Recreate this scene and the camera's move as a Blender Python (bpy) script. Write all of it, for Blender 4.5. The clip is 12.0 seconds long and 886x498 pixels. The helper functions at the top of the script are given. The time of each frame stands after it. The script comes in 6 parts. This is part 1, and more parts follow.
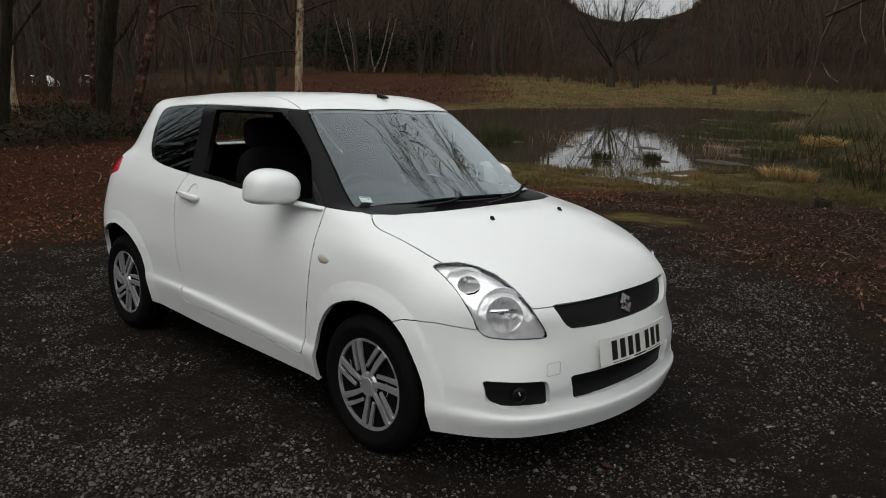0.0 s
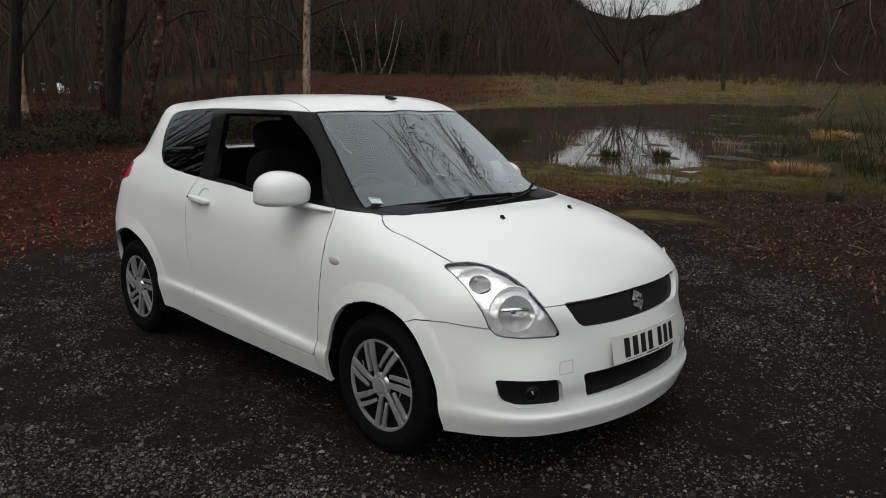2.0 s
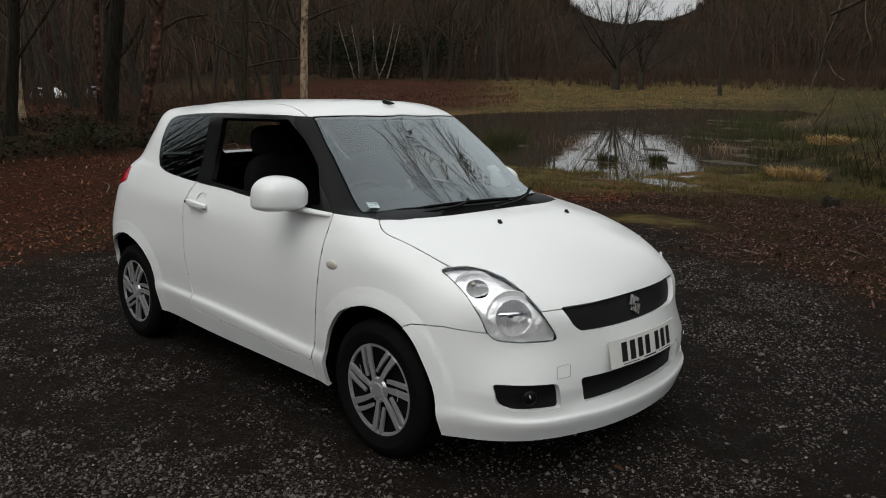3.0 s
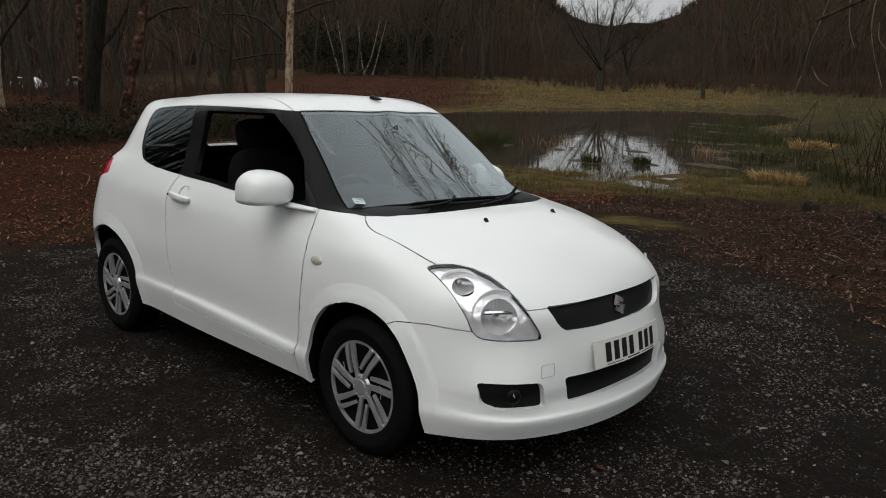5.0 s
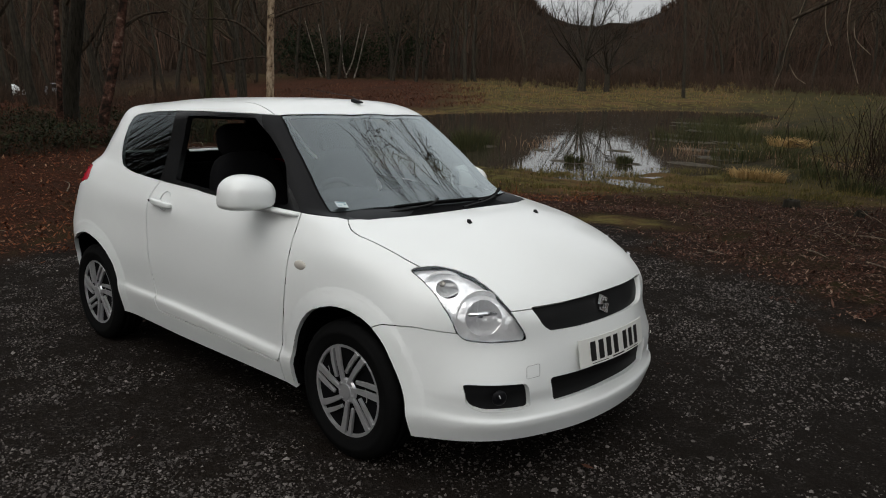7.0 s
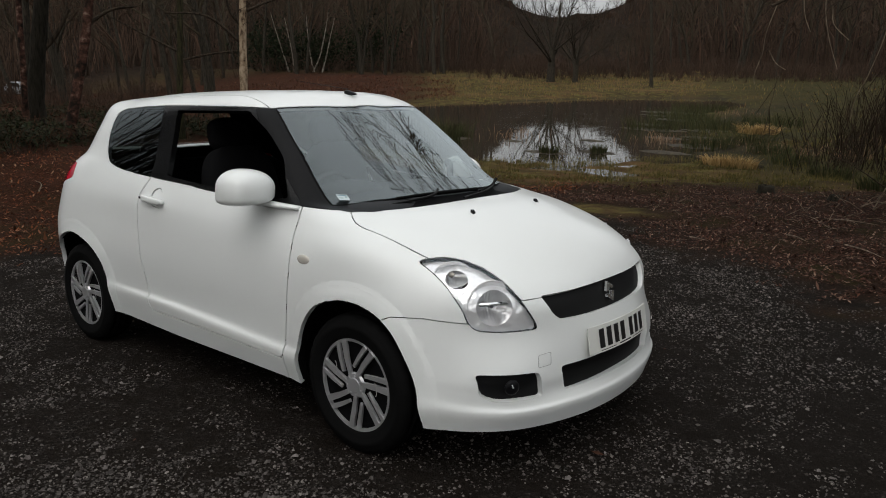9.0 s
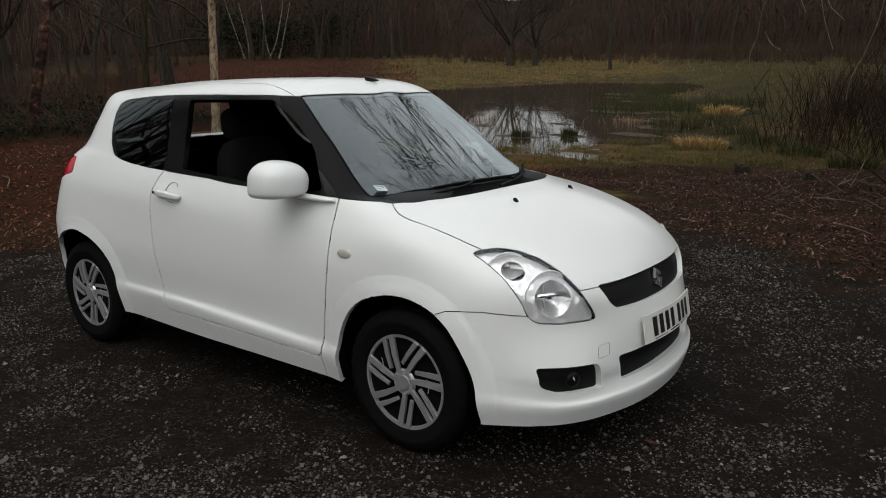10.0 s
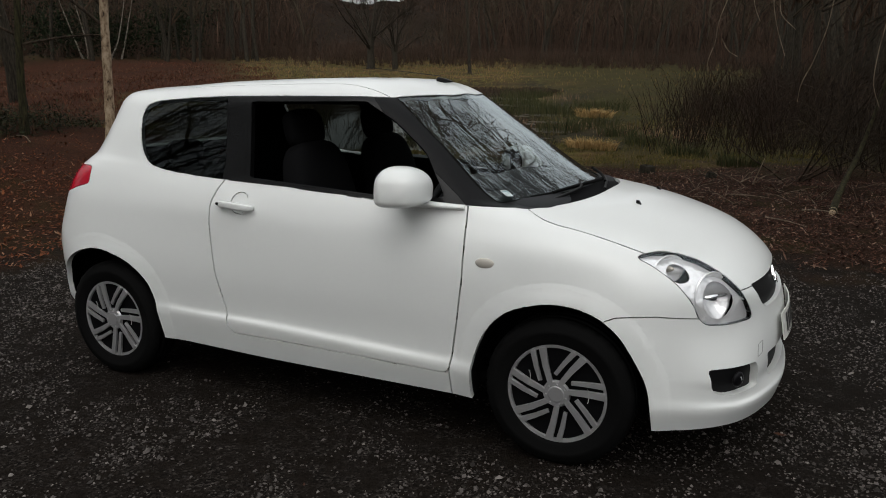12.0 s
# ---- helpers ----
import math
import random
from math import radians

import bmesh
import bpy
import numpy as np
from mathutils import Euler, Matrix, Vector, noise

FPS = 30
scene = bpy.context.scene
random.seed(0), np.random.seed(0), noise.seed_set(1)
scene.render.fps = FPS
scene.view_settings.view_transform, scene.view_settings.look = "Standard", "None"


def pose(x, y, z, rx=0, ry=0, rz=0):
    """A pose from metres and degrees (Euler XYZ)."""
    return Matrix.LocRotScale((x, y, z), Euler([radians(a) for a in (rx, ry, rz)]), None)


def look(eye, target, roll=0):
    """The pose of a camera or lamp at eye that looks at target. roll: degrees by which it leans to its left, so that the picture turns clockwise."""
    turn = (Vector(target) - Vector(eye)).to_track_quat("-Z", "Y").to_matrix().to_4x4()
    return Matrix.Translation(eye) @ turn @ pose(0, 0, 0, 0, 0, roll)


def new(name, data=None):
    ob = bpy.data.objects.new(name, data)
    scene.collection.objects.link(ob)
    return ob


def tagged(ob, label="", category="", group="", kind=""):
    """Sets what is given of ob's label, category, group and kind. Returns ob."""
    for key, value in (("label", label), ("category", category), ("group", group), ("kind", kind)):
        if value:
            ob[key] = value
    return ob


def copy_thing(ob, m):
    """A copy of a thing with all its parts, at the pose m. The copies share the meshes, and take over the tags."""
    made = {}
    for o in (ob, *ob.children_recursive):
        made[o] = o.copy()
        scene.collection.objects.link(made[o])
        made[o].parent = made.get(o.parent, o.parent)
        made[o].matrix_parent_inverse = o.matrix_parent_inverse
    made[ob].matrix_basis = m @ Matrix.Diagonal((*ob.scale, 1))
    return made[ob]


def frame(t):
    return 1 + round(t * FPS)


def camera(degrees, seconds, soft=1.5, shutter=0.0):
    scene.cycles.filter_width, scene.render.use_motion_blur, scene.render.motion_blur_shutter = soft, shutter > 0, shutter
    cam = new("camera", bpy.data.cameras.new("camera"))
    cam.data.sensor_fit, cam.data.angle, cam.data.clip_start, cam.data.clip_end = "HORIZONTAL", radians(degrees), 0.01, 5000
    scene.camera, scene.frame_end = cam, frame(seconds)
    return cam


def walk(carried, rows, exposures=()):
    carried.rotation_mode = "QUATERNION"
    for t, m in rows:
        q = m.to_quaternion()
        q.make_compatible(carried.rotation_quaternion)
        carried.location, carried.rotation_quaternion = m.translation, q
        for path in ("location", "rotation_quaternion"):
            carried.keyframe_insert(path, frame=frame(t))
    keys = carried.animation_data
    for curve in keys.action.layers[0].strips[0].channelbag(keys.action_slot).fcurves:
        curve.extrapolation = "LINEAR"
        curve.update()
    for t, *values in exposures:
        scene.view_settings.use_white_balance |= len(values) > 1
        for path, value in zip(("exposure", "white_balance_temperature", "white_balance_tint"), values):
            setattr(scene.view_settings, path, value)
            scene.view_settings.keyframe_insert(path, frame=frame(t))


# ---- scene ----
cam = camera(61.2, 12.0, soft=1.0)
# LEVEL turns the car's own frame (x forward, y to its left, origin under the front axle) into the level world
LEVEL = Matrix.Rotation(radians(3.0), 4, (-0.708, -0.706, 0.0))
PATH = [
    (0, (2.303, -2.77, 1.484), (0.941, -1.356, 1.099), 1.6),
    (0.5, (2.297, -2.774, 1.478), (0.934, -1.363, 1.09), 1.4),
    (1, (2.296, -2.779, 1.479), (0.931, -1.37, 1.086), 1.2),
    (1.5, (2.299, -2.774, 1.478), (0.927, -1.373, 1.088), 0.9),
    (2, (2.301, -2.773, 1.481), (0.921, -1.378, 1.097), 0.6),
    (2.5, (2.305, -2.774, 1.482), (0.923, -1.378, 1.106), 0.5),
    (4.5, (2.288, -2.777, 1.474), (0.939, -1.349, 1.1), 1.6),
    (5, (2.285, -2.777, 1.476), (0.942, -1.343, 1.1), 1.8),
    (5.5, (2.29, -2.77, 1.474), (0.949, -1.334, 1.1), 1.8),
    (6, (2.293, -2.77, 1.476), (0.96, -1.327, 1.102), 1.8),
    (6.5, (2.288, -2.764, 1.478), (0.964, -1.312, 1.104), 1.6),
    (7, (2.288, -2.773, 1.477), (0.974, -1.311, 1.107), 1.1),
    (8.8, (2.22, -2.835, 1.462), (0.96, -1.329, 1.084), 0.1),
    (9, (2.167, -2.853, 1.462), (0.913, -1.344, 1.075), 0.2),
    (9.5, (2.014, -2.902, 1.48), (0.786, -1.377, 1.076), 0.1),
    (10, (1.824, -2.997, 1.466), (0.659, -1.429, 1.041), -0.6),
    (10.5, (1.582, -3.147, 1.472), (0.478, -1.534, 1.053), -0.7),
    (11, (1.345, -3.294, 1.478), (0.319, -1.63, 1.058), -0.6),
    (11.5, (1.046, -3.386, 1.489), (0.118, -1.664, 1.07), -0.5),
    (12, (0.766, -3.473, 1.464), (-0.066, -1.703, 1.045), -0.3),
]
walk(cam, [(t, LEVEL @ look(eye, target, roll)) for t, eye, target, roll in PATH])


# ---------------------------------------------------------------- light
world = bpy.data.worlds.new("overcast")
scene.world = world
world.use_nodes = True
wn = world.node_tree
sky = wn.nodes.new("ShaderNodeTexSky")
sky.sky_type = 'NISHITA'
sky.sun_disc = False
sky.sun_elevation = radians(55)
sky.sun_rotation = radians(150)
sky.air_density, sky.dust_density, sky.ozone_density = 1.0, 5.0, 1.0
grey = wn.nodes.new("ShaderNodeHueSaturation")
grey.inputs["Saturation"].default_value = 0.18
wn.links.new(sky.outputs[0], grey.inputs["Color"])
cloud = wn.nodes.new("ShaderNodeMix")
cloud.data_type = 'RGBA'
cloud.inputs[0].default_value = 0.75
cloud.inputs[7].default_value = (7.4, 7.6, 7.7, 1)
wn.links.new(grey.outputs[0], cloud.inputs[6])
# an overcast sky is brighter overhead than at the horizon
way_up = wn.nodes.new("ShaderNodeTexCoord")
split = wn.nodes.new("ShaderNodeSeparateXYZ")
rise = wn.nodes.new("ShaderNodeMapRange")
rise.inputs["To Min"].default_value, rise.inputs["To Max"].default_value = 0.52, 1.24
shade = wn.nodes.new("ShaderNodeVectorMath")
shade.operation = 'SCALE'
wn.links.new(way_up.outputs["Generated"], split.inputs[0])
wn.links.new(split.outputs["Z"], rise.inputs[0])
wn.links.new(cloud.outputs[2], shade.inputs[0])
wn.links.new(rise.outputs[0], shade.inputs["Scale"])
wn.links.new(shade.outputs[0], wn.nodes["Background"].inputs[0])
wn.nodes["Background"].inputs[1].default_value = 0.146
sun = new("sun", bpy.data.lights.new("sun", 'SUN'))
sun.data.energy, sun.data.angle, sun.data.color = 1.12, radians(70), (1.0, 0.97, 0.93)
sun.matrix_world = look((1.0, -19, 17), (0, 0, 0))
scene.view_settings.exposure = 0.0

# ---------------------------------------------------------------- materials


def material(name, color=(0.5, 0.5, 0.5), rough=0.5, metal=0.0, spec=0.5):
    m = bpy.data.materials.new(name)
    m.use_nodes = True
    b = m.node_tree.nodes["Principled BSDF"]
    b.inputs["Base Color"].default_value = (*color, 1)
    b.inputs["Roughness"].default_value = rough
    b.inputs["Metallic"].default_value = metal
    b.inputs["Specular IOR Level"].default_value = spec
    return m


def node(m, kind, **sets):
    n = m.node_tree.nodes.new(kind)
    for key, value in sets.items():
        n.inputs[key.replace("_", " ")].default_value = value
    return n


def link(m, a, b):
    m.node_tree.links.new(a, b)


paint = material("white_paint", (0.768, 0.785, 0.770), 0.35)
paint.node_tree.nodes["Principled BSDF"].inputs["Coat Weight"].default_value = 0.6
paint.node_tree.nodes["Principled BSDF"].inputs["Coat Roughness"].default_value = 0.06
black_plastic = material("black_plastic", (0.006, 0.006, 0.0065), 0.5, spec=.15)
chrome_soft = material("silvered_plastic", (0.92, 0.92, 0.93), 0.10, 0.9)
black_gloss = material("black_gloss_trim", (0.004, 0.004, 0.0042), 0.16, spec=.22)
pillar_black = material("pillar_black", (0.0045, 0.0045, 0.005), 0.4, spec=.10)
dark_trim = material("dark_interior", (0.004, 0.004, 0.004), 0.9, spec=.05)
grille_mesh = material("grille_mesh", (0.004, 0.004, 0.004), 0.6, spec=.2)
red_lens = material("red_lens", (0.42, 0.006, 0.022), 0.12)
rim_black = material("rim_black", (0.004, 0.004, 0.0045), 0.6, spec=.05)
tie_white = material("tie_white", (0.6, 0.6, 0.58), 0.4)
repeater_lens = material("repeater_lens", (0.5, 0.47, 0.42), 0.15)
fluted_chrome = material("fluted_chrome", (0.97, 0.97, 0.98), 0.07, 0.50)
chrome_dark = material("chrome_dark", (0.10, 0.10, 0.11), 0.3, 0.8)
bulb_amber = material("bulb_clear", (0.45, 0.40, 0.34), 0.1, 0.4)
plate_white = material("plate_white", (0.66, 0.66, 0.62), 0.35)
plate_black = material("plate_black", (0.01, 0.01, 0.01), 0.4)
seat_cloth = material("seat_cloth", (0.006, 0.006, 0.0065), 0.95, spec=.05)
dash_grey = material("dash_grey", (0.018, 0.019, 0.021), 0.7, spec=.2)
cowl_black = material("cowl_black", (0.006, 0.006, 0.0065), 0.7, spec=.03)
sticker_white = material("sticker_white", (0.55, 0.62, 0.62), 0.5)
sticker_blue = material("sticker_print", (.10, .22, .26), .6)
seam_grey = material("seam_grey", (0.35, 0.35, 0.34), 0.6)
fog_glass = material("fog_glass", (0.006, 0.006, 0.007), 0.35, spec=.12)
rubber = material("rubber", (0.005, 0.005, 0.005), 0.75, spec=.05)


def ramp(m, fac, stops):
    r = m.node_tree.nodes.new("ShaderNodeValToRGB")
    el = r.color_ramp.elements
    while len(el) < len(stops):
        el.new(0.5)
    for e, (p, c) in zip(el, stops):
        e.position, e.color = p, (*c, 1)
    link(m, fac, r.inputs[0])
    return r.outputs[0]


def noise_tex(m, scale, detail=4, rough=0.6, coord="Object"):
    t = m.node_tree.nodes.new("ShaderNodeTexCoord")
    n = node(m, "ShaderNodeTexNoise", Scale=scale, Detail=detail, Roughness=rough)
    link(m, t.outputs[coord], n.inputs["Vector"])
    return n.outputs["Fac"]


def mix_color(m, fac, a, b):
    x = m.node_tree.nodes.new("ShaderNodeMix")
    x.data_type = 'RGBA'
    if isinstance(fac, (int, float)):
        x.inputs[0].default_value = fac
    else:
        link(m, fac, x.inputs[0])
    for k, v in ((6, a), (7, b)):
        if isinstance(v, tuple):
            x.inputs[k].default_value = (*v, 1)
        else:
            link(m, v, x.inputs[k])
    return x.outputs[2]


def bump(m, height, strength, distance):
    b = node(m, "ShaderNodeBump", Strength=strength, Distance=distance)
    link(m, height, b.inputs["Height"])
    link(m, b.outputs[0], m.node_tree.nodes["Principled BSDF"].inputs["Normal"])


def base_of(m, socket):
    link(m, socket, m.node_tree.nodes["Principled BSDF"].inputs["Base Color"])


def varied(name, stops, rough=0.8, spec=0.02, scale=None):
    """A material whose loose pieces each take their own colour of a range."""
    m = material(name, stops[0], rough, spec=spec)
    g = m.node_tree.nodes.new("ShaderNodeNewGeometry")
    col = ramp(m, g.outputs["Random Per Island"], [(i / max(1, len(stops) - 1), c) for i, c in enumerate(stops)])
    if scale:
        col = mix_color(m, noise_tex(m, scale), col, tuple(v * .6 for v in stops[0]))
    base_of(m, col)
    return m


def bark_of(name, dark, light, scale, rough=0.9, stretch=6.0, bumps=.4, stops=None):
    """Bark with upright streaks."""
    m = material(name, dark, rough, spec=.08)
    t = m.node_tree.nodes.new("ShaderNodeTexCoord")
    mp = m.node_tree.nodes.new("ShaderNodeMapping")
    mp.inputs["Scale"].default_value = (stretch, stretch, 1)
    link(m, t.outputs["Object"], mp.inputs[0])
    n = node(m, "ShaderNodeTexNoise", Scale=scale, Detail=5, Roughness=.65)
    link(m, mp.outputs[0], n.inputs["Vector"])
    base_of(m, ramp(m, n.outputs["Fac"], stops or [(.36, dark), (.62, light)]))
    bump(m, n.outputs["Fac"], bumps, .01)
    return m


def ground_material():
    m = material("ground", (.02, .018, .016), 1.0, spec=.03)

    def mask(name):
        a = m.node_tree.nodes.new("ShaderNodeAttribute")
        a.attribute_name = name
        return a.outputs["Fac"]

    fine, mid, broad = noise_tex(m, 55, 4), noise_tex(m, 9, 5), noise_tex(m, .9, 4)
    v = node(m, "ShaderNodeTexVoronoi", Scale=105.0)
    link(m, m.node_tree.nodes.new("ShaderNodeTexCoord").outputs["Object"], v.inputs["Vector"])
    grit = ramp(m, v.outputs["Color"], [(.2, (.005, .004, .0035)), (.6, (.014, .0115, .010)), (.85, (.04, .034, .030)), (.97, (.11, .10, .09))])
    soil = ramp(m, fine, [(.35, (.006, .0045, .0035)), (.65, (.014, .011, .009))])
    park = mix_color(m, ramp(m, mid, [(.40, (0, 0, 0)), (.62, (1, 1, 1))]), soil, grit)
    # damp soil ahead of the car, its soft shade put into the colour
    park = mix_color(m, mask("damp_shade"), park, mix_color(m, mid, (.006, .005, .0045), (.012, .010, .0085)))
    park = mix_color(m, ramp(m, broad, [(.45, (0, 0, 0)), (.7, (.5, .5, .5))]), park, (.010, .008, .007))
    leaf = ramp(m, fine, [(.3, (.008, .005, .0035)), (.52, (.022, .012, .008)), (.72, (.050, .028, .017))])
    leaf = mix_color(m, ramp(m, noise_tex(m, 1.3, 5, .7), [(.50, (0, 0, 0)), (.66, (.7, .7, .7))]), leaf, ramp(m, fine, [(.3, (.010, .009, .004)), (.7, (.036, .031, .011))]))
    grass = mix_color(m, mid, ramp(m, fine, [(.3, (.030, .026, .010)), (.7, (.125, .102, .034))]), (.078, .070, .021))
    litter = ramp(m, fine, [(.3, (.010, .007, .004)), (.7, (.045, .028, .014))])
    grass = mix_color(m, ramp(m, noise_tex(m, 1.9, 4, .65), [(.42, (0, 0, 0)), (.54, (.9, .9, .9))]), grass, litter)
    grass = mix_color(m, ramp(m, noise_tex(m, .30, 4, .7), [(.46, (0, 0, 0)), (.62, (.75, .75, .75))]), grass, mix_color(m, fine, (.055, .030, .014), (.13, .078, .036)))
    mud = ramp(m, mid, [(.35, (.010, .009, .007)), (.7, (.030, .026, .018))])
    red = ramp(m, fine, [(.3, (.012, .006, .004)), (.52, (.036, .015, .009)), (.72, (.085, .033, .018))])
    t = m.node_tree.nodes.new("ShaderNodeTexCoord")
    mp = m.node_tree.nodes.new("ShaderNodeMapping")
    mp.inputs["Scale"].default_value = (1, 1, .12)
    link(m, t.outputs["Object"], mp.inputs[0])
    stems = node(m, "ShaderNodeTexNoise", Scale=1.3, Detail=6, Roughness=.7)
    link(m, mp.outputs[0], stems.inputs["Vector"])
    wood = ramp(m, stems.outputs["Fac"], [(.32, (.006, .004, .003)), (.5, (.015, .010, .007)), (.7, (.028, .019, .013))])
    c = mix_color(m, mask("leaf"), park, leaf)
    c = mix_color(m, mask("red"), c, red)
    c = mix_color(m, mask("grass"), c, grass)
    c = mix_color(m, mask("rank"), c, ramp(m, fine, [(.3, (.012, .012, .005)), (.7, (.042, .038, .016))]))
    c = mix_color(m, mask("mud"), c, mud)
    c = mix_color(m, mask("wood"), c, wood)
    base_of(m, c)
    bump(m, mix_color(m, .5, v.outputs["Distance"], fine), .7, .012)
    return m


def thin_glass(name, tint, gloss=0.0, ior=1.95, power=5.0):
    """A thin pane: clear, with the gloss of glass."""
    m = bpy.data.materials.new(name)
    m.use_nodes = True
    t = m.node_tree
    t.nodes.clear()
    out, mixn = t.nodes.new("ShaderNodeOutputMaterial"), t.nodes.new("ShaderNodeMixShader")
    tr, gl, fr = t.nodes.new("ShaderNodeBsdfTransparent"), t.nodes.new("ShaderNodeBsdfGlossy"), t.nodes.new("ShaderNodeLayerWeight")
    steep, grow_to = t.nodes.new("ShaderNodeMath"), t.nodes.new("ShaderNodeMapRange")
    f0 = ((ior - 1) / (ior + 1)) ** 2
    tr.inputs[0].default_value = (*tint, 1)
    gl.inputs["Color"].default_value = (.88, .97, 1, 1)
    gl.inputs["Roughness"].default_value = gloss
    fr.inputs[0].default_value = 0.5
    steep.operation = 'POWER'
    steep.inputs[1].default_value = power
    grow_to.inputs["To Min"].default_value = f0
    t.links.new(fr.outputs["Facing"], steep.inputs[0])
    t.links.new(steep.outputs[0], grow_to.inputs[0])
    t.links.new(grow_to.outputs[0], mixn.inputs[0])
    t.links.new(tr.outputs[0], mixn.inputs[1])
    t.links.new(gl.outputs[0], mixn.inputs[2])
    t.links.new(mixn.outputs[0], out.inputs[0])
    return m


cover_silver = material("cover_silver", (0.54, 0.54, 0.55), 0.34, 0.70)
bump(cover_silver, noise_tex(cover_silver, 60, 3), .05, .002)
ground_mat = ground_material()
lamp_silver = material("lamp_silver", (.97, .97, .98), .10, .40)
bump(lamp_silver, noise_tex(lamp_silver, 26, 1, .4), .5, .02)
water_mat = material("pond_water", (.032, .026, .019), .03, spec=.5)
link(water_mat, ramp(water_mat, noise_tex(water_mat, .8, 5, .65), [(.45, (.02, .02, .02)), (.65, (.07, .07, .07))]), water_mat.node_tree.nodes["Principled BSDF"].inputs["Roughness"])
bump(water_mat, noise_tex(water_mat, 2.4, 2, .5), .045, .02)
stone_mat = varied("gravel_stone", [(.014, .0115, .010), (.036, .031, .028), (.090, .078, .072), (.022, .018, .015), (.125, .110, .102), (.042, .036, .032), (.20, .18, .165)], .7, .15)
leaf_mat = varied("dead_leaf", [(.018, .009, .006), (.062, .027, .017), (.032, .014, .009), (.090, .040, .025), (.013, .008, .006), (.070, .031, .021), (.24, .165, .12)], .75, .08)
red_leaf = varied("rusty_leaf", [(.035, .013, .007), (.13, .045, .020), (.06, .020, .010), (.18, .066, .028), (.025, .011, .007), (.15, .046, .021), (.26, .16, .10)], .8, .06)
grass_mat = varied("grass_blades", [(.050, .046, .015), (.105, .086, .028), (.058, .060, .018), (.16, .115, .047), (.040, .043, .014)], .7)
meadow_mat = varied("meadow_grass", [(.12, .096, .035), (.19, .135, .054), (.115, .104, .038), (.22, .130, .068), (.090, .080, .030)], .8)
bracken_mat = varied("bracken", [(.055, .022, .015), (.10, .040, .026), (.040, .022, .014), (.13, .070, .042), (.045, .020, .014)], .85)
rush_mat = varied("rush", [(.026, .032, .014), (.048, .052, .022), (.036, .038, .017), (.085, .072, .034)], .7)
straw_mat = varied("straw", [(.34, .22, .095), (.24, .15, .065), (.42, .29, .13), (.16, .105, .045)], .75)
reed_mat = varied("dead_reed", [(.14, .085, .055), (.24, .16, .10), (.09, .05, .033), (.30, .22, .15)], .8)
straw_dark = varied("dead_stem", [(.06, .04, .025), (.10, .075, .05), (.03, .022, .015)], .8)
mud_mat = material("wet_mud", (.02, .017, .012), .8, spec=.1)
base_of(mud_mat, ramp(mud_mat, noise_tex(mud_mat, 5, 5), [(.35, (.022, .018, .013)), (.55, (.050, .042, .030)), (.75, (.07, .062, .032))]))
bump(mud_mat, noise_tex(mud_mat, 14, 4), .6, .03)
birch_mat = bark_of("birch_bark", (.030, .020, .014), (.27, .205, .14), 8.0, .8, 2.2, stops=[(.33, (.030, .020, .014)), (.40, (.16, .11, .07)), (.52, (.30, .225, .15)), (.68, (.42, .33, .235))])
red_birch = bark_of("red_bark", (.016, .011, .008), (.105, .060, .040), 8.0, .8, .8, stops=[(.40, (.010, .007, .005)), (.52, (.045, .022, .015)), (.60, (.085, .042, .030)), (.70, (.20, .14, .11))])
mossy_bark = bark_of("mossy_bark", (.014, .011, .008), (.045, .042, .020), 5.0)
twig_brown = varied("twig_brown", [(.036, .029, .020), (.055, .044, .031), (.046, .037, .024)], .95, .03)
twig_red = varied("twig_red", [(.040, .026, .018), (.062, .038, .026), (.046, .034, .023)], .95, .03)
twig_dark = bark_of("twig_dark", (.012, .009, .006), (.050, .037, .026), 3.0)
# darker copy of the brush: shade of the canopy put into its colour
shaded_brush_mat = varied("thicket", [(.013, .010, .007), (.024, .017, .012), (.018, .012, .009), (.036, .023, .016)], .9, .03)
twig_pale = bark_of("twig_pale", (.07, .053, .036), (.20, .16, .115), 5.0)
far_bark = bark_of("far_bark", (.035, .028, .021), (.085, .068, .050), 3.0)
holly_mat = varied("holly", [(.010, .014, .007), (.018, .023, .011), (.007, .010, .006)], .8, .03)
brush_mat = varied("brush", [(.030, .021, .015), (.050, .034, .024), (.040, .027, .020), (.075, .045, .031)], .9, .03)
stick_mat = bark_of("weathered_stick", (.07, .052, .038), (.20, .16, .12), 4.0)
cut_wood = bark_of("split_wood", (.18, .13, .08), (.36, .28, .18), 8.0)
glass = thin_glass("window_glass", (.80, .84, .83), ior=1.6, power=2.6)
side_glass = thin_glass("side_glass", (.46, .50, .48), ior=1.6)
tinted = thin_glass("tinted_glass", (.10, .115, .11), ior=1.36)
lens_clear = thin_glass("clear_lens", (.98, .98, .98), ior=1.5)
far_grey = material("grey_paint", (.25, .26, .28), .3)
bark = bark_of("bark", (.016, .0135, .010), (.045, .038, .028), 4.0)
dark_bark = bark_of("dark_bark", (.008, .007, .005), (.026, .022, .016), 4.0)
pale_birch = bark_of("pale_birch", (.06, .05, .04), (.26, .23, .19), 6.0, .8, .8)
bramble_mat = varied("bramble", [(.010, .015, .007), (.022, .028, .011), (.026, .024, .012), (.007, .010, .005), (.030, .022, .014)], .75, .05)

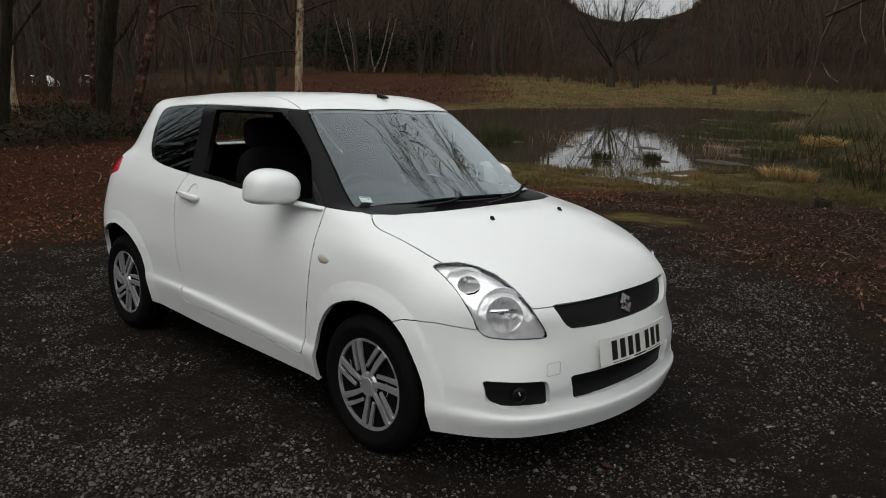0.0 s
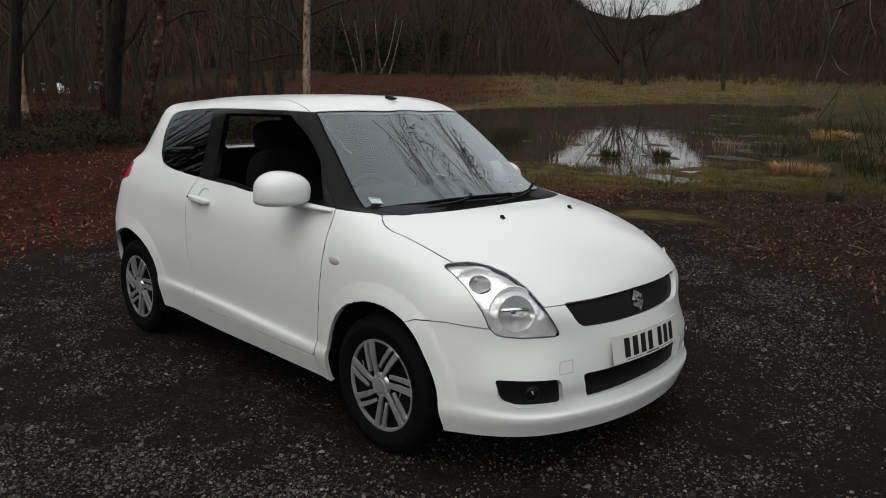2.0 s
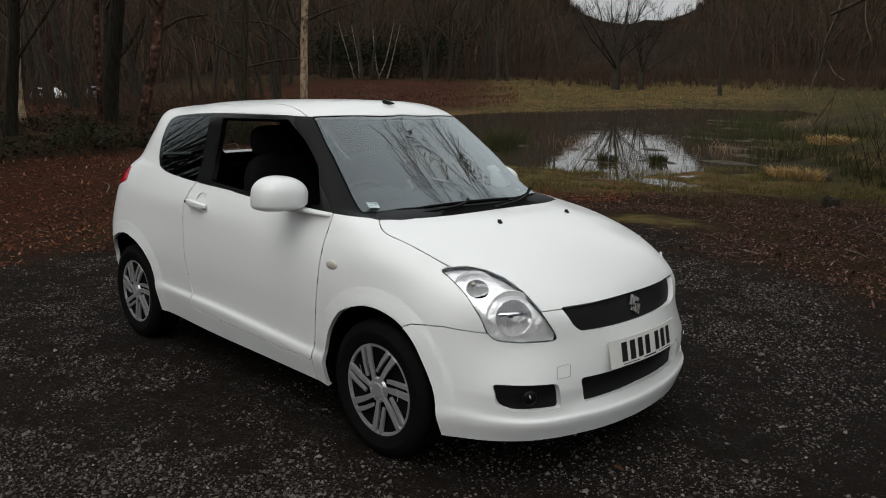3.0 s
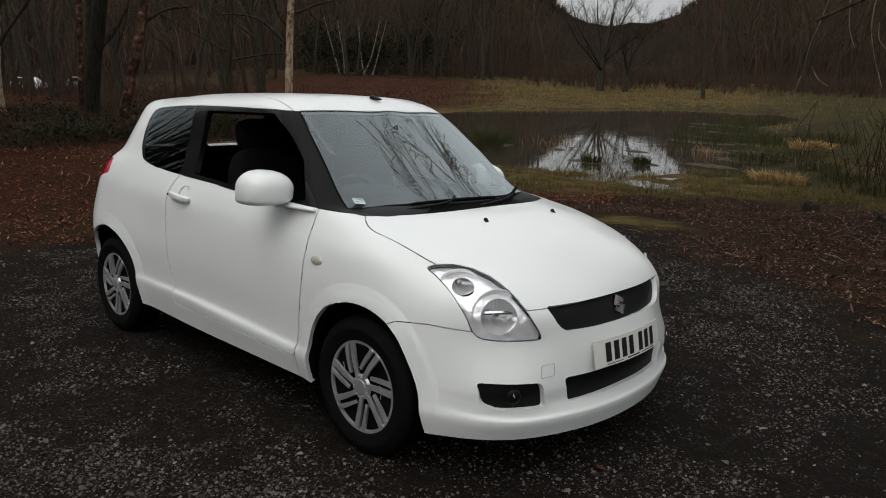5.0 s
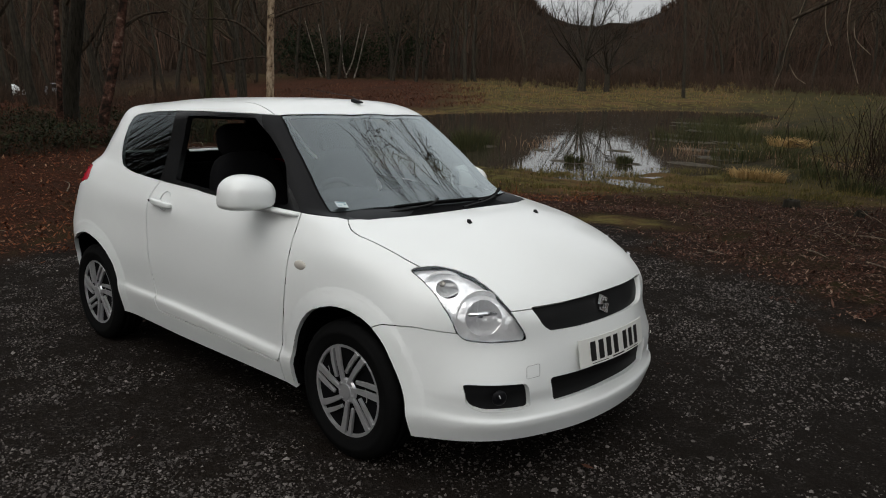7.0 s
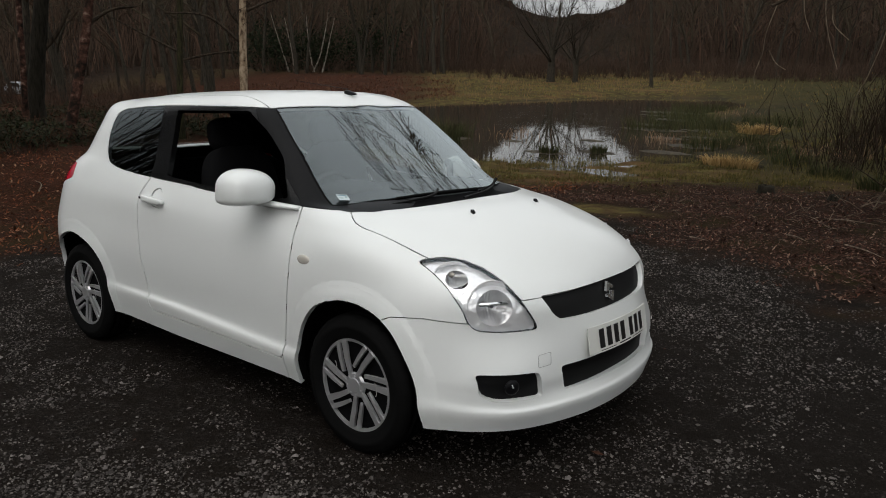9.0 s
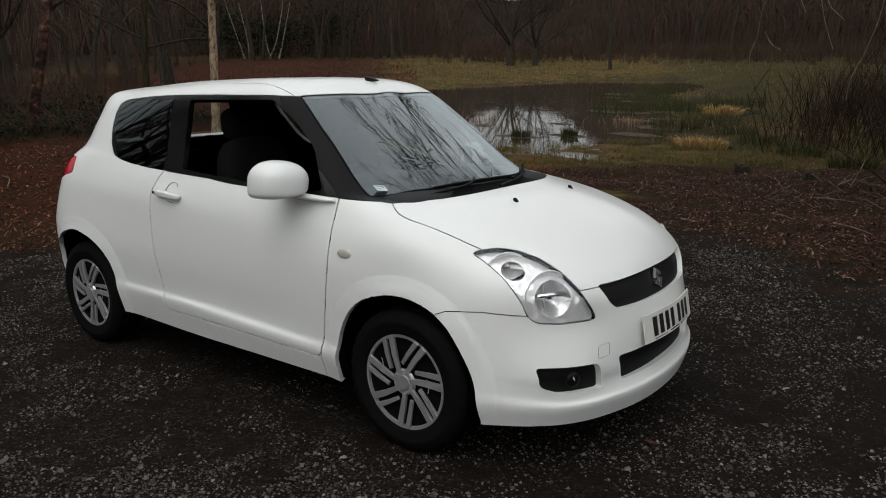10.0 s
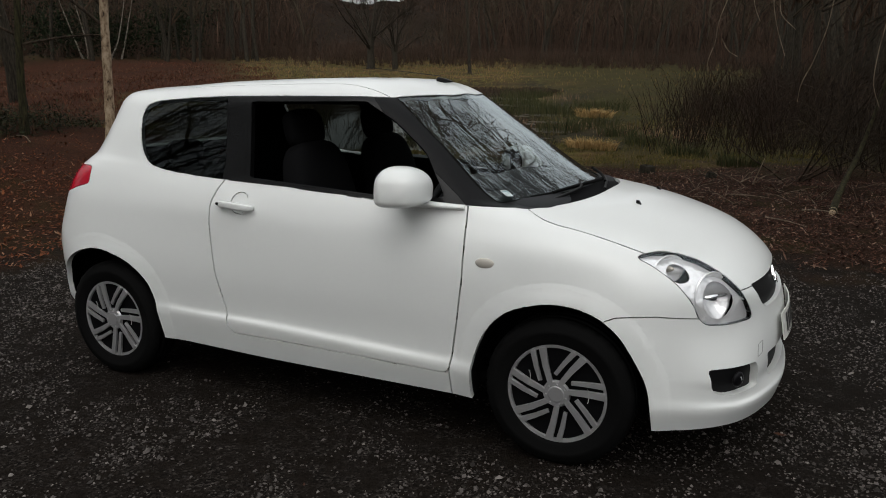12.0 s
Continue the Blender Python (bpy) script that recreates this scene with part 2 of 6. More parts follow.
# ---------------------------------------------------------------- builders


def mesh_of(name, verts, faces, mat, smooth=True):
    me = bpy.data.meshes.new(name)
    me.from_pydata([tuple(v) for v in verts], [], [tuple(f) for f in faces])
    me.materials.append(mat)
    if smooth:
        me.polygons.foreach_set("use_smooth", [True] * len(me.polygons))
    me.update()
    return me


def part(name, bm, mat, parent=None, label="", smooth=True):
    """Links a bmesh as one mesh object under a thing or a part."""
    me = bpy.data.meshes.new(name)
    bm.to_mesh(me)
    bm.free()
    me.materials.append(mat)
    if smooth:
        me.polygons.foreach_set("use_smooth", [True] * len(me.polygons))
    ob = new(name, me)
    ob.parent = parent
    if label:
        tagged(ob, label)
    return ob


# ---------------------------------------------------------------- ground and pond
WATER = -0.60
GRAVEL_EDGE = [(-5.6, -30), (-5.3, -5), (-5.1, 0), (-5.0, 1.5), (-4.4, 4.5), (-3.0, 5.5), (-1.9, 5.2), (-1.3, 4.6), (-.5, 3.95), (.05, 3.7), (.9, 3.0), (1.5, 2.75), (3, 2.3), (6, 1.6), (14, .8), (30, 0)]
POND = [(-11.05, 12.1), (-9.37, 12.1), (-8.09, 12.7), (-6.98, 13.5), (-6.4, 14.6), (-6.7, 16.5), (-7.6, 19.5), (-9.0, 23), (-11.2, 30), (-11.9, 39), (-16, 46), (-20, 43.5), (-21, 38), (-22, 33.8), (-21.7, 28), (-21, 23), (-17, 16), (-13.5, 12.8)]


def smooth01(a, b, v):
    k = np.clip((v - a) / (b - a), 0, 1)
    return k * k * (3 - 2 * k)


def line_distance(x, y, pts, closed):
    """Distance to a chain of segments, and whether a place is on its left or inside it."""
    best = np.full(np.shape(x), 1e9)
    side = np.zeros(np.shape(x))
    hit = np.zeros(np.shape(x), bool)
    ends = list(zip(pts, pts[1:] + pts[:1])) if closed else list(zip(pts, pts[1:]))
    for (ax, ay), (bx, by) in ends:
        dx, dy = bx - ax, by - ay
        t = np.clip(((x - ax) * dx + (y - ay) * dy) / (dx * dx + dy * dy), 0, 1)
        d = np.hypot(x - ax - t * dx, y - ay - t * dy)
        near = d < best
        best = np.where(near, d, best)
        side = np.where(near, dx * (y - ay) - dy * (x - ax), side)
        if closed and dy != 0:
            cross = ((ay > y) != (by > y)) & (x < dx * (y - ay) / dy + ax)
            hit ^= cross
    return best * np.where(hit if closed else side > 0, 1, -1)


def fractal(x, y, scale, seed=0.0, octaves=3):
    flat = [noise.fractal(Vector((a / scale + seed, b / scale - seed, seed)), 0.7, 2.1, octaves) for a, b in zip(np.ravel(x), np.ravel(y))]
    return np.reshape(flat, np.shape(x))


def ground_height(x, y, rough=True):
    """Height of the ground in the level world."""
    x, y = np.asarray(x, float), np.asarray(y, float)
    d = -0.707 * x + 0.707 * y
    park = -0.0524 * np.maximum(d, -12)
    bank = smooth01(-4.5, -11, x) * smooth01(11, 6, y)
    low = np.maximum(-0.0524 * d, -0.575)
    flat = low + (0.12 - low) * bank + 0.20 * smooth01(24, 36, y) * (1 - bank)
    k = smooth01(4.2, 8.5, d)
    z = park * (1 - k) + flat * k
    inside_pond = line_distance(x, y, POND, True)
    z = np.where(inside_pond > -2.5, z + (-0.74 - z) * smooth01(-2.5, 1.0, inside_pond), z)
    r = np.hypot(x + 2, y - 2)
    bearing = np.degrees(np.arctan2(y + 2.8, x - 2.3))
    dip = smooth01(8.0, 1.0, np.abs(bearing - 121.0))
    z = z + (17 - 7.5 * dip) * smooth01(95, 165, r) + 1.0 * smooth01(40, 95, r)
    z = z - 2.6 * smooth01(42, 78, r) * smooth01(-24, -42, x) * smooth01(46, 30, y) * smooth01(150, 100, r)
    far = r > 105
    if rough and np.any(far):
        z[far] = z[far] + 1.6 * fractal(x[far], y[far], 7.0, 6.6) * smooth01(105, 140, r[far])
    if rough:
        edge = line_distance(x, y, GRAVEL_EDGE, False)
        z = z + fractal(x, y, 1.7, 3.1) * (0.012 + 0.05 * smooth01(0, 2.5, edge)) + fractal(x, y, 0.35, 7.7, 2) * 0.006
    return z


def build_ground():
    n = 370
    g = np.linspace(-1, 1, n)
    g = np.sign(g) * (0.040 * np.abs(g) + 0.96 * np.abs(g) ** 5) * 420
    X, Y = np.meshgrid(g - 2, g + 2, indexing="ij")
    Z = ground_height(X, Y)
    edge = line_distance(X, Y, GRAVEL_EDGE, False) + fractal(X, Y, 0.9, 1.3) * 0.45
    pond = line_distance(X, Y, POND, True)
    leaf = smooth01(-0.3, 0.8, edge + 0.5 * fractal(X, Y, 0.35, 4.7))
    beyond = -0.707 * X + 0.707 * Y + 0.10 * X
    grass = smooth01(8.3, 9.6, beyond + fractal(X, Y, 1.1, 5.0) * 1.0) * smooth01(7.0, 9.5, Y)
    moss = smooth01(0.75, 0.35, np.hypot((X + 2.6) / 1.25, (Y - 6.4) / 0.75) + 0.35 * fractal(X, Y, 0.4, 9.0))
    grass = np.maximum(grass, moss)
    # dark soil by the nose: part damp, part shade painted in
    damp_shade = .5 * smooth01(.35, 1.3, X + .6 * fractal(X, Y, .5, 2.2)) * smooth01(-.9, .2, Y)
    mud = smooth01(-0.9, 0.0, pond + fractal(X, Y, 0.8, 2.0) * 0.5)
    bearing = np.degrees(np.arctan2(Y + 2.8, X - 2.3))
    reach = np.hypot(X - 2.3, Y + 2.8)
    rank = .8 * smooth01(113, 107, np.degrees(np.arctan2(Y + 2.8, X - 2.3)) + 3 * fractal(X, Y, 2.0, 6.2)) * smooth01(13, 18, np.hypot(X - 2.3, Y + 2.8)) * (Y > 0)
    marsh = smooth01(-5.0, -1.0, pond + 1.6 * fractal(X, Y, 1.3, 8.1)) * smooth01(-10.5, -8, X) * smooth01(13.2, 14.8, Y)
    mud = np.maximum(mud, .85 * marsh)
    wood = smooth01(66, 90, np.hypot(X + 2, Y - 2))
    heath = smooth01(129, 134, bearing) * smooth01(36, 44, reach) + smooth01(138, 143, bearing) * smooth01(15, 20, reach)
    heath = np.where(Y > 0, np.clip(heath, 0, 1), 0) * smooth01(88, 76, reach)
    red = smooth01(5.2, 8.5, -X) * smooth01(24, 15, Y) * smooth01(0.1, 1.1, edge) * (1 - .8 * smooth01(-10.5, -12.5, X) * smooth01(-20, -17, X)) * (0.55 + 0.45 * smooth01(-0.2, 0.2, fractal(X, Y, 0.8, 7.1)))
    red = np.maximum(red, heath * (0.6 + 0.4 * smooth01(-.3, .3, fractal(X, Y, 2.5, 3.9))))
    grass = grass * (1 - heath)
    verts = np.stack([X, Y, Z], -1).reshape(-1, 3)
    i, j = np.meshgrid(np.arange(n - 1), np.arange(n - 1), indexing="ij")
    a = (i * n + j).ravel()
    faces = np.stack([a, a + n, a + n + 1, a + 1], 1)
    me = bpy.data.meshes.new("ground")
    me.from_pydata(verts.tolist(), [], faces.tolist())
    me.materials.append(ground_mat)
    me.polygons.foreach_set("use_smooth", [True] * len(me.polygons))
    for name, values in (("leaf", leaf), ("grass", grass), ("mud", mud), ("wood", wood), ("red", red), ("damp_shade", damp_shade), ("rank", rank)):
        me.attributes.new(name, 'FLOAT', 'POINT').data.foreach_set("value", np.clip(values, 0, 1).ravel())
    tagged(new("ground", me), "dark wet gravel, leaf litter and rough grass", "ground", kind="structure")


def build_water():
    bm = bmesh.new()
    n = 60
    xs, ys = np.linspace(-24, -3, n), np.linspace(10, 48, n)
    vs = [[bm.verts.new((x, y, WATER)) for y in ys] for x in xs]
    for i in range(n - 1):
        for j in range(n - 1):
            bm.faces.new((vs[i][j], vs[i + 1][j], vs[i + 1][j + 1], vs[i][j + 1]))
    tagged(part("water", bm, water_mat), "still dark pond water reflecting the sky", "water", kind="structure")


build_ground()
build_water()


# ---------------------------------------------------------------- the car's skin
# Rings round the body, from the lower edge up to the roof; each runs from the middle of the tail
# along the right side to the middle of the nose (x, half width, z), and is mirrored.
RINGS = [
    [(-2.88, 0, .30), (-2.86, .45, .29), (-2.70, .74, .28), (-2.38, .80, .25), (-1.9, .80, .24), (-1.4, .80, .225), (-.9, .80, .22),
     (-.42, .80, .215), (0, .80, .21), (.38, .785, .21), (.62, .62, .21), (.745, .33, .205), (.78, 0, .20)],
    [(-2.93, 0, .40), (-2.91, .45, .40), (-2.73, .77, .38), (-2.38, .825, .36), (-1.9, .831, .385), (-1.4, .833, .375), (-.9, .833, .352),
     (-.42, .832, .332), (0, .825, .31), (.38, .81, .30), (.64, .635, .29), (.765, .34, .285), (.80, 0, .28)],
    [(-2.95, 0, .55), (-2.93, .45, .55), (-2.74, .78, .52), (-2.38, .84, .50), (-1.9, .822, .440), (-1.4, .816, .430), (-.9, .815, .412),
     (-.42, .822, .398), (0, .84, .44), (.37, .80, .42), (.63, .63, .41), (.745, .34, .41), (.785, 0, .41)],
    [(-2.94, 0, .72), (-2.92, .45, .72), (-2.745, .787, .70), (-2.38, .845, .66), (-1.9, .832, .62), (-1.4, .826, .60), (-.9, .826, .60),
     (-.42, .830, .60), (0, .845, .60), (.36, .785, .585), (.60, .585, .575), (.725, .33, .57), (.77, 0, .565)],
    [(-2.90, 0, .87), (-2.88, .45, .87), (-2.715, .767, .86), (-2.38, .825, .83), (-1.9, .82, .79), (-1.4, .82, .77), (-.9, .82, .76),
     (-.42, .822, .75), (0, .83, .745), (.35, .755, .735), (.59, .580, .702), (.702, .315, .682), (.732, 0, .675)],
    [(-2.86, 0, .98), (-2.84, .45, .98), (-2.68, .745, .98), (-2.36, .80, .95), (-1.9, .805, .925), (-1.4, .805, .90), (-.9, .80, .885),
     (-.42, .79, .87), (0, .80, .86), (.29, .70, .842), (.51, .540, .803), (.637, .29, .775), (.68, 0, .768)],
    [(-2.82, 0, 1.05), (-2.80, .45, 1.05), (-2.645, .715, 1.06), (-2.35, .765, 1.04), (-1.9, .775, 1.01), (-1.4, .775, .985), (-.9, .77, .965),
     (-.42, .75, .95), (-.03, .735, .93), (.22, .61, .91), (.39, .44, .888), (.49, .25, .88), (.53, 0, .88)],
    [(-2.78, 0, 1.10), (-2.76, .45, 1.10), (-2.60, .68, 1.11), (-2.33, .735, 1.10), (-1.9, .745, 1.065), (-1.4, .745, 1.04), (-.9, .74, 1.02),
     (-.43, .725, 1.00), (-.17, .655, .985), (.0, .51, .98), (.12, .36, .98), (.18, .20, .983), (.20, 0, .985)],
    [(-2.75, 0, 1.14), (-2.73, .43, 1.14), (-2.568, .645, 1.15), (-2.31, .71, 1.14), (-1.9, .725, 1.105), (-1.4, .725, 1.08), (-.9, .72, 1.06),
     (-.46, .70, 1.035), (-.32, .615, 1.017), (-.185, .46, 1.02), (-.115, .32, 1.021), (-.08, .17, 1.022), (-.07, 0, 1.022)],
    [(-2.65, 0, 1.30), (-2.63, .40, 1.30), (-2.508, .58, 1.30), (-2.25, .635, 1.30), (-1.9, .65, 1.28), (-1.4, .655, 1.265), (-.98, .65, 1.26),
     (-.68, .62, 1.24), (-.605, .565, 1.243), (-.535, .43, 1.25), (-.497, .30, 1.256), (-.475, .15, 1.261), (-.468, 0, 1.262)],
    [(-2.58, 0, 1.445), (-2.56, .37, 1.44), (-2.462, .51, 1.432), (-2.22, .54, 1.43), (-1.9, .565, 1.44), (-1.4, .58, 1.445), (-1.05, .575, 1.445),
     (-.90, .55, 1.43), (-.87, .50, 1.44), (-.84, .38, 1.455), (-.82, .26, 1.465), (-.81, .13, 1.47), (-.80, 0, 1.475)],
    [(-2.50, 0, 1.475), (-2.48, .29, 1.472), (-2.40, .40, 1.468), (-2.18, .43, 1.475), (-1.9, .45, 1.49), (-1.4, .46, 1.50), (-1.12, .455, 1.50),
     (-1.00, .42, 1.495), (-.97, .37, 1.495), (-.95, .28, 1.50), (-.94, .19, 1.505), (-.93, .1, 1.505), (-.93, 0, 1.507)],
    [(-2.28, 0, 1.495), (-2.26, 0, 1.495), (-2.2, 0, 1.498), (-2.08, 0, 1.505), (-1.85, 0, 1.515), (-1.45, 0, 1.522), (-1.25, 0, 1.522),
     (-1.18, 0, 1.52), (-1.16, 0, 1.52), (-1.14, 0, 1.52), (-1.12, 0, 1.52), (-1.11, 0, 1.52), (-1.10, 0, 1.519)],
]


def catmull(points, per, closed):
    """Centripetal Catmull-Rom through an array of points (n, ..., 3), per steps to a span."""
    P = np.asarray(points, float)
    n = len(P)
    if closed:
        ext = np.concatenate([P[-1:], P, P[:2]])
    else:
        ext = np.concatenate([2 * P[:1] - P[1:2], P, 2 * P[-1:] - P[-2:-1]])
    spans = n if closed else n - 1
    out = []
    for i in range(spans):
        p0, p1, p2, p3 = ext[i], ext[i + 1], ext[i + 2], ext[i + 3]
        d = [np.maximum(np.linalg.norm(b - a, axis=-1, keepdims=True), 1e-4) ** 0.5 for a, b in ((p0, p1), (p1, p2), (p2, p3))]
        t1 = d[0]
        t2 = t1 + d[1]
        t3 = t2 + d[2]
        for k in range(per):
            t = t1 + (t2 - t1) * k / per
            a1 = (t1 - t) / t1 * p0 + t / t1 * p1
            a2 = (t2 - t) / (t2 - t1) * p1 + (t - t1) / (t2 - t1) * p2
            a3 = (t3 - t) / (t3 - t2) * p2 + (t - t2) / (t3 - t2) * p3
            b1 = (t2 - t) / t2 * a1 + t / t2 * a2
            b2 = (t3 - t) / (t3 - t1) * a2 + (t - t1) / (t3 - t1) * a3
            out.append((t2 - t) / (t2 - t1) * b1 + (t - t1) / (t2 - t1) * b2)
    if not closed:
        out.append(P[-1])
    return np.array(out)


def with_ledge(rings):
    """Adds two rings at the sill's ledge, which make its upper edge and the crease over it crisp."""
    edge, crease = [], []
    for i, (a, b) in enumerate(zip(rings[1], rings[2])):
        p = [u + (v - u) * .42 for u, v in zip(a, b)]
        q = [u + (v - u) * .72 for u, v in zip(a, b)]
        if 3 < i < 8:
            p[1] = a[1] - .001
            q[1] = b[1] + .22 * (a[1] - b[1])
        if i > 9:
            p = [a[0] - .009, a[1] * .988, a[2] + .020]
            q = [b[0] - .003, b[1], a[2] + .062]
        edge.append(tuple(p))
        crease.append(tuple(q))
    return rings[:2] + [edge, crease] + rings[2:]


def lipped(co):
    """How far the lip round a wheel opening stands out at a place."""
    out = 0.0
    for arch in (ARCH_F, ARCH_R):
        d = abs(float(line_distance(np.array([co.x]), np.array([co.z]), [tuple(q) for q in arch], False)[0]))
        if d < .085:
            out = max(out, .0024 * float(smooth01(.080, .062, d)))
    return out


def flared(grid):
    """Swells the skin a little round the wheel openings."""
    for cx in (0.0, -2.38):
        d = np.hypot(grid[..., 0] - cx, grid[..., 2] - .30)
        k = .008 * smooth01(.425, .385, d) * (np.abs(grid[..., 1]) > .68)
        grid[..., 1] += np.sign(grid[..., 1]) * k
    return grid


def skin_grid(per=7):
    rings = []
    for ring in with_ledge(RINGS):
        right = [(x, -y, z) for x, y, z in ring]
        left = [(x, y, z) for x, y, z in ring[-2:0:-1]]
        rings.append(catmull(right + left, per, True))
    return catmull(np.array(rings), per, False)


SKIN = flared(skin_grid())


# ---- PANELS: the skin is cut along the shut lines into real panels
VIEWS = {"side": (Vector((1, 0, 0)), Vector((0, 0, 1))), "top": (Vector((1, 0, 0)), Vector((0, 1, 0))),
         "front": (Vector((0, 1, 0)), Vector((0, 0, 1))), "corner": (Vector((1, 1, 0)), Vector((0, 0, 1)))}


def fillet(points, radius, steps=4):
    """A closed outline with rounded corners; radius: one, or one a corner."""
    out, n = [], len(points)
    for i in range(n):
        p, a, b = Vector(points[i]), Vector(points[i - 1]), Vector(points[(i + 1) % n])
        r = radius[i] if isinstance(radius, (list, tuple)) else radius
        u, v = (a - p), (b - p)
        r = min(r, u.length * 0.48, v.length * 0.48)
        if r < 1e-4:
            out.append(p)
            continue
        s, e = p + u.normalized() * r, p + v.normalized() * r
        for k in range(steps + 1):
            t = k / steps
            out.append(s * (1 - t) ** 2 + p * 2 * t * (1 - t) + e * t * t)
    return out


def inside(p, poly):
    hit = False
    for i in range(len(poly)):
        a, b = poly[i - 1], poly[i]
        if (a[1] > p[1]) != (b[1] > p[1]) and p[0] < (b[0] - a[0]) * (p[1] - a[1]) / (b[1] - a[1]) + a[0]:
            hit = not hit
    return hit


def shrink(poly, d):
    """The outline moved inward by d."""
    n = len(poly)
    area = sum(poly[i - 1][0] * poly[i][1] - poly[i][0] * poly[i - 1][1] for i in range(n))
    s = 1 if area > 0 else -1
    out = []
    for i in range(n):
        a, b = Vector(poly[i - 2 if i else n - 2]), Vector(poly[(i + 1) % n])
        t = (b - Vector(poly[i - 1])).normalized()
        out.append(Vector(poly[i]) + s * d * Vector((-t.y, t.x)))
    return out


class Shell:
    """The right half of the skin, whose faces take the number of the panel that they belong to."""

    def __init__(self):
        rows, cols = SKIN.shape[0], SKIN.shape[1] // 2 + 1
        self.bm = bm = bmesh.new()
        vs = [[bm.verts.new(SKIN[i, j]) for j in range(cols)] for i in range(rows)]
        for i in range(rows - 1):
            for j in range(cols - 1):
                bm.faces.new((vs[i][j], vs[i][j + 1], vs[i + 1][j + 1], vs[i + 1][j]))
        bmesh.ops.remove_doubles(bm, verts=bm.verts, dist=0.0006)
        bm.normal_update()
        if sum(f.normal.y for f in bm.faces) > 0:
            bmesh.ops.reverse_faces(bm, faces=bm.faces)
        self.tag = bm.faces.layers.int.new("panel")
        self.names = ["body"]

    def cut(self, name, view, poly, where, over=("body",)):
        """Cuts the outline poly, seen along a view, into the faces for which where(centre) holds."""
        A, B = VIEWS[view]
        bm = self.bm
        if name and name not in self.names:
            self.names.append(name)
        number, take = self.names.index(name or "body"), {self.names.index(n) for n in over}
        poly = [Vector(p) for p in poly]
        lo = (min(p.x for p in poly) - 0.06, min(p.y for p in poly) - 0.06)
        hi = (max(p.x for p in poly) + 0.06, max(p.y for p in poly) + 0.06)
        pool = set()
        for f in bm.faces:
            if f[self.tag] in take:
                c = f.calc_center_median()
                if lo[0] < A.dot(c) < hi[0] and lo[1] < B.dot(c) < hi[1] and where(c):
                    pool.add(f)
        for i in range(len(poly)):
            a, b = poly[i - 1], poly[i]
            if (b - a).length < 1e-6:
                continue
            d = (b - a).normalized()
            N = A * -d.y + B * d.x
            c0 = -d.y * a.x + d.x * a.y
            x0, x1 = min(a.x, b.x) - 1e-4, max(a.x, b.x) + 1e-4
            y0, y1 = min(a.y, b.y) - 1e-4, max(a.y, b.y) + 1e-4
            near = []
            for f in pool:
                us = [A.dot(v.co) for v in f.verts]
                ws = [B.dot(v.co) for v in f.verts]
                if max(us) > x0 and min(us) < x1 and max(ws) > y0 and min(ws) < y1:
                    near.append(f)
            if not near:
                continue
            geom = set(near)
            for f in near:
                geom.update(f.edges)
                geom.update(f.verts)
            done = bmesh.ops.bisect_plane(bm, geom=list(geom), dist=1e-5, plane_co=N * (c0 / N.length_squared), plane_no=N)
            pool.difference_update(near)
            pool = {f for f in pool if f.is_valid}
            pool.update(g for g in done["geom"] if isinstance(g, bmesh.types.BMFace))
        for f in pool:
            c = f.calc_center_median()
            if name and inside((A.dot(c), B.dot(c)), poly):
                f[self.tag] = number

    def finish(self):
        bmesh.ops.remove_doubles(self.bm, verts=self.bm.verts, dist=0.0006)
        for v in self.bm.verts:
            if v.co.y < -.6 and v.co.z < .78 and min(abs(v.co.x), abs(v.co.x + 2.38)) < .5:
                v.co.y -= lipped(v.co)
        self.bm.normal_update()
        # slivers along the cuts must not turn the normals: weigh them by area
        self.normal = {}
        for v in self.bm.verts:
            n = Vector()
            for f in v.link_faces:
                n += f.normal * f.calc_area()
            if n.length < 2e-6:
                for e in v.link_edges:
                    for f in e.other_vert(v).link_faces:
                        n += f.normal * f.calc_area()
            self.normal[v] = n.normalized()
        self.panels = {n: [] for n in self.names}
        for f in self.bm.faces:
            self.panels[self.names[f[self.tag]]].append(f)


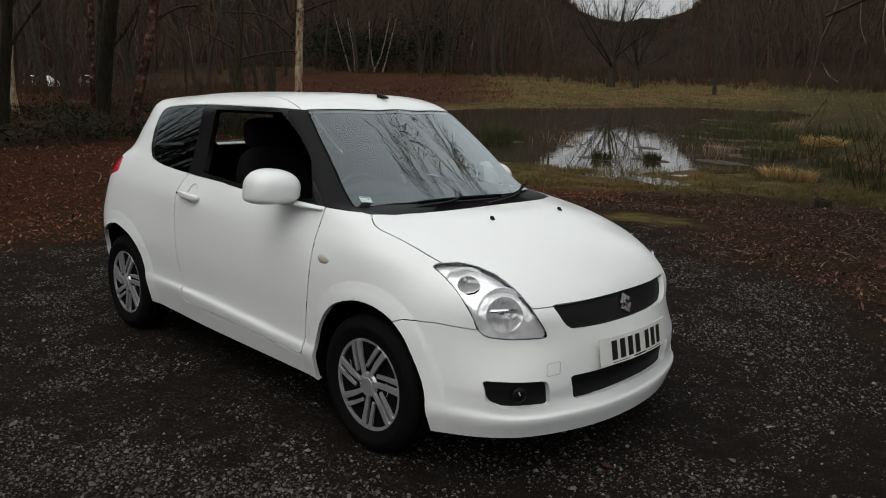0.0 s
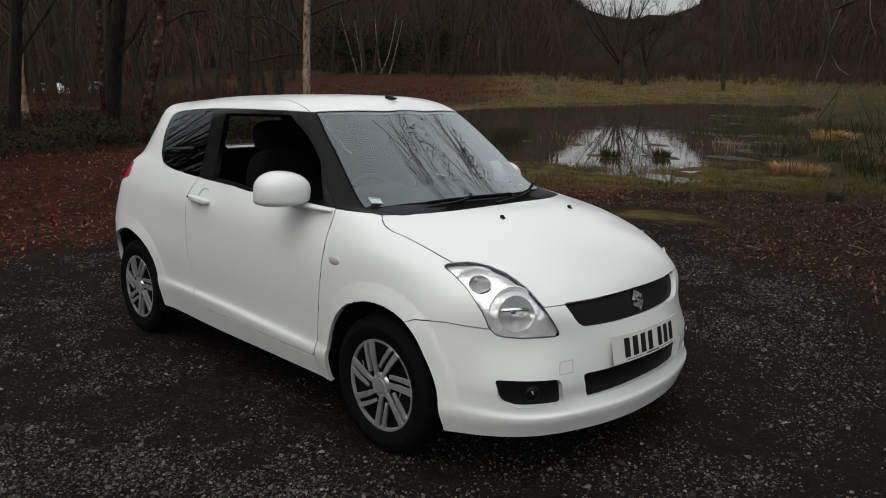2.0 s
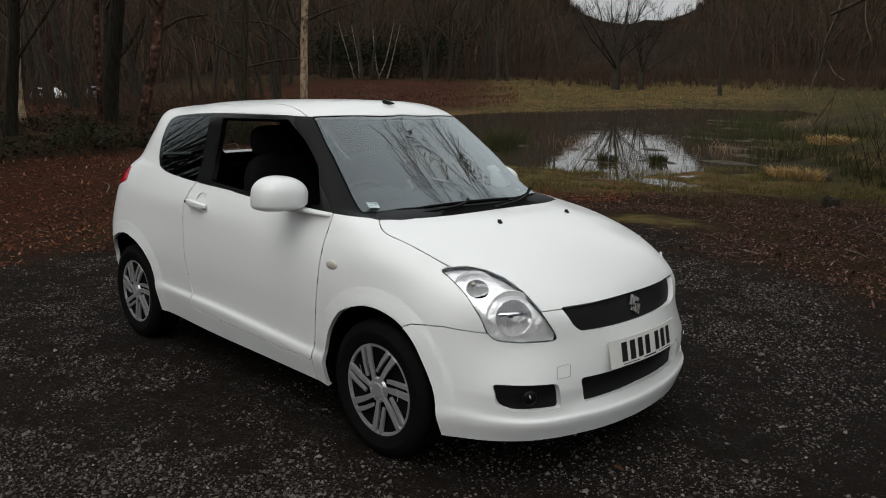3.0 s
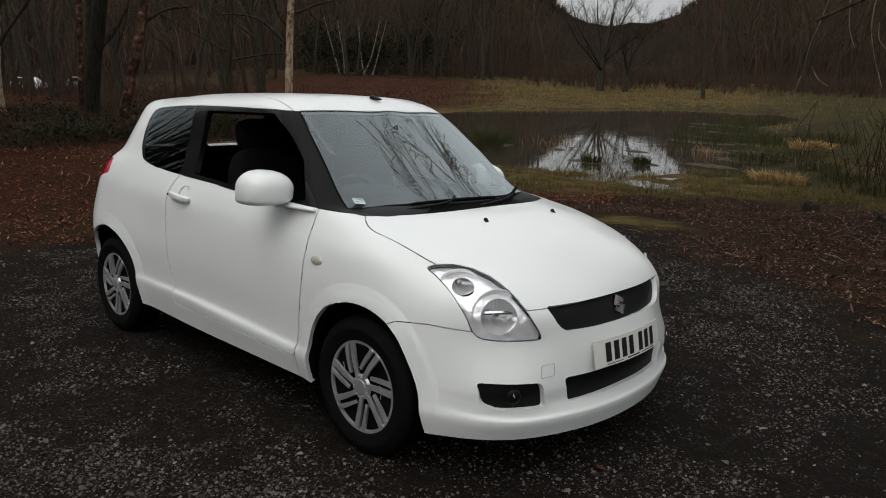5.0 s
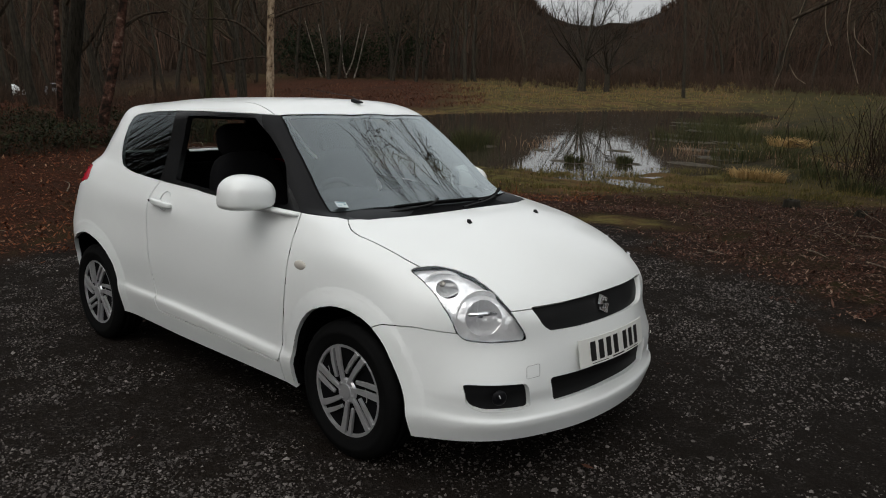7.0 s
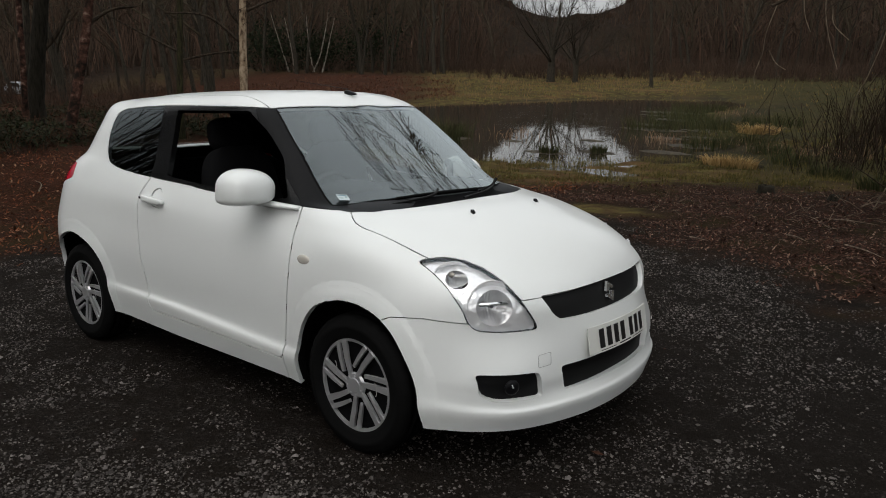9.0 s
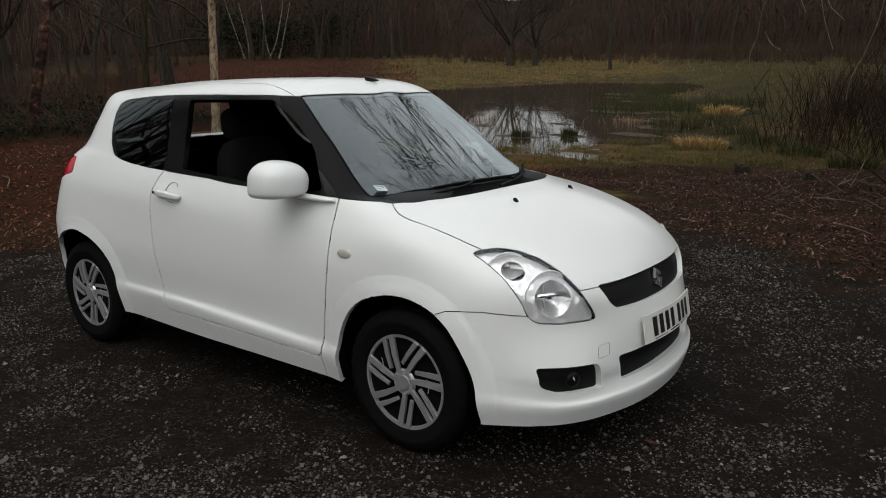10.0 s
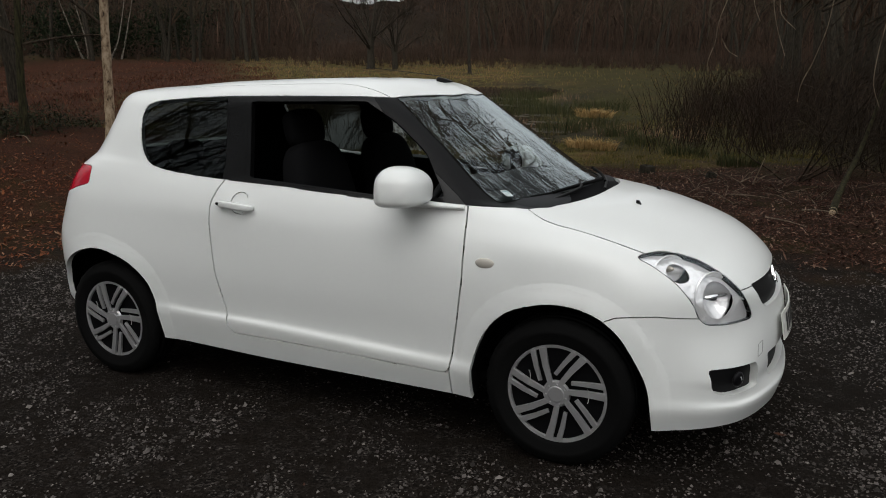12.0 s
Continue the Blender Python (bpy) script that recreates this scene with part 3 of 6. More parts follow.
def panel_mesh(shell, names, mat, gap=0.0030, depth=0.024, offset=0.0, mirror=False, both=False, flange=True, pane=False, open_rim=""):
    """A panel as a mesh: its faces, drawn back from the shut line by gap, with an edge turned inward by depth.
    offset: moved inward; mirror: for the left side; both: both halves in one mesh."""
    faces = [f for n in ([names] if isinstance(names, str) else names) for f in shell.panels[n]]
    index, co, no, polys = {}, [], [], []
    for f in faces:
        for v in f.verts:
            if v not in index:
                index[v] = len(co)
                n = shell.normal[v].copy()
                if abs(v.co.y) < 1e-5:
                    n.y = 0
                    n.normalize()
                co.append(v.co.copy())
                no.append(n)
        polys.append([index[v] for v in f.verts])
    if pane:
        # float glass: the normals follow one smooth law over the pane
        C = np.array(co)
        C = C - C.mean(0)
        if both:
            C[:, 1] = [c.y for c in co]
            terms = [C[:, 0] * 0 + 1, C[:, 2], C[:, 1] ** 2]
            odd = [C[:, 1], C[:, 1] * C[:, 2]]
        else:
            terms = odd = [C[:, 0] * 0 + 1, C[:, 0], C[:, 2]]
        N = np.array(no)
        for k, law in ((0, terms), (1, odd), (2, terms)):
            A = np.stack(law, 1)
            N[:, k] = A @ np.linalg.lstsq(A, N[:, k], rcond=None)[0] * (.68 if both and k == 1 else 1)
        no = [Vector(n).normalized() for n in N]
    count = {}
    for p in polys:
        for a, b in zip(p, p[1:] + p[:1]):
            count[(a, b)] = count.get((a, b), 0) + 1
    rim = [(a, b) for a, b in count if (b, a) not in count and not (abs(co[a].y) < 1e-5 and abs(co[b].y) < 1e-5)]
    push = {}
    for a, b in rim:
        t = co[b] - co[a]
        for k in (a, b):
            push[k] = push.get(k, Vector()) + no[k].cross(t)
    for k, d in push.items():
        if abs(co[k].y) < 1e-5:
            d.y = 0
        if d.length > 1e-6:
            push[k] = d.normalized()
            co[k] = co[k] + push[k] * gap
    if offset:
        co = [c - n * offset for c, n in zip(co, no)]
    if flange:
        bare = {index[v] for f in shell.panels.get(open_rim, []) for v in f.verts if v in index}
        rim = [(a, b) for a, b in rim if not (a in bare and b in bare)]
        base = {}
        for k in push:
            base[k] = len(co)
            co += [co[k].copy(), co[k] - no[k] * depth]
            no += [-push[k], -push[k]]
        for a, b in rim:
            polys.append([base[b], base[a], base[a] + 1, base[b] + 1])
    if mirror or both:
        flip_co = [Vector((c.x, -c.y, c.z)) for c in co]
        flip_no = [Vector((n.x, -n.y, n.z)) for n in no]
        flip_polys = [p[::-1] for p in polys]
        if both:
            k = len(co)
            co, no, polys = co + flip_co, no + flip_no, polys + [[i + k for i in p] for p in flip_polys]
        else:
            co, no, polys = flip_co, flip_no, flip_polys
    me = bpy.data.meshes.new("panel")
    me.from_pydata([tuple(c) for c in co], [], polys)
    me.materials.append(mat)
    me.polygons.foreach_set("use_smooth", [True] * len(me.polygons))
    me.update()
    me.normals_split_custom_set_from_vertices([tuple(n) for n in no])
    return me


def panel(name, me, parent, label=""):
    me.name = name
    ob = new(name, me)
    ob.parent = parent
    if label:
        tagged(ob, label)
    return ob


HEADLAMP = fillet([(-.452, .847), (-.396, .858), (-.30, .862), (-.20, .851), (-.09, .824), (.01, .778), (.09, .722), (.16, .652), (.203, .597),
                   (.10, .594), (-.03, .594), (-.15, .604), (-.192, .628), (-.229, .691), (-.304, .768), (-.390, .822)], .03)
GRILLE = fillet([(-.432, .716), (-.283, .716), (-.15, .718), (.02, .719), (.02, .618), (-.12, .618), (-.26, .617), (-.365, .620), (-.398, .645)],
                [.012, .02, .02, 0, 0, .02, .02, .02, .02])
LOWER_GRILLE = fillet([(-.392, .437), (-.248, .437), (.02, .442), (.02, .340), (-.18, .338), (-.366, .339)], [.02, .02, 0, 0, .02, .015])
FOG = fillet([(-.705, .443), (-.498, .434), (-.478, .335), (-.655, .336), (-.70, .362)], [.014, .02, .018, .03, .03])
ARCH_F = [Vector(q) for q in catmull([(-.352, .12), (-.354, .335), (-.330, .434), (-.277, .538), (-.192, .616), (-.077, .658), (.031, .664), (.138, .637), (.222, .581),
                 (.287, .490), (.343, .376), (.362, .231), (.365, .12)], 4, False)]
ARCH_R = [Vector(q) for q in catmull([(-2.74, .12), (-2.735, .44), (-2.70, .55), (-2.595, .632), (-2.45, .676), (-2.303, .662), (-2.177, .611), (-2.091, .531),
                 (-2.048, .419), (-2.035, .25), (-2.03, .12)], 4, False)]
REAR_EDGE = [(-.005 - .70 * y ** 3, -y) for y in (.62, .58, .53, .47, .41, .35, .28, .2, .1)] + [(-.005, .02)]
HOOD = fillet([(-.188, -.643), (-.15, -.672), (-.106, -.698), (-.047, -.711), (.102, -.699), (.226, -.689), (.40, -.66), (.62, -.56), (.66, -.44),
               (.70, -.30), (.76, -.15), (.76, .02)] + REAR_EDGE[::-1],
              [.01, .02, .02, .03, .03, .03, .03, .03, .03, .03, .03] + [0] * 11)
SCREEN = fillet([(-.733, .02)] + [(-.733 - .454 * y * y, -y) for y in (.08, .15, .21, .27, .32, .37, .42, .465)] + [(-.852, -.512), (-.70, -.556), (-.55, -.588), (-.42, -.616), (-.31, -.640),
                 (-.25, -.560), (-.17, -.42), (-.115, -.25), (-.095, -.1), (-.09, .02)], [0] * 9 + [.012, .03, .03, .03, .015, .03, .03, .03, .03, 0])
COWL = [(-.70, .02), (-.90, -.60), (-.285, -.665), (-.188, -.643)] + REAR_EDGE
DOOR_WINDOW = fillet([(-1.575, 1.41), (-1.505, 1.070), (-1.313, 1.058), (-1.012, 1.038), (-.843, 1.026), (-.60, 1.024), (-.520, 1.030),
                      (-.64, 1.20), (-.80, 1.325), (-.955, 1.412)], [.012, .012, .03, .03, .03, .02, .02, .03, .03, .012])
DLO = fillet([(-2.262, 1.39), (-2.205, 1.409), (-1.965, 1.425), (-1.716, 1.433), (-1.404, 1.434), (-.986, 1.431), (-.82, 1.425), (-.50, 1.20), (-.24, .995),
              (-.417, 1.004), (-.618, 1.005), (-.843, 1.007), (-1.012, 1.018), (-1.313, 1.039), (-1.641, 1.055), (-1.877, 1.070), (-2.023, 1.085),
              (-2.122, 1.108), (-2.183, 1.16), (-2.228, 1.241), (-2.268, 1.34)],
             [.02, .03, .03, .03, .03, .03, 0, 0, 0, .03, .03, .03, .03, .03, .03, .03, .03, .03, .03, .03, .02])
B_PILLAR = [(-1.745, 1.5), (-1.628, 1.0), (-1.527, 1.0), (-1.605, 1.5)]
A_PILLAR = [(-1.00, 1.5), (-.80, 1.30), (-.66, 1.18), (-.424, 1.004), (-.40, .98), (-.1, .98), (-.1, 1.5)]
DOOR = fillet([(-1.639, 1.056), (-1.667, 1.010), (-1.693, .951), (-1.693, .842), (-1.684, .762), (-1.667, .627), (-1.639, .519), (-1.616, .425),
               (-1.605, .365), (-1.580, .336), (-1.295, .333), (-.989, .329), (-.705, .320), (-.479, .316), (-.452, .330), (-.442, .391), (-.415, .565),
               (-.398, .709), (-.398, .842), (-.405, .926), (-.415, 1.02), (-.9, 1.10), (-1.6, 1.10)], .02, 3)
BUMPER = [(.15, .1), (.180, .622), (.22, .638), (.352, .645), (.495, .631), (.60, .62), (.60, .74), (1.0, .74), (1.0, .1)]
ROOF = fillet([(-.70, .02), (-.72, -.535), (-.87, -.530), (-.958, -.523), (-1.083, -.512), (-1.40, -.505), (-1.74, -.50), (-2.2, -.47), (-2.47, -.42), (-2.47, .02)],
              [0, 0, .02, .03, .03, .03, .03, .03, .03, 0])
TAIL_LAMP = fillet([(-2.520, 1.085), (-2.505, 1.000), (-2.60, .978), (-2.69, .945), (-2.80, .925), (-2.80, 1.085)], .02)
REAR_SCREEN = fillet([(.02, 1.40), (-.40, 1.395), (-.52, 1.19), (-.48, 1.16), (.02, 1.15)], [0, .04, .04, .04, 0])
WING = [(-.452, .1), (-.452, .330), (-.442, .391), (-.415, .565), (-.398, .709), (-.398, .842), (-.405, .926), (-.415, 1.02), (-.1, 1.02), (.75, .95), (.75, .1)]

shell = Shell()
shell.cut("screen_seal", "top", SCREEN, lambda c: c.z > .97)
shell.cut("windscreen", "top", [(x, min(y, .02)) for x, y in shrink(SCREEN, .007)], lambda c: c.z > .97, over=("screen_seal",))
shell.cut("headlamp_seal", "corner", HEADLAMP, lambda c: c.x > .2 and c.z < .9)
shell.cut("headlamp", "corner", shrink(HEADLAMP, .0018), lambda c: c.x > .2, over=("headlamp_seal",))
for cu, cz, ru, rz in ((-.055 + .010, .690, .108, .076), (-.265 + .020, .798, .068, .034)):
    shell.cut("bowl_hole", "corner", [(cu + ru * math.cos(i * math.pi / 14), cz + rz * math.sin(i * math.pi / 14)) for i in range(28)], lambda c: c.x > .2, over=("headlamp",))
shell.cut("grille", "front", GRILLE, lambda c: c.x > .5)
shell.cut("lower_grille", "front", LOWER_GRILLE, lambda c: c.x > .5)
shell.cut("fog", "front", FOG, lambda c: c.x > .4)
shell.cut("arch", "side", ARCH_F, lambda c: c.y < -.5)
shell.cut("arch", "side", ARCH_R, lambda c: c.y < -.5)
# scored lines let the lips round the wheel openings stand out crisply; they divide no panel
for arch, cx in ((ARCH_F, 0.0), (ARCH_R, -2.38)):
    for d in (.062, .080):
        grown = [Vector((q[0] + d * (q[0] - cx) / (Vector(q) - Vector((cx, .30))).length, q[1] + d * max(0, q[1] - .30) / (Vector(q) - Vector((cx, .30))).length)) for q in arch]
        shell.cut("", "side", grown, lambda c: c.y < -.5)
shell.cut("hood", "top", HOOD, lambda c: c.z > .66 and c.x > -.3)
shell.cut("bumper", "front", [(-.60, .2), (-.60, .711), (.02, .711), (.02, .2)], lambda c: c.x > .45, over=("hood",))
shell.cut("cowl", "top", COWL, lambda c: c.z > .98 and c.x > -.5 and c.y > -.68)
shell.cut("glazing", "side", DLO, lambda c: c.y < -.45)
shell.cut("a_pillar", "side", A_PILLAR, lambda c: c.y < -.45, over=("glazing", "cowl"))
shell.cut("b_pillar", "side", B_PILLAR, lambda c: c.y < -.45, over=("glazing",))
shell.cut("quarter_glass", "side", [(-2.5, 1.0), (-2.5, 1.6), (-1.66, 1.6), (-1.66, 1.0)], lambda c: c.y < -.45, over=("glazing",))
shell.cut("opening", "side", DOOR_WINDOW, lambda c: c.y < -.45, over=("glazing", "b_pillar", "a_pillar"))
shell.cut("door", "side", DOOR, lambda c: c.y < -.6)
shell.cut("handle_cup", "side", [(-1.525 + .047 * math.cos(i * math.pi / 12), .956 + .045 * math.sin(i * math.pi / 12)) for i in range(24)], lambda c: c.y < -.6, over=("door",))
shell.cut("bumper", "side", BUMPER, lambda c: c.x > .1)
shell.cut("wing", "side", WING, lambda c: c.x > -.5 and c.y < -.3)
shell.cut("roof", "top", ROOF, lambda c: c.z > 1.40)
shell.cut("tail_lamp", "side", TAIL_LAMP, lambda c: c.x < -2.4 and c.y < -.5)
shell.cut("rear_screen", "front", REAR_SCREEN, lambda c: c.x < -2.3)
shell.finish()

car = new("car")
car.matrix_world = LEVEL
tagged(car, "white three-door hatchback with driver's window open, parked on gravel", "car")
panel("body", panel_mesh(shell, "body", paint, both=True), car)
panel("roof", panel_mesh(shell, "roof", paint, gap=.0022, both=True), car)
panel("hood", panel_mesh(shell, "hood", paint, both=True), car)
panel("front_bumper", panel_mesh(shell, "bumper", paint, gap=.0012, depth=.03, both=True), car)
panel("windscreen", panel_mesh(shell, "windscreen", glass, gap=.001, depth=.004, offset=.001, both=True, pane=True), car, "clear glass reflecting bare branches")
panel("screen_seal", panel_mesh(shell, "screen_seal", rubber, gap=.0005, depth=.004, offset=.0015, both=True), car, "black rubber seal round the windscreen")
panel("cowl", panel_mesh(shell, "cowl", cowl_black, gap=.001, offset=.012, both=True), car, "black plastic scuttle below the glass")
panel("rear_window", panel_mesh(shell, "rear_screen", glass, gap=.001, depth=.004, both=True), car)
panel("grille", panel_mesh(shell, "grille", grille_mesh, gap=-.004, offset=.022, flange=False, both=True), car, "black mesh upper grille")
panel("lower_grille", panel_mesh(shell, "lower_grille", grille_mesh, gap=-.004, offset=.026, flange=False, both=True), car, "black mesh lower grille")
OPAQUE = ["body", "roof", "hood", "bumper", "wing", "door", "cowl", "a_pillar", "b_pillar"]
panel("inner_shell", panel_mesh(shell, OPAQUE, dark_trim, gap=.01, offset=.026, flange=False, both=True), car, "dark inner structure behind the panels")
doors, lamps = {}, {}
for left in (False, True):
    panel("wing", panel_mesh(shell, "wing", paint, mirror=left), car)
    door = doors[left] = panel("door", panel_mesh(shell, "door", paint, gap=.0042, mirror=left), car)
    panel("window_frame", panel_mesh(shell, "glazing", black_gloss, gap=.0005, depth=.03, offset=.002, mirror=left), door, "black door window frame")
    if left:
        panel("window_glass", panel_mesh(shell, "opening", side_glass, gap=-.002, depth=.004, offset=.012, mirror=True), door)
    panel("pillar_trim", panel_mesh(shell, "a_pillar", pillar_black, gap=.001, offset=.001, mirror=left), car, "satin black front pillar trim")
    panel("centre_pillar", panel_mesh(shell, "b_pillar", black_gloss, gap=.001, offset=.002, mirror=left), car, "gloss black centre pillar")
    panel("quarter_window", panel_mesh(shell, "quarter_glass", tinted, gap=.001, depth=.004, offset=.002, mirror=left, pane=True), car, "dark tinted rear quarter glass")
    panel("tail_lamp", panel_mesh(shell, "tail_lamp", red_lens, gap=.0015, mirror=left), car, "red tail lamp lens")
    panel("fog_recess", panel_mesh(shell, "fog", black_plastic, gap=-.004, offset=.03, flange=False, mirror=left), car, "black recess with fog lamp")
    lamp = lamps[left] = panel("headlamp", panel_mesh(shell, ["headlamp", "bowl_hole"], lens_clear, gap=0, depth=.02, offset=.001, mirror=left), car, "clear headlamp with chrome reflectors")
    panel("seal", panel_mesh(shell, "headlamp_seal", black_gloss, gap=.0005, depth=.004, offset=.002, mirror=left), lamp, "thin black rubber seal")
    panel("bucket", panel_mesh(shell, "headlamp", lamp_silver, gap=-.002, offset=.022, depth=-.020, mirror=left, open_rim="bowl_hole"), lamp, "bright silver lamp housing")


# ---------------------------------------------------------------- the car's fittings


def revolve(profile, steps, bm=None, closed=False, wobble=None):
    """A body turned about the wheel's axle: profile of (radius, outward), axle along -y."""
    bm = bm or bmesh.new()
    rings = []
    for k in range(steps):
        a = 2 * math.pi * k / steps
        ring = []
        for i, (r, w) in enumerate(profile):
            rr = r + (wobble(k, i) if wobble else 0)
            ring.append(bm.verts.new((rr * math.cos(a), -w, rr * math.sin(a))))
        rings.append(ring)
    n = len(profile)
    for k in range(steps):
        p, q = rings[k], rings[(k + 1) % steps]
        for i in range(n if closed else n - 1):
            j = (i + 1) % n
            bm.faces.new((p[i], p[j], q[j], q[i]))
    bmesh.ops.remove_doubles(bm, verts=bm.verts, dist=1e-5)
    bmesh.ops.recalc_face_normals(bm, faces=bm.faces)
    return bm


def slab(bm, outline, y0, y1, bevel=0.0):
    """A flat plate from an outline of (x, z), between two outward distances."""
    a = [bm.verts.new((x, -y0, z)) for x, z in outline]
    b = [bm.verts.new((x, -y1, z)) for x, z in outline]
    faces = [bm.faces.new(a), bm.faces.new(b[::-1])]
    for i in range(len(a)):
        faces.append(bm.faces.new((a[i - 1], b[i - 1], b[i], a[i])))
    if bevel:
        edges = [e for e in faces[1].edges]
        bmesh.ops.bevel(bm, geom=edges, offset=bevel, segments=2, affect='EDGES', clamp_overlap=True)
    return bm


def box_bm(size, bevel=0.0, segments=2, m=None):
    bm = bmesh.new()
    bmesh.ops.create_cube(bm, size=1)
    bmesh.ops.scale(bm, verts=bm.verts, vec=size)
    if bevel:
        bmesh.ops.bevel(bm, geom=bm.edges[:], offset=bevel, segments=segments, affect='EDGES')
    if m:
        bmesh.ops.transform(bm, matrix=m, verts=bm.verts)
    return bm


def tube(points, radius, sides=8, bm=None, caps=True):
    """A round bar along points; radius: one, or one a point."""
    bm = bm or bmesh.new()
    P = [Vector(p) for p in points]
    R = radius if isinstance(radius, (list, tuple)) else [radius] * len(P)
    rings, side = [], None
    for i, p in enumerate(P):
        d = (P[min(i + 1, len(P) - 1)] - P[max(i - 1, 0)]).normalized()
        if side is None:
            side = d.cross(Vector((0.3, 0.2, 1))).normalized()
        side = (side - d * side.dot(d)).normalized()
        up = d.cross(side)
        rings.append([bm.verts.new(p + (side * math.cos(2 * math.pi * k / sides) + up * math.sin(2 * math.pi * k / sides)) * R[i]) for k in range(sides)])
    for p, q in zip(rings, rings[1:]):
        for k in range(sides):
            bm.faces.new((p[k - 1], p[k], q[k], q[k - 1]))
    if caps:
        bm.faces.new(rings[0])
        bm.faces.new(rings[-1][::-1])
    return bm


def polar(r, deg):
    return (r * math.cos(radians(deg)), r * math.sin(radians(deg)))


def spoke(bm, r0, a0, r1, a1, width, bend=0.0):
    """One bar of the wheel cover, from one polar place to another."""
    p, q = Vector(polar(r0, a0)), Vector(polar(r1, a1))
    d = (q - p).normalized()
    n = Vector((-d.y, d.x))
    mid = (p + q) / 2 + n * bend
    out = [p - n * width * .42, mid - n * width * .5, q - n * width * .62 + d * .004, q + n * width * .62 + d * .004, mid + n * width * .5, p + n * width * .42]
    dish = [.0855 if v.length < .1 else .0855 for v in out]
    slab(bm, [tuple(v) for v in out], .074, dish[0], .0022)


def build_wheel(cx, left):
    tyre_profile = [(.190, -.07), (.205, -.088), (.245, -.0935), (.275, -.090), (.292, -.078), (.2995, -.062), (.3005, -.045), (.295, -.044), (.295, -.036),
                    (.3015, -.035), (.302, -.006), (.296, -.005), (.296, .005), (.302, .006), (.3015, .035), (.295, .036), (.295, .044), (.3005, .045),
                    (.2995, .062), (.292, .078), (.275, .090), (.262, .0925), (.260, .0945), (.245, .0945), (.243, .0935), (.215, .090), (.203, .085), (.190, .07)]

    def blocks(k, i):
        w = abs(tyre_profile[i][1])
        return -.005 if k % 4 == 0 and .058 < w < .080 and tyre_profile[i][0] > .285 else 0.0
    wheel = part("wheel", revolve([(.03, .02), (.10, .03), (.17, .035), (.190, .06), (.192, -.07), (.17, -.075), (.03, -.03)], 40), rim_black, car, "steel road wheel with silver cover")
    part("tyre", revolve(tyre_profile, 120, closed=False, wobble=blocks), rubber, wheel, "black rubber tyre with tread blocks")
    bm = revolve([(.186, .072), (.188, .0815), (.199, .083), (.2015, .079), (.202, .072)], 72)
    for k in range(7):
        th = 264.5 + k * 360 / 7
        for sizes in ((.046, th + 11, .190, th - 2, .0245, .003), (.080, th + 35, .190, th + 10.5, .0185, .002)):
            arm = bmesh.new()
            spoke(arm, *sizes)
            part("spoke", arm, cover_silver, wheel, smooth=False)
    revolve([(.0, .0885), (.028, .0885), (.032, .0875), (.033, .085), (.050, .0845), (.056, .074)], 40, bm)
    for k in range(7):
        u, w = polar(.041, 290 + k * 360 / 7)
        bmesh.ops.create_cone(bm, cap_ends=True, segments=8, radius1=.0042, radius2=.003, depth=.006, matrix=pose(u, -.0865, w, 90))
    part("wheel_cover", bm, cover_silver, wheel, "silver plastic cover with seven twin spokes", smooth=False)
    part("cover_backing", revolve([(.0, .066), (.12, .064), (.192, .070)], 48), rim_black, wheel, "black dish behind the spokes")
    for th in (8, 152):
        u, w = polar(.125, th)
        loop = [(u + .006 * math.cos(a), -.0845 - .007 * max(0, math.sin(a * .5)), w + .030 * math.sin(a) - .004) for a in [i * math.pi / 6 - math.pi / 2 for i in range(7)]]
        part("cable_tie", tube(loop, .0014, 6), tie_white, wheel, "pale plastic cable tie")
    m = pose(cx, -.735, .300)
    if left:
        m = pose(cx, .735, .300, 0, 0, 180)
    wheel.matrix_basis = m
    return wheel


def superellipsoid(ax, ay, az, e1, e2, nu=36, nv=20):
    def sp(v, e):
        return math.copysign(abs(v) ** e, v)
    bm = bmesh.new()
    rows = []
    for j in range(nv + 1):
        v = -math.pi / 2 + math.pi * j / nv
        rows.append([bm.verts.new((ax * sp(math.cos(v), e1) * sp(math.cos(u), e2), ay * sp(math.cos(v), e1) * sp(math.sin(u), e2), az * sp(math.sin(v), e1)))
                     for u in [2 * math.pi * i / nu for i in range(nu)]])
    for a, b in zip(rows, rows[1:]):
        for i in range(nu):
            bm.faces.new((a[i - 1], a[i], b[i], b[i - 1]))
    bmesh.ops.remove_doubles(bm, verts=bm.verts, dist=1e-4)
    bmesh.ops.recalc_face_normals(bm, faces=bm.faces)
    return bm


def flip_left(bm):
    bmesh.ops.transform(bm, matrix=Matrix.Diagonal((1, -1, 1, 1)), verts=bm.verts)
    bmesh.ops.reverse_faces(bm, faces=bm.faces)
    return bm


def tucked(bm, m):
    bmesh.ops.transform(bm, matrix=m, verts=bm.verts)
    return flip_left(bm)


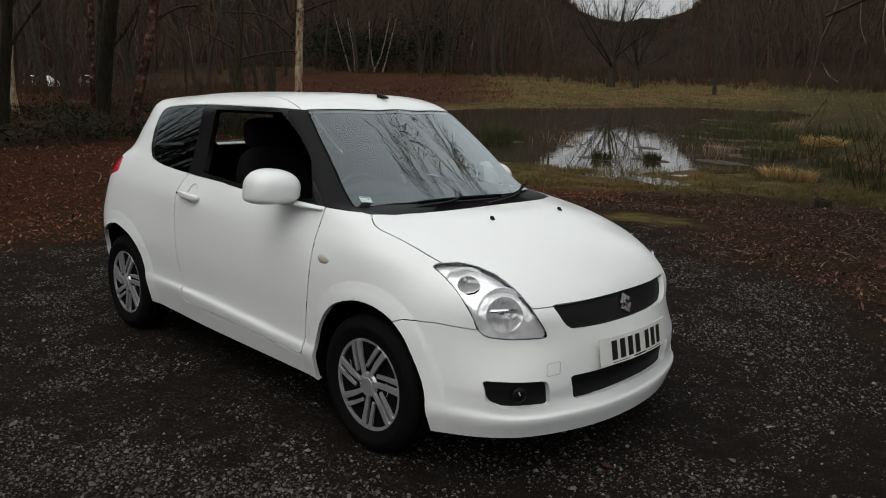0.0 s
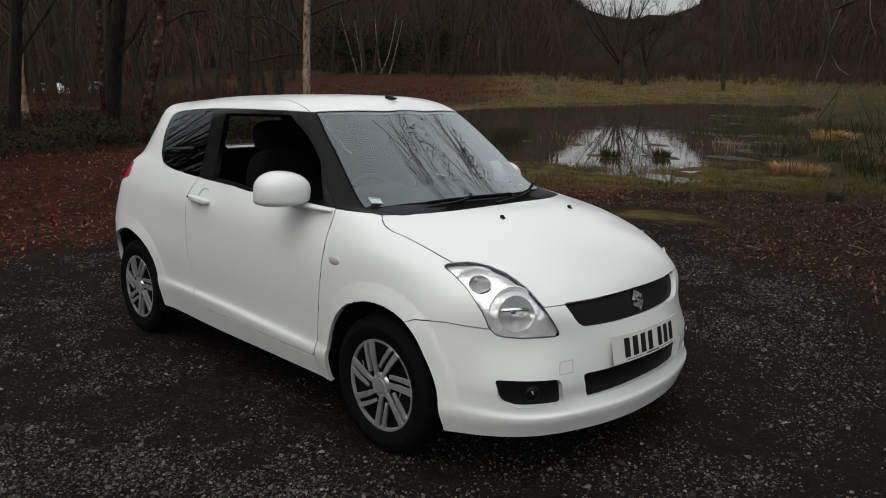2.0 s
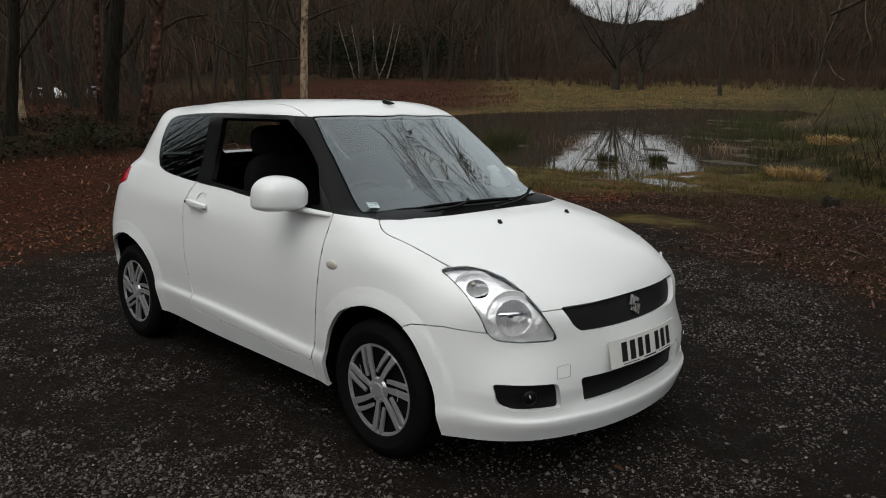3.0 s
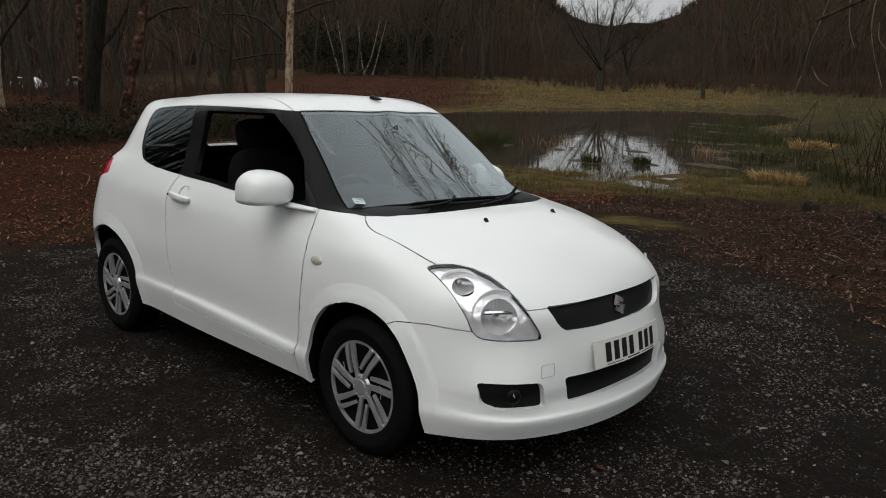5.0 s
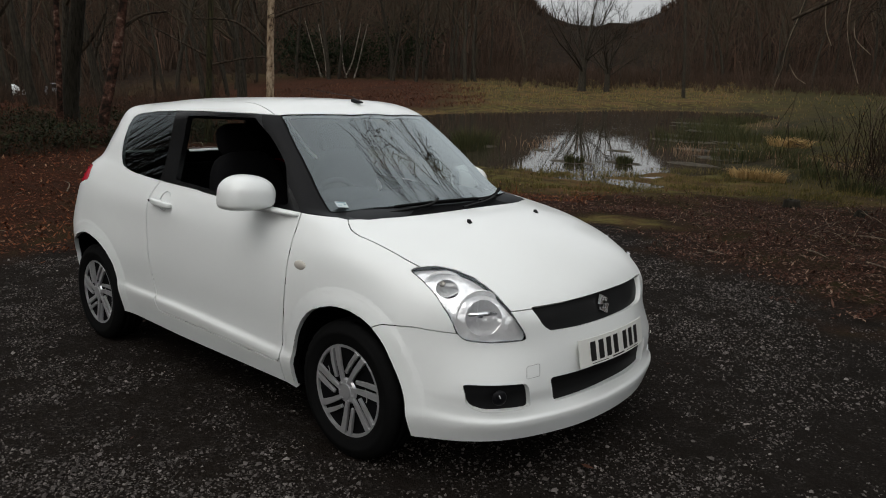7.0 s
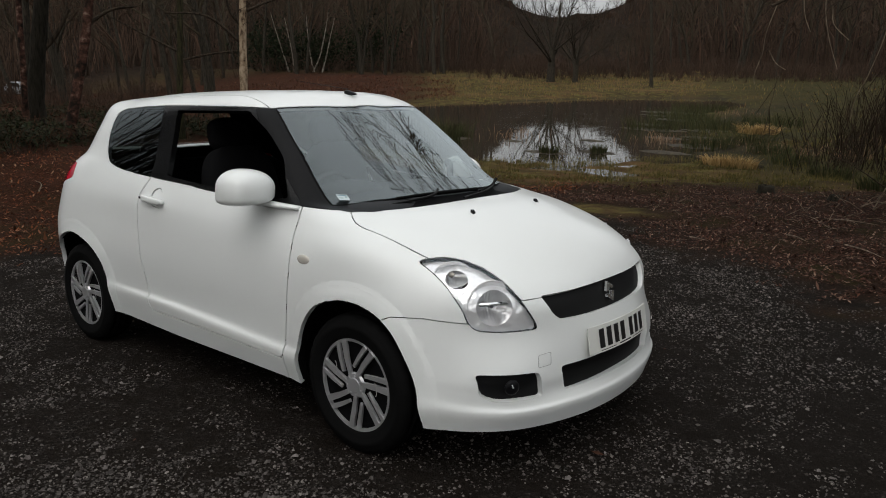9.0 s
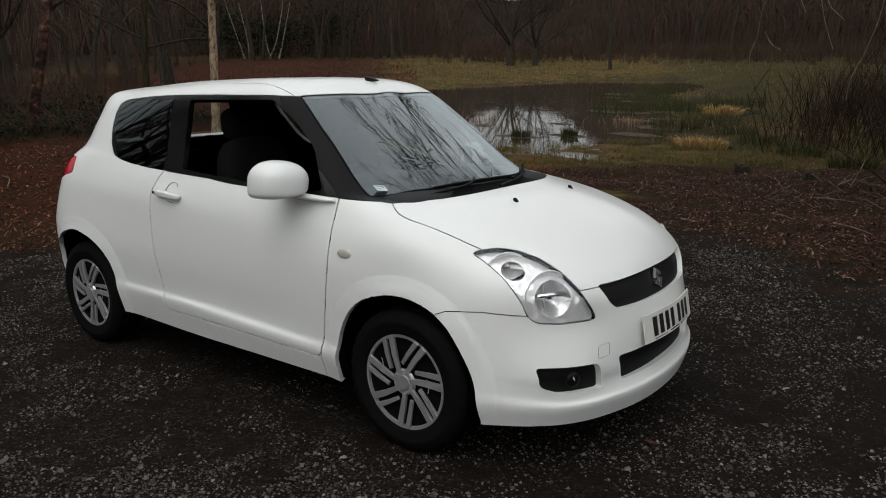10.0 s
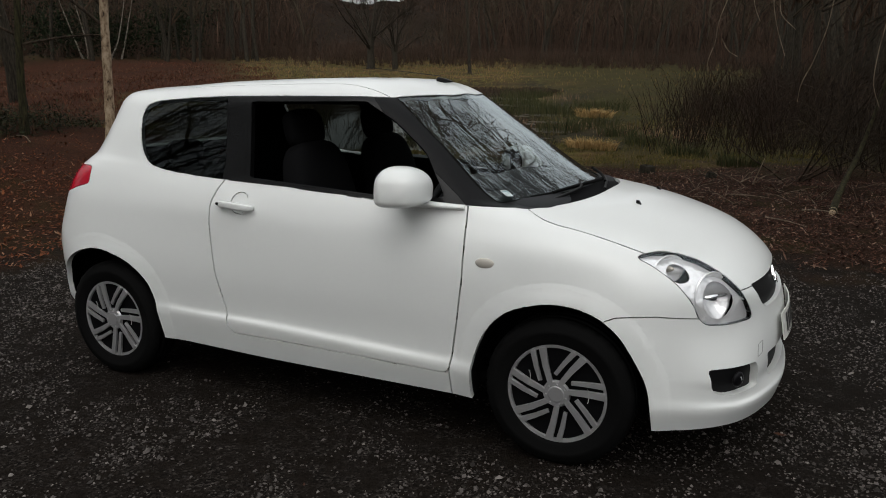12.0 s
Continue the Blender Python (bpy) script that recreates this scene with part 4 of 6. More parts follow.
def build_mirror(left):
    tuck = pose(-.60, -.765, 0) @ pose(0, 0, 0, 0, 0, -64) @ pose(.60, .765, -.03)
    bm = superellipsoid(.122, .126, .092, .86, .72)
    for v in bm.verts:
        x, y, z = v.co
        if x < 0:
            v.co.x = x * .62
        v.co.z += .012 * (y / .126) * -1 if z > 0 else 0
        if z < 0:
            v.co.z = -.068 * (-z / .090) ** .45
        v.co.y += .012 * (z / .08)
        v.co.x -= .10 * y * -1 * .35
    bmesh.ops.transform(bm, matrix=pose(-.655, -.856, 1.072), verts=bm.verts)
    mirror = part("door_mirror", tucked(bm, tuck) if left else bm, paint, car, "white door mirror housing")
    bm = superellipsoid(.008, .098, .066, .8, .8)
    bmesh.ops.transform(bm, matrix=pose(-.724, -.862, 1.080, 0, 0, 8), verts=bm.verts)
    part("mirror_rim", tucked(bm, tuck) if left else bm, black_plastic, mirror, "black rim round the mirror glass")
    bm = bmesh.new()
    path = catmull([(-.665, -.80, 1.012), (-.60, -.775, 1.006), (-.52, -.75, .999), (-.425, -.728, .994)], 5, False)
    rings = []
    for i, p in enumerate(path):
        k = i / (len(path) - 1)
        hx, hz = .016 + .008 * (1 - k), .024 - .010 * k
        rings.append([bm.verts.new((p[0], p[1] - hx * math.cos(a) * 1.3, p[2] + hz * math.sin(a) * .75)) for a in [2 * math.pi * j / 12 for j in range(12)]])
    for a, b in zip(rings, rings[1:]):
        for i in range(12):
            bm.faces.new((a[i - 1], a[i], b[i], b[i - 1]))
    bm.faces.new(rings[0])
    bm.faces.new(rings[-1])
    bmesh.ops.recalc_face_normals(bm, faces=bm.faces)
    part("mirror_arm", flip_left(bm) if left else bm, paint, mirror, "white arm on the door corner")


def build_handle(left):
    owner = doors[left]
    panel("handle_cup", panel_mesh(shell, "handle_cup", paint, gap=-.003, offset=.0045, flange=False, mirror=left), owner)
    bm = superellipsoid(.105, .017, .0165, .55, .45, 40, 14)
    for v in bm.verts:
        v.co.y += .035 * (v.co.x / .105) ** 2 * .35
    bmesh.ops.transform(bm, matrix=pose(-1.536, -.822, .946, 0, 4.5, 0), verts=bm.verts)
    part("door_handle", flip_left(bm) if left else bm, paint, owner, "white bar door handle")
    bm = bmesh.new()
    bmesh.ops.create_cone(bm, cap_ends=True, segments=16, radius1=.0065, radius2=.0065, depth=.004, matrix=pose(-1.622, -.832, .953, 90))
    part("key_lock", flip_left(bm) if left else bm, black_plastic, owner)


def build_side_repeater(left):
    bm = superellipsoid(.040, .010, .021, 1, .85)
    bmesh.ops.transform(bm, matrix=pose(-.302, -.818, .794, 0, 0, 0), verts=bm.verts)
    part("side_repeater", flip_left(bm) if left else bm, repeater_lens, car, "small oval clear side indicator lens")


def build_headlamp_bowls(lamp, left):
    for (px, py, pz), r, name in (((.528, -.587, .690), .094, "main_reflector"), ((.372, -.634, .796), .076, "indicator_reflector")):
        bm = bmesh.new()
        steps = 72
        prof = [(r * k / 12, -.042 * (1 - (k / 12) ** 2) * r / .07) for k in range(13)] + [(r * 1.05, .003), (r * 1.06, -.004)]
        rows = [[bm.verts.new((w + .0022 * math.cos(rr * math.cos(a) * 2 * math.pi / .0125), rr * math.cos(a), rr * math.sin(a) * (1.0 if r > .08 else .66))) for a in [2 * math.pi * i / steps for i in range(steps)]] for rr, w in prof]
        for a, b in zip(rows, rows[1:]):
            for i in range(steps):
                bm.faces.new((a[i - 1], a[i], b[i], b[i - 1]))
        bmesh.ops.remove_doubles(bm, verts=bm.verts, dist=1e-5)
        bmesh.ops.recalc_face_normals(bm, faces=bm.faces)
        bmesh.ops.transform(bm, matrix=pose(px, py, pz, 0, -6, -33), verts=bm.verts)
        part(name, flip_left(bm) if left else bm, fluted_chrome, lamp, "fluted chrome bowl")
        bm = superellipsoid(.028, .012, .012, 1, 1, 14, 10)
        bmesh.ops.transform(bm, matrix=pose(px - .006, py, pz, 0, -6, -33), verts=bm.verts)
        part("bulb", flip_left(bm) if left else bm, chrome_dark if r > .08 else bulb_amber, lamp)
        if r > .08:
            bm = box_bm((.03, .118, .013), .004, 2, pose(px + .004, py, pz + .008, 0, -6, -33))
            part("bulb_shield", flip_left(bm) if left else bm, chrome_soft, lamp, "chrome bulb shield")


def build_plate():
    n, rows, cols = 2, 5, 27
    bm = bmesh.new()
    grid = {}

    def place(y, z, d):
        return (.802 - .35 * y * y - .18 * (z - .512) + d, y, z)
    for k, d in enumerate((0, -.004)):
        for i in range(rows):
            for j in range(cols):
                grid[k, i, j] = bm.verts.new(place(-.26 + .52 * j / (cols - 1), .4565 + .111 * i / (rows - 1), d))
        for i in range(rows - 1):
            for j in range(cols - 1):
                bm.faces.new((grid[k, i, j], grid[k, i, j + 1], grid[k, i + 1, j + 1], grid[k, i + 1, j]))
    for i in range(rows - 1):
        for j in (0, cols - 1):
            bm.faces.new((grid[0, i, j], grid[1, i, j], grid[1, i + 1, j], grid[0, i + 1, j]))
    for j in range(cols - 1):
        for i in (0, rows - 1):
            bm.faces.new((grid[0, i, j], grid[1, i, j], grid[1, i, j + 1], grid[0, i, j + 1]))
    bmesh.ops.recalc_face_normals(bm, faces=bm.faces)
    plate = part("number_plate", bm, plate_white, car, "white front plate with dark bars", smooth=False)
    y = -.198
    for k in range(7):
        bm = bmesh.new()
        for dy, w in ((.003, .035),):
            q = [(y + dy, .474), (y + dy + w, .474), (y + dy + w, .552), (y + dy, .552)]
            bm.faces.new([bm.verts.new(place(a, b, .0014)) for a, b in q])
        part("bar", bm, plate_black, plate, smooth=False)
        y += .0545 if k != 3 else .079
    bm = bmesh.new()
    for a, b in ((-.19, -.08), (-.05, .05), (.07, .19)):
        bm.faces.new([bm.verts.new(place(p, q, .0013)) for p, q in ((a, .4625), (b, .4625), (b, .4655 if a != -.05 else .468), (a, .4655 if a != -.05 else .468))])
    part("caption_bar", bm, plate_black, plate, smooth=False)


def build_badge():
    bm = bmesh.new()
    for s in (1, -1):
        pts = [(-.034, .004), (-.004, .040), (.036, .018), (.020, .006), (.002, .016), (-.012, .000)]
        loop = [(y * s, z * s) for y, z in pts]
        a = [bm.verts.new((.729 - .35 * z, y, .668 + z)) for y, z in loop]
        b = [bm.verts.new((.718 - .35 * z, y, .668 + z)) for y, z in loop]
        bm.faces.new(a)
        bm.faces.new(b[::-1])
        for i in range(len(a)):
            bm.faces.new((a[i - 1], b[i - 1], b[i], a[i]))
    bmesh.ops.recalc_face_normals(bm, faces=bm.faces)
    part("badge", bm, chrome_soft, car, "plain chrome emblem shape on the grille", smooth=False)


def side_at(x, z):
    """Half width of the body at a place on its side."""
    right = SKIN[SKIN[..., 1] < -.5]
    return -float(right[np.argmin((right[:, 0] - x) ** 2 + (right[:, 2] - z) ** 2), 1])


def build_liners():
    for left in (False, True):
        for arch, cx in ((ARCH_F, 0.0), (ARCH_R, -2.38)):
            bm = bmesh.new()
            c = Vector((cx, .30))
            rings = []
            for y, k in ((-.832, .985), (-.80, .985), (-.78, 1.04), (-.52, 1.04)):
                rings.append([bm.verts.new((c.x + (p[0] - c.x) * (min(k, .985) if p[0] < -2.64 else k), max(y, .010 - side_at(p[0], p[1]) + y + .832, -.70 if p[0] < -2.64 else -1) if y < -.65 else y, max(c.y + (p[1] - c.y) * k, .235))) for p in arch])
            for a, b in zip(rings, rings[1:]):
                for i in range(1, len(a)):
                    bm.faces.new((a[i - 1], a[i], b[i], b[i - 1]))
            bm.faces.new([v for v, p in zip(rings[-1], arch) if p[0] > -2.68 or p[1] > .5])
            part("wheel_arch_liner", flip_left(bm) if left else bm, dark_trim, car, smooth=False)
    for x0, x1 in ((-2.80, -2.72), (-2.06, -.32), (.38, .60)):
        part("underbody", box_bm((x1 - x0, 1.40 if x1 < .5 else .9, .05), .01, 1, pose((x0 + x1) / 2, 0, .255)), dark_trim, car)
    part("underbody", box_bm((3.3, .98, .06), .01, 1, pose(-1.15, 0, .255)), dark_trim, car)


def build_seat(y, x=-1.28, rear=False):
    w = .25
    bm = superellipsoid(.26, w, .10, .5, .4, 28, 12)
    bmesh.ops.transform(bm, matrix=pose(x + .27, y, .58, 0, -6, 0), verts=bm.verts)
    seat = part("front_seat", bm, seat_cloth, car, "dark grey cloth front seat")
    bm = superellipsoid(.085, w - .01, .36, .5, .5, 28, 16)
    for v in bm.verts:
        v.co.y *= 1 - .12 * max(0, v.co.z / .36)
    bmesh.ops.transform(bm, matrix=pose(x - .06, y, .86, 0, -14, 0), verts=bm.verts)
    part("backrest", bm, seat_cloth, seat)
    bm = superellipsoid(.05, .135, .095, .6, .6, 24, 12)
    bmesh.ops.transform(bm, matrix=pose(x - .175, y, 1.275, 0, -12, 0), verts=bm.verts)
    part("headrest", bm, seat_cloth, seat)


def build_interior():
    build_seat(-.36)
    build_seat(.36)
    bm = superellipsoid(.10, .60, .30, .4, .3, 28, 12)
    bmesh.ops.transform(bm, matrix=pose(-2.18, 0, .80, 0, -18, 0), verts=bm.verts)
    bench = part("rear_bench", bm, seat_cloth, car, "dark cloth rear bench")
    for y in (-.33, .33):
        bm = superellipsoid(.045, .12, .07, .6, .6, 20, 10)
        bmesh.ops.transform(bm, matrix=pose(-2.27, y, 1.13, 0, -12, 0), verts=bm.verts)
        part("headrest", bm, seat_cloth, bench)
    bm = superellipsoid(.30, .66, .14, .45, .3, 32, 14)
    bmesh.ops.transform(bm, matrix=pose(-.36, 0, .90, 0, 4, 0), verts=bm.verts)
    dash = part("dashboard", bm, dash_grey, car, "dark grey dashboard top")
    bm = superellipsoid(.10, .17, .055, .6, .6, 24, 12)
    bmesh.ops.transform(bm, matrix=pose(-.48, -.36, 1.025, 0, 10, 0), verts=bm.verts)
    part("instrument_hood", bm, dash_grey, dash)
    ring = [(.182 * math.sin(a) * 0, .182 * math.cos(a), .182 * math.sin(a)) for a in [2 * math.pi * i / 36 for i in range(37)]]
    bm = tube(ring, .014, 8, caps=False)
    for a in (-20, 200, 270):
        tube([(0, 0, 0), (0, .17 * math.cos(radians(a)), .17 * math.sin(radians(a)))], [.03, .018], 8, bm)
    bmesh.ops.transform(bm, matrix=pose(-.68, -.36, .95, 0, 24, 0), verts=bm.verts)
    part("steering_wheel", bm, dash_grey, car, "dark steering wheel on the right")
    bm = superellipsoid(.014, .11, .032, .6, .5, 24, 10)
    bmesh.ops.transform(bm, matrix=pose(-.80, 0, 1.375, 0, 0, 8), verts=bm.verts)
    part("rear_view_mirror", bm, black_plastic, car)
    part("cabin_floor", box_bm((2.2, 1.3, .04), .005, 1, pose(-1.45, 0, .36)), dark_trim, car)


def build_wipers():
    for arm, blade in (([(-.163, -.55, 1.004), (-.122, -.379, 1.020), (-.086, -.215, 1.040), (-.110, -.150, 1.058)], [(-.165, -.385, 1.034), (-.113, -.239, 1.045), (-.078, -.076, 1.048), (-.065, .095, 1.045)]),
                       ([(-.012, -.075, 1.020), (-.066, .18, 1.030), (-.13, .33, 1.046)], [(-.052, .10, 1.034), (-.115, .29, 1.046), (-.20, .44, 1.060)])):
        wiper = part("windscreen_wiper", tube([(x, y, z - .006) for x, y, z in catmull(arm, 5, False)], .0065, 6), black_plastic, car, "black wiper arm resting on the glass")
        bm = tube([(x, y, z - .008) for x, y, z in catmull(blade, 5, False)], [.007] * 8 + [.0085] * 8, 6)
        part("wiper_blade", bm, rubber, wiper)


def build_small():
    for y in (-.253, .253):
        bm = bmesh.new()
        outline = [(-.012, -.004), (.010, -.011), (.010, .011), (-.012, .004)]
        a = [bm.verts.new((.178 + u, y + v, .976)) for u, v in outline]
        b = [bm.verts.new((.176 + u * .5 - .004, y + v * .6, .994)) for u, v in outline]
        bm.faces.new(a[::-1])
        bm.faces.new(b)
        for i in range(4):
            bm.faces.new((a[i - 1], a[i], b[i], b[i - 1]))
        part("washer_nozzle", bm, black_plastic, car, "small black washer jet", smooth=False)
    bm = superellipsoid(.044, .015, .015, .7, .6, 20, 10)
    for v in bm.verts:
        v.co.z *= .35 + .75 * max(0, .5 - v.co.x / .088)
    bmesh.ops.transform(bm, matrix=pose(-.850, -.005, 1.503, 0, 8, 0), verts=bm.verts)
    antenna = part("roof_antenna", bm, black_plastic, car, "black aerial base with thin rod")
    part("rod", tube([(-.87, -.005, 1.525), (-1.30, -.005, 1.575)], [.0022, .0012], 6), black_plastic, antenna)
    sticker_m = pose(-.300, -.583, 1.040, 0, 33, 0) @ pose(0, 0, 0, 0, 0, 78)
    sticker = part("permit_sticker", box_bm((.058, .040, .0008), 0, 1, sticker_m), sticker_white, car, "small pale parking sticker in the windscreen", smooth=False)
    for u, v, w, h in ((.0, .013, .048, .006), (.016, .002, .010, .008), (-.012, -.006, .022, .004)):
        part("printed_bar", box_bm((w, h, .0006), 0, 1, sticker_m @ pose(u, v, .0006)), sticker_blue, sticker, smooth=False)
    bm = bmesh.new()
    ring = fillet([(-.508, .455), (-.508, .505), (-.440, .505), (-.440, .455)], .008)
    front = [(.706 + .19 * (y + .47) - .05 * (z - .48), y, z) for y, z in ring]
    tube([Vector(p) for p in front + front[:1]], .0011, 5, bm, caps=False)
    part("towing_eye_cover", bm, seam_grey, car, "small square cover in the bumper")
    for left in (False, True):
        bm = bmesh.new()
        bmesh.ops.create_uvsphere(bm, u_segments=20, v_segments=12, radius=.030)
        bmesh.ops.scale(bm, verts=bm.verts, vec=(.4, 1, 1))
        bmesh.ops.transform(bm, matrix=pose(.640, -.600, .388, 0, 0, -32), verts=bm.verts)
        fog = part("fog_lamp", flip_left(bm) if left else bm, fog_glass, car, "round dark fog lamp lens")
        # the glint in the dark lens, modelled as a small white bar
        bm = box_bm((.004, .005, .016), .0015, 1, pose(.652, -.612, .398, 24, 0, -32))
        part("bulb_tip", flip_left(bm) if left else bm, tie_white, fog, "small white bar imitating the glint in the lens")


for cx in (0.0, -2.38):
    for left in (False, True):
        build_wheel(cx, left)
for left in (False, True):
    build_mirror(left)
    build_handle(left)
    build_side_repeater(left)
    build_headlamp_bowls(lamps[left], left)
build_plate()
build_badge()
build_liners()
build_interior()
build_wipers()
build_small()


# ---------------------------------------------------------------- stones, leaves, grass


def stuff(name, verts, faces, mat, label, category, smooth=False):
    me = bpy.data.meshes.new(name)
    me.from_pydata(np.asarray(verts).tolist(), [], np.asarray(faces).tolist())
    me.materials.append(mat)
    if smooth:
        me.polygons.foreach_set("use_smooth", [True] * len(me.polygons))
    return tagged(new(name, me), label, category, kind="stuff")


def build_stones():
    rng = np.random.default_rng(11)
    n = 720000
    r = 0.35 + 11.5 * rng.random(n) ** 1.3
    a = rng.uniform(radians(46), radians(238), n)
    x, y = 1.9 + r * np.cos(a), -3.1 + r * np.sin(a)
    edge = line_distance(x, y, GRAVEL_EDGE, False)
    patch = fractal(x, y, 0.75, 4.2) + 0.6 * fractal(x, y, 0.22, 8.0, 2)
    keep = (rng.random(n) < np.clip(0.52 + 1.4 * patch, 0.08, 1.0)) & (edge < 0.6 * rng.random(n) ** 2)
    # the gravel thins out gradually away from the parked car
    keep &= (rng.random(n) < np.clip(r / 1.5, .1, 1)) & (rng.random(n) < smooth01(46, 70, np.degrees(a)) * smooth01(238, 214, np.degrees(a)))
    # car's soft shadow put into the gravel: fewer stones under and round it
    under = smooth01(.75, -.15, np.hypot(np.maximum(np.abs(x + 1.1) - 1.8, 0), np.maximum(np.abs(y) - .75, 0)) + .25 * patch)
    keep &= rng.random(n) > .85 * under
    # stones thin out over that damp, shade-darkened soil
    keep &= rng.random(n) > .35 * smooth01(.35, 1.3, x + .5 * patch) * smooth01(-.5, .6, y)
    keep &= rng.random(n) > .6 * smooth01(1.3, .5, np.hypot(x - .9, y + 1.8) + .4 * patch)
    x, y = x[keep][:240000], y[keep][:240000]
    # the rest of the car park, more thinly
    bx, by = rng.uniform(-6, 9, 70000), rng.uniform(-9, 4, 70000)
    keep = (line_distance(bx, by, GRAVEL_EDGE, False) < 0) & (np.hypot(bx - 1.9, by + 3.1) < 9) & ((np.degrees(np.arctan2(by + 3.1, bx - 1.9)) % 360 < 66) | (np.degrees(np.arctan2(by + 3.1, bx - 1.9)) % 360 > 215) | (np.hypot(bx - 1.9, by + 3.1) < .9))
    x, y = np.concatenate([x, bx[keep]]), np.concatenate([y, by[keep]])
    m = len(x)
    z = ground_height(x, y)
    away = np.hypot(x - 1.5, y + 3.2)
    size = np.clip(rng.lognormal(math.log(0.0050), 0.42, m), 0.0026, 0.019) * (1 + .05 * np.maximum(away - 3, 0))
    ring = np.array([(math.cos(k * 1.2566), math.sin(k * 1.2566), 0) for k in range(5)] + [(.05, .05, .85)])
    tris = np.array([(k, (k + 1) % 5, 5) for k in range(5)])
    V = ring[None] * rng.uniform(0.5, 1.25, (m, 6, 3)) * size[:, None, None] * np.array([1.0, .78, 1.0])
    V[:, 5, :2] += rng.uniform(-.45, .45, (m, 2)) * size[:, None]
    V[:, :5, 2] += rng.uniform(-.2, .5, (m, 5)) * size[:, None]
    t = rng.uniform(0, 2 * math.pi, m)
    c, s = np.cos(t)[:, None], np.sin(t)[:, None]
    W = np.stack([V[:, :, 0] * c - V[:, :, 1] * s, V[:, :, 0] * s + V[:, :, 1] * c, V[:, :, 2]], -1)
    W += np.stack([x, y, z + size * 0.12], -1)[:, None, :]
    F = (tris[None] + 6 * np.arange(m)[:, None, None]).reshape(-1, 3)
    stuff("gravel", W.reshape(-1, 3), F, stone_mat, "loose grey and brown gravel stones", "gravel")


def scatter_leaves(name, x, y, size, mat, label, lift=0.0):
    rng = np.random.default_rng(len(x))
    m = len(x)
    z = ground_height(x, y)
    outline = np.array([(-1, 0, .12), (-.1, .45, .06), (1, 0, .30), (-.1, -.45, .08), (.05, 0, -.05)])
    V = outline[None] * size[:, None, None] * rng.uniform(.7, 1.3, (m, 1, 3))
    V[:, :, 2] *= rng.uniform(-.6, 1.6, (m, 1))
    t, tilt = rng.uniform(0, 2 * math.pi, m), rng.normal(0, .35, m)
    c, s = np.cos(t)[:, None], np.sin(t)[:, None]
    V[:, :, 2] += V[:, :, 0] * np.tan(tilt)[:, None]
    W = np.stack([V[:, :, 0] * c - V[:, :, 1] * s, V[:, :, 0] * s + V[:, :, 1] * c, V[:, :, 2]], -1) + np.stack([x, y, z + lift + .012 + .015 * rng.random(m)], -1)[:, None, :]
    F = np.array([(0, 1, 4), (1, 2, 4), (2, 3, 4), (3, 0, 4)])
    F = (F[None] + 5 * np.arange(m)[:, None, None]).reshape(-1, 3)
    stuff(name, W.reshape(-1, 3), F, mat, label, "leaves")


def build_leaves():
    rng = np.random.default_rng(5)
    n = 120000
    x, y = rng.uniform(-17, 6, n), rng.uniform(-6, 12, n)
    edge = line_distance(x, y, GRAVEL_EDGE, False) + 0.6 * fractal(x, y, 0.7, 6.0)
    d = -0.607 * x + 0.707 * y
    keep = ((edge > 0.3) | (rng.random(n) < .003)) & (d < 10.5) & (rng.random(n) < np.where(d > 8.6, .25, 1)) & (rng.random(n) < np.where(x < -11, .12, 1))
    keep &= np.hypot((x + 2.6) / 1.2, (y - 6.4) / .7) + .4 * (rng.random(n) - .5) > .8
    x, y = x[keep][:56000], y[keep][:56000]
    n = 60000
    bx, by = rng.uniform(-6.5, 3.5, n), rng.uniform(3.2, 9.8, n)
    edge = line_distance(bx, by, GRAVEL_EDGE, False) + 0.8 * fractal(bx, by, 0.5, 3.0)
    keep = (edge > 0.35) & (-0.607 * bx + 0.707 * by < 8.9 + .5 * fractal(bx, by, .6, 1.0)) & (rng.random(n) < np.clip(.55 + 1.2 * fractal(bx, by, .45, 5.5), .05, 1))
    keep &= np.hypot((bx + 2.6) / 1.2, (by - 6.4) / .7) + .4 * (rng.random(n) - .5) > .85
    x, y = np.concatenate([x, bx[keep]]), np.concatenate([y, by[keep]])
    west = x < -4.2 + .8 * fractal(x, y, .8, 2.6)
    size = rng.uniform(.010, .027, len(x))
    scatter_leaves("fallen_leaves", x[~west], y[~west], size[~west], leaf_mat, "fallen reddish brown leaves carpeting the ground")
    scatter_leaves("fallen_leaves", x[west], y[west], 1.25 * size[west], red_leaf, "fallen rusty orange leaves under the trees")


def blades(x, y, z, height, width, lean, rng, spread=None):
    """Grass blades as bent strips of two quads; arrays of places and sizes."""
    m = len(x)
    t = rng.uniform(0, 2 * math.pi, m)
    ux, uy = np.cos(t), np.sin(t)
    b = rng.uniform(0, 2 * math.pi, m) if spread is None else spread
    lx, ly = np.cos(b) * lean * height, np.sin(b) * lean * height
    P = np.stack([x, y, z], -1)
    U = np.stack([ux, uy, 0 * ux], -1) * width[:, None] * .5
    mid = P + np.stack([lx * .3, ly * .3, height * .58], -1)
    tip = P + np.stack([lx, ly, height * np.sqrt(np.maximum(.1, 1 - lean ** 2 * .6))], -1)
    V = np.stack([P - U, P + U, mid - U * .75, mid + U * .75, tip], 1)
    F = np.array([(0, 1, 3), (0, 3, 2), (2, 3, 4)])
    return V.reshape(-1, 3), (F[None] + 5 * np.arange(m)[:, None, None]).reshape(-1, 3)


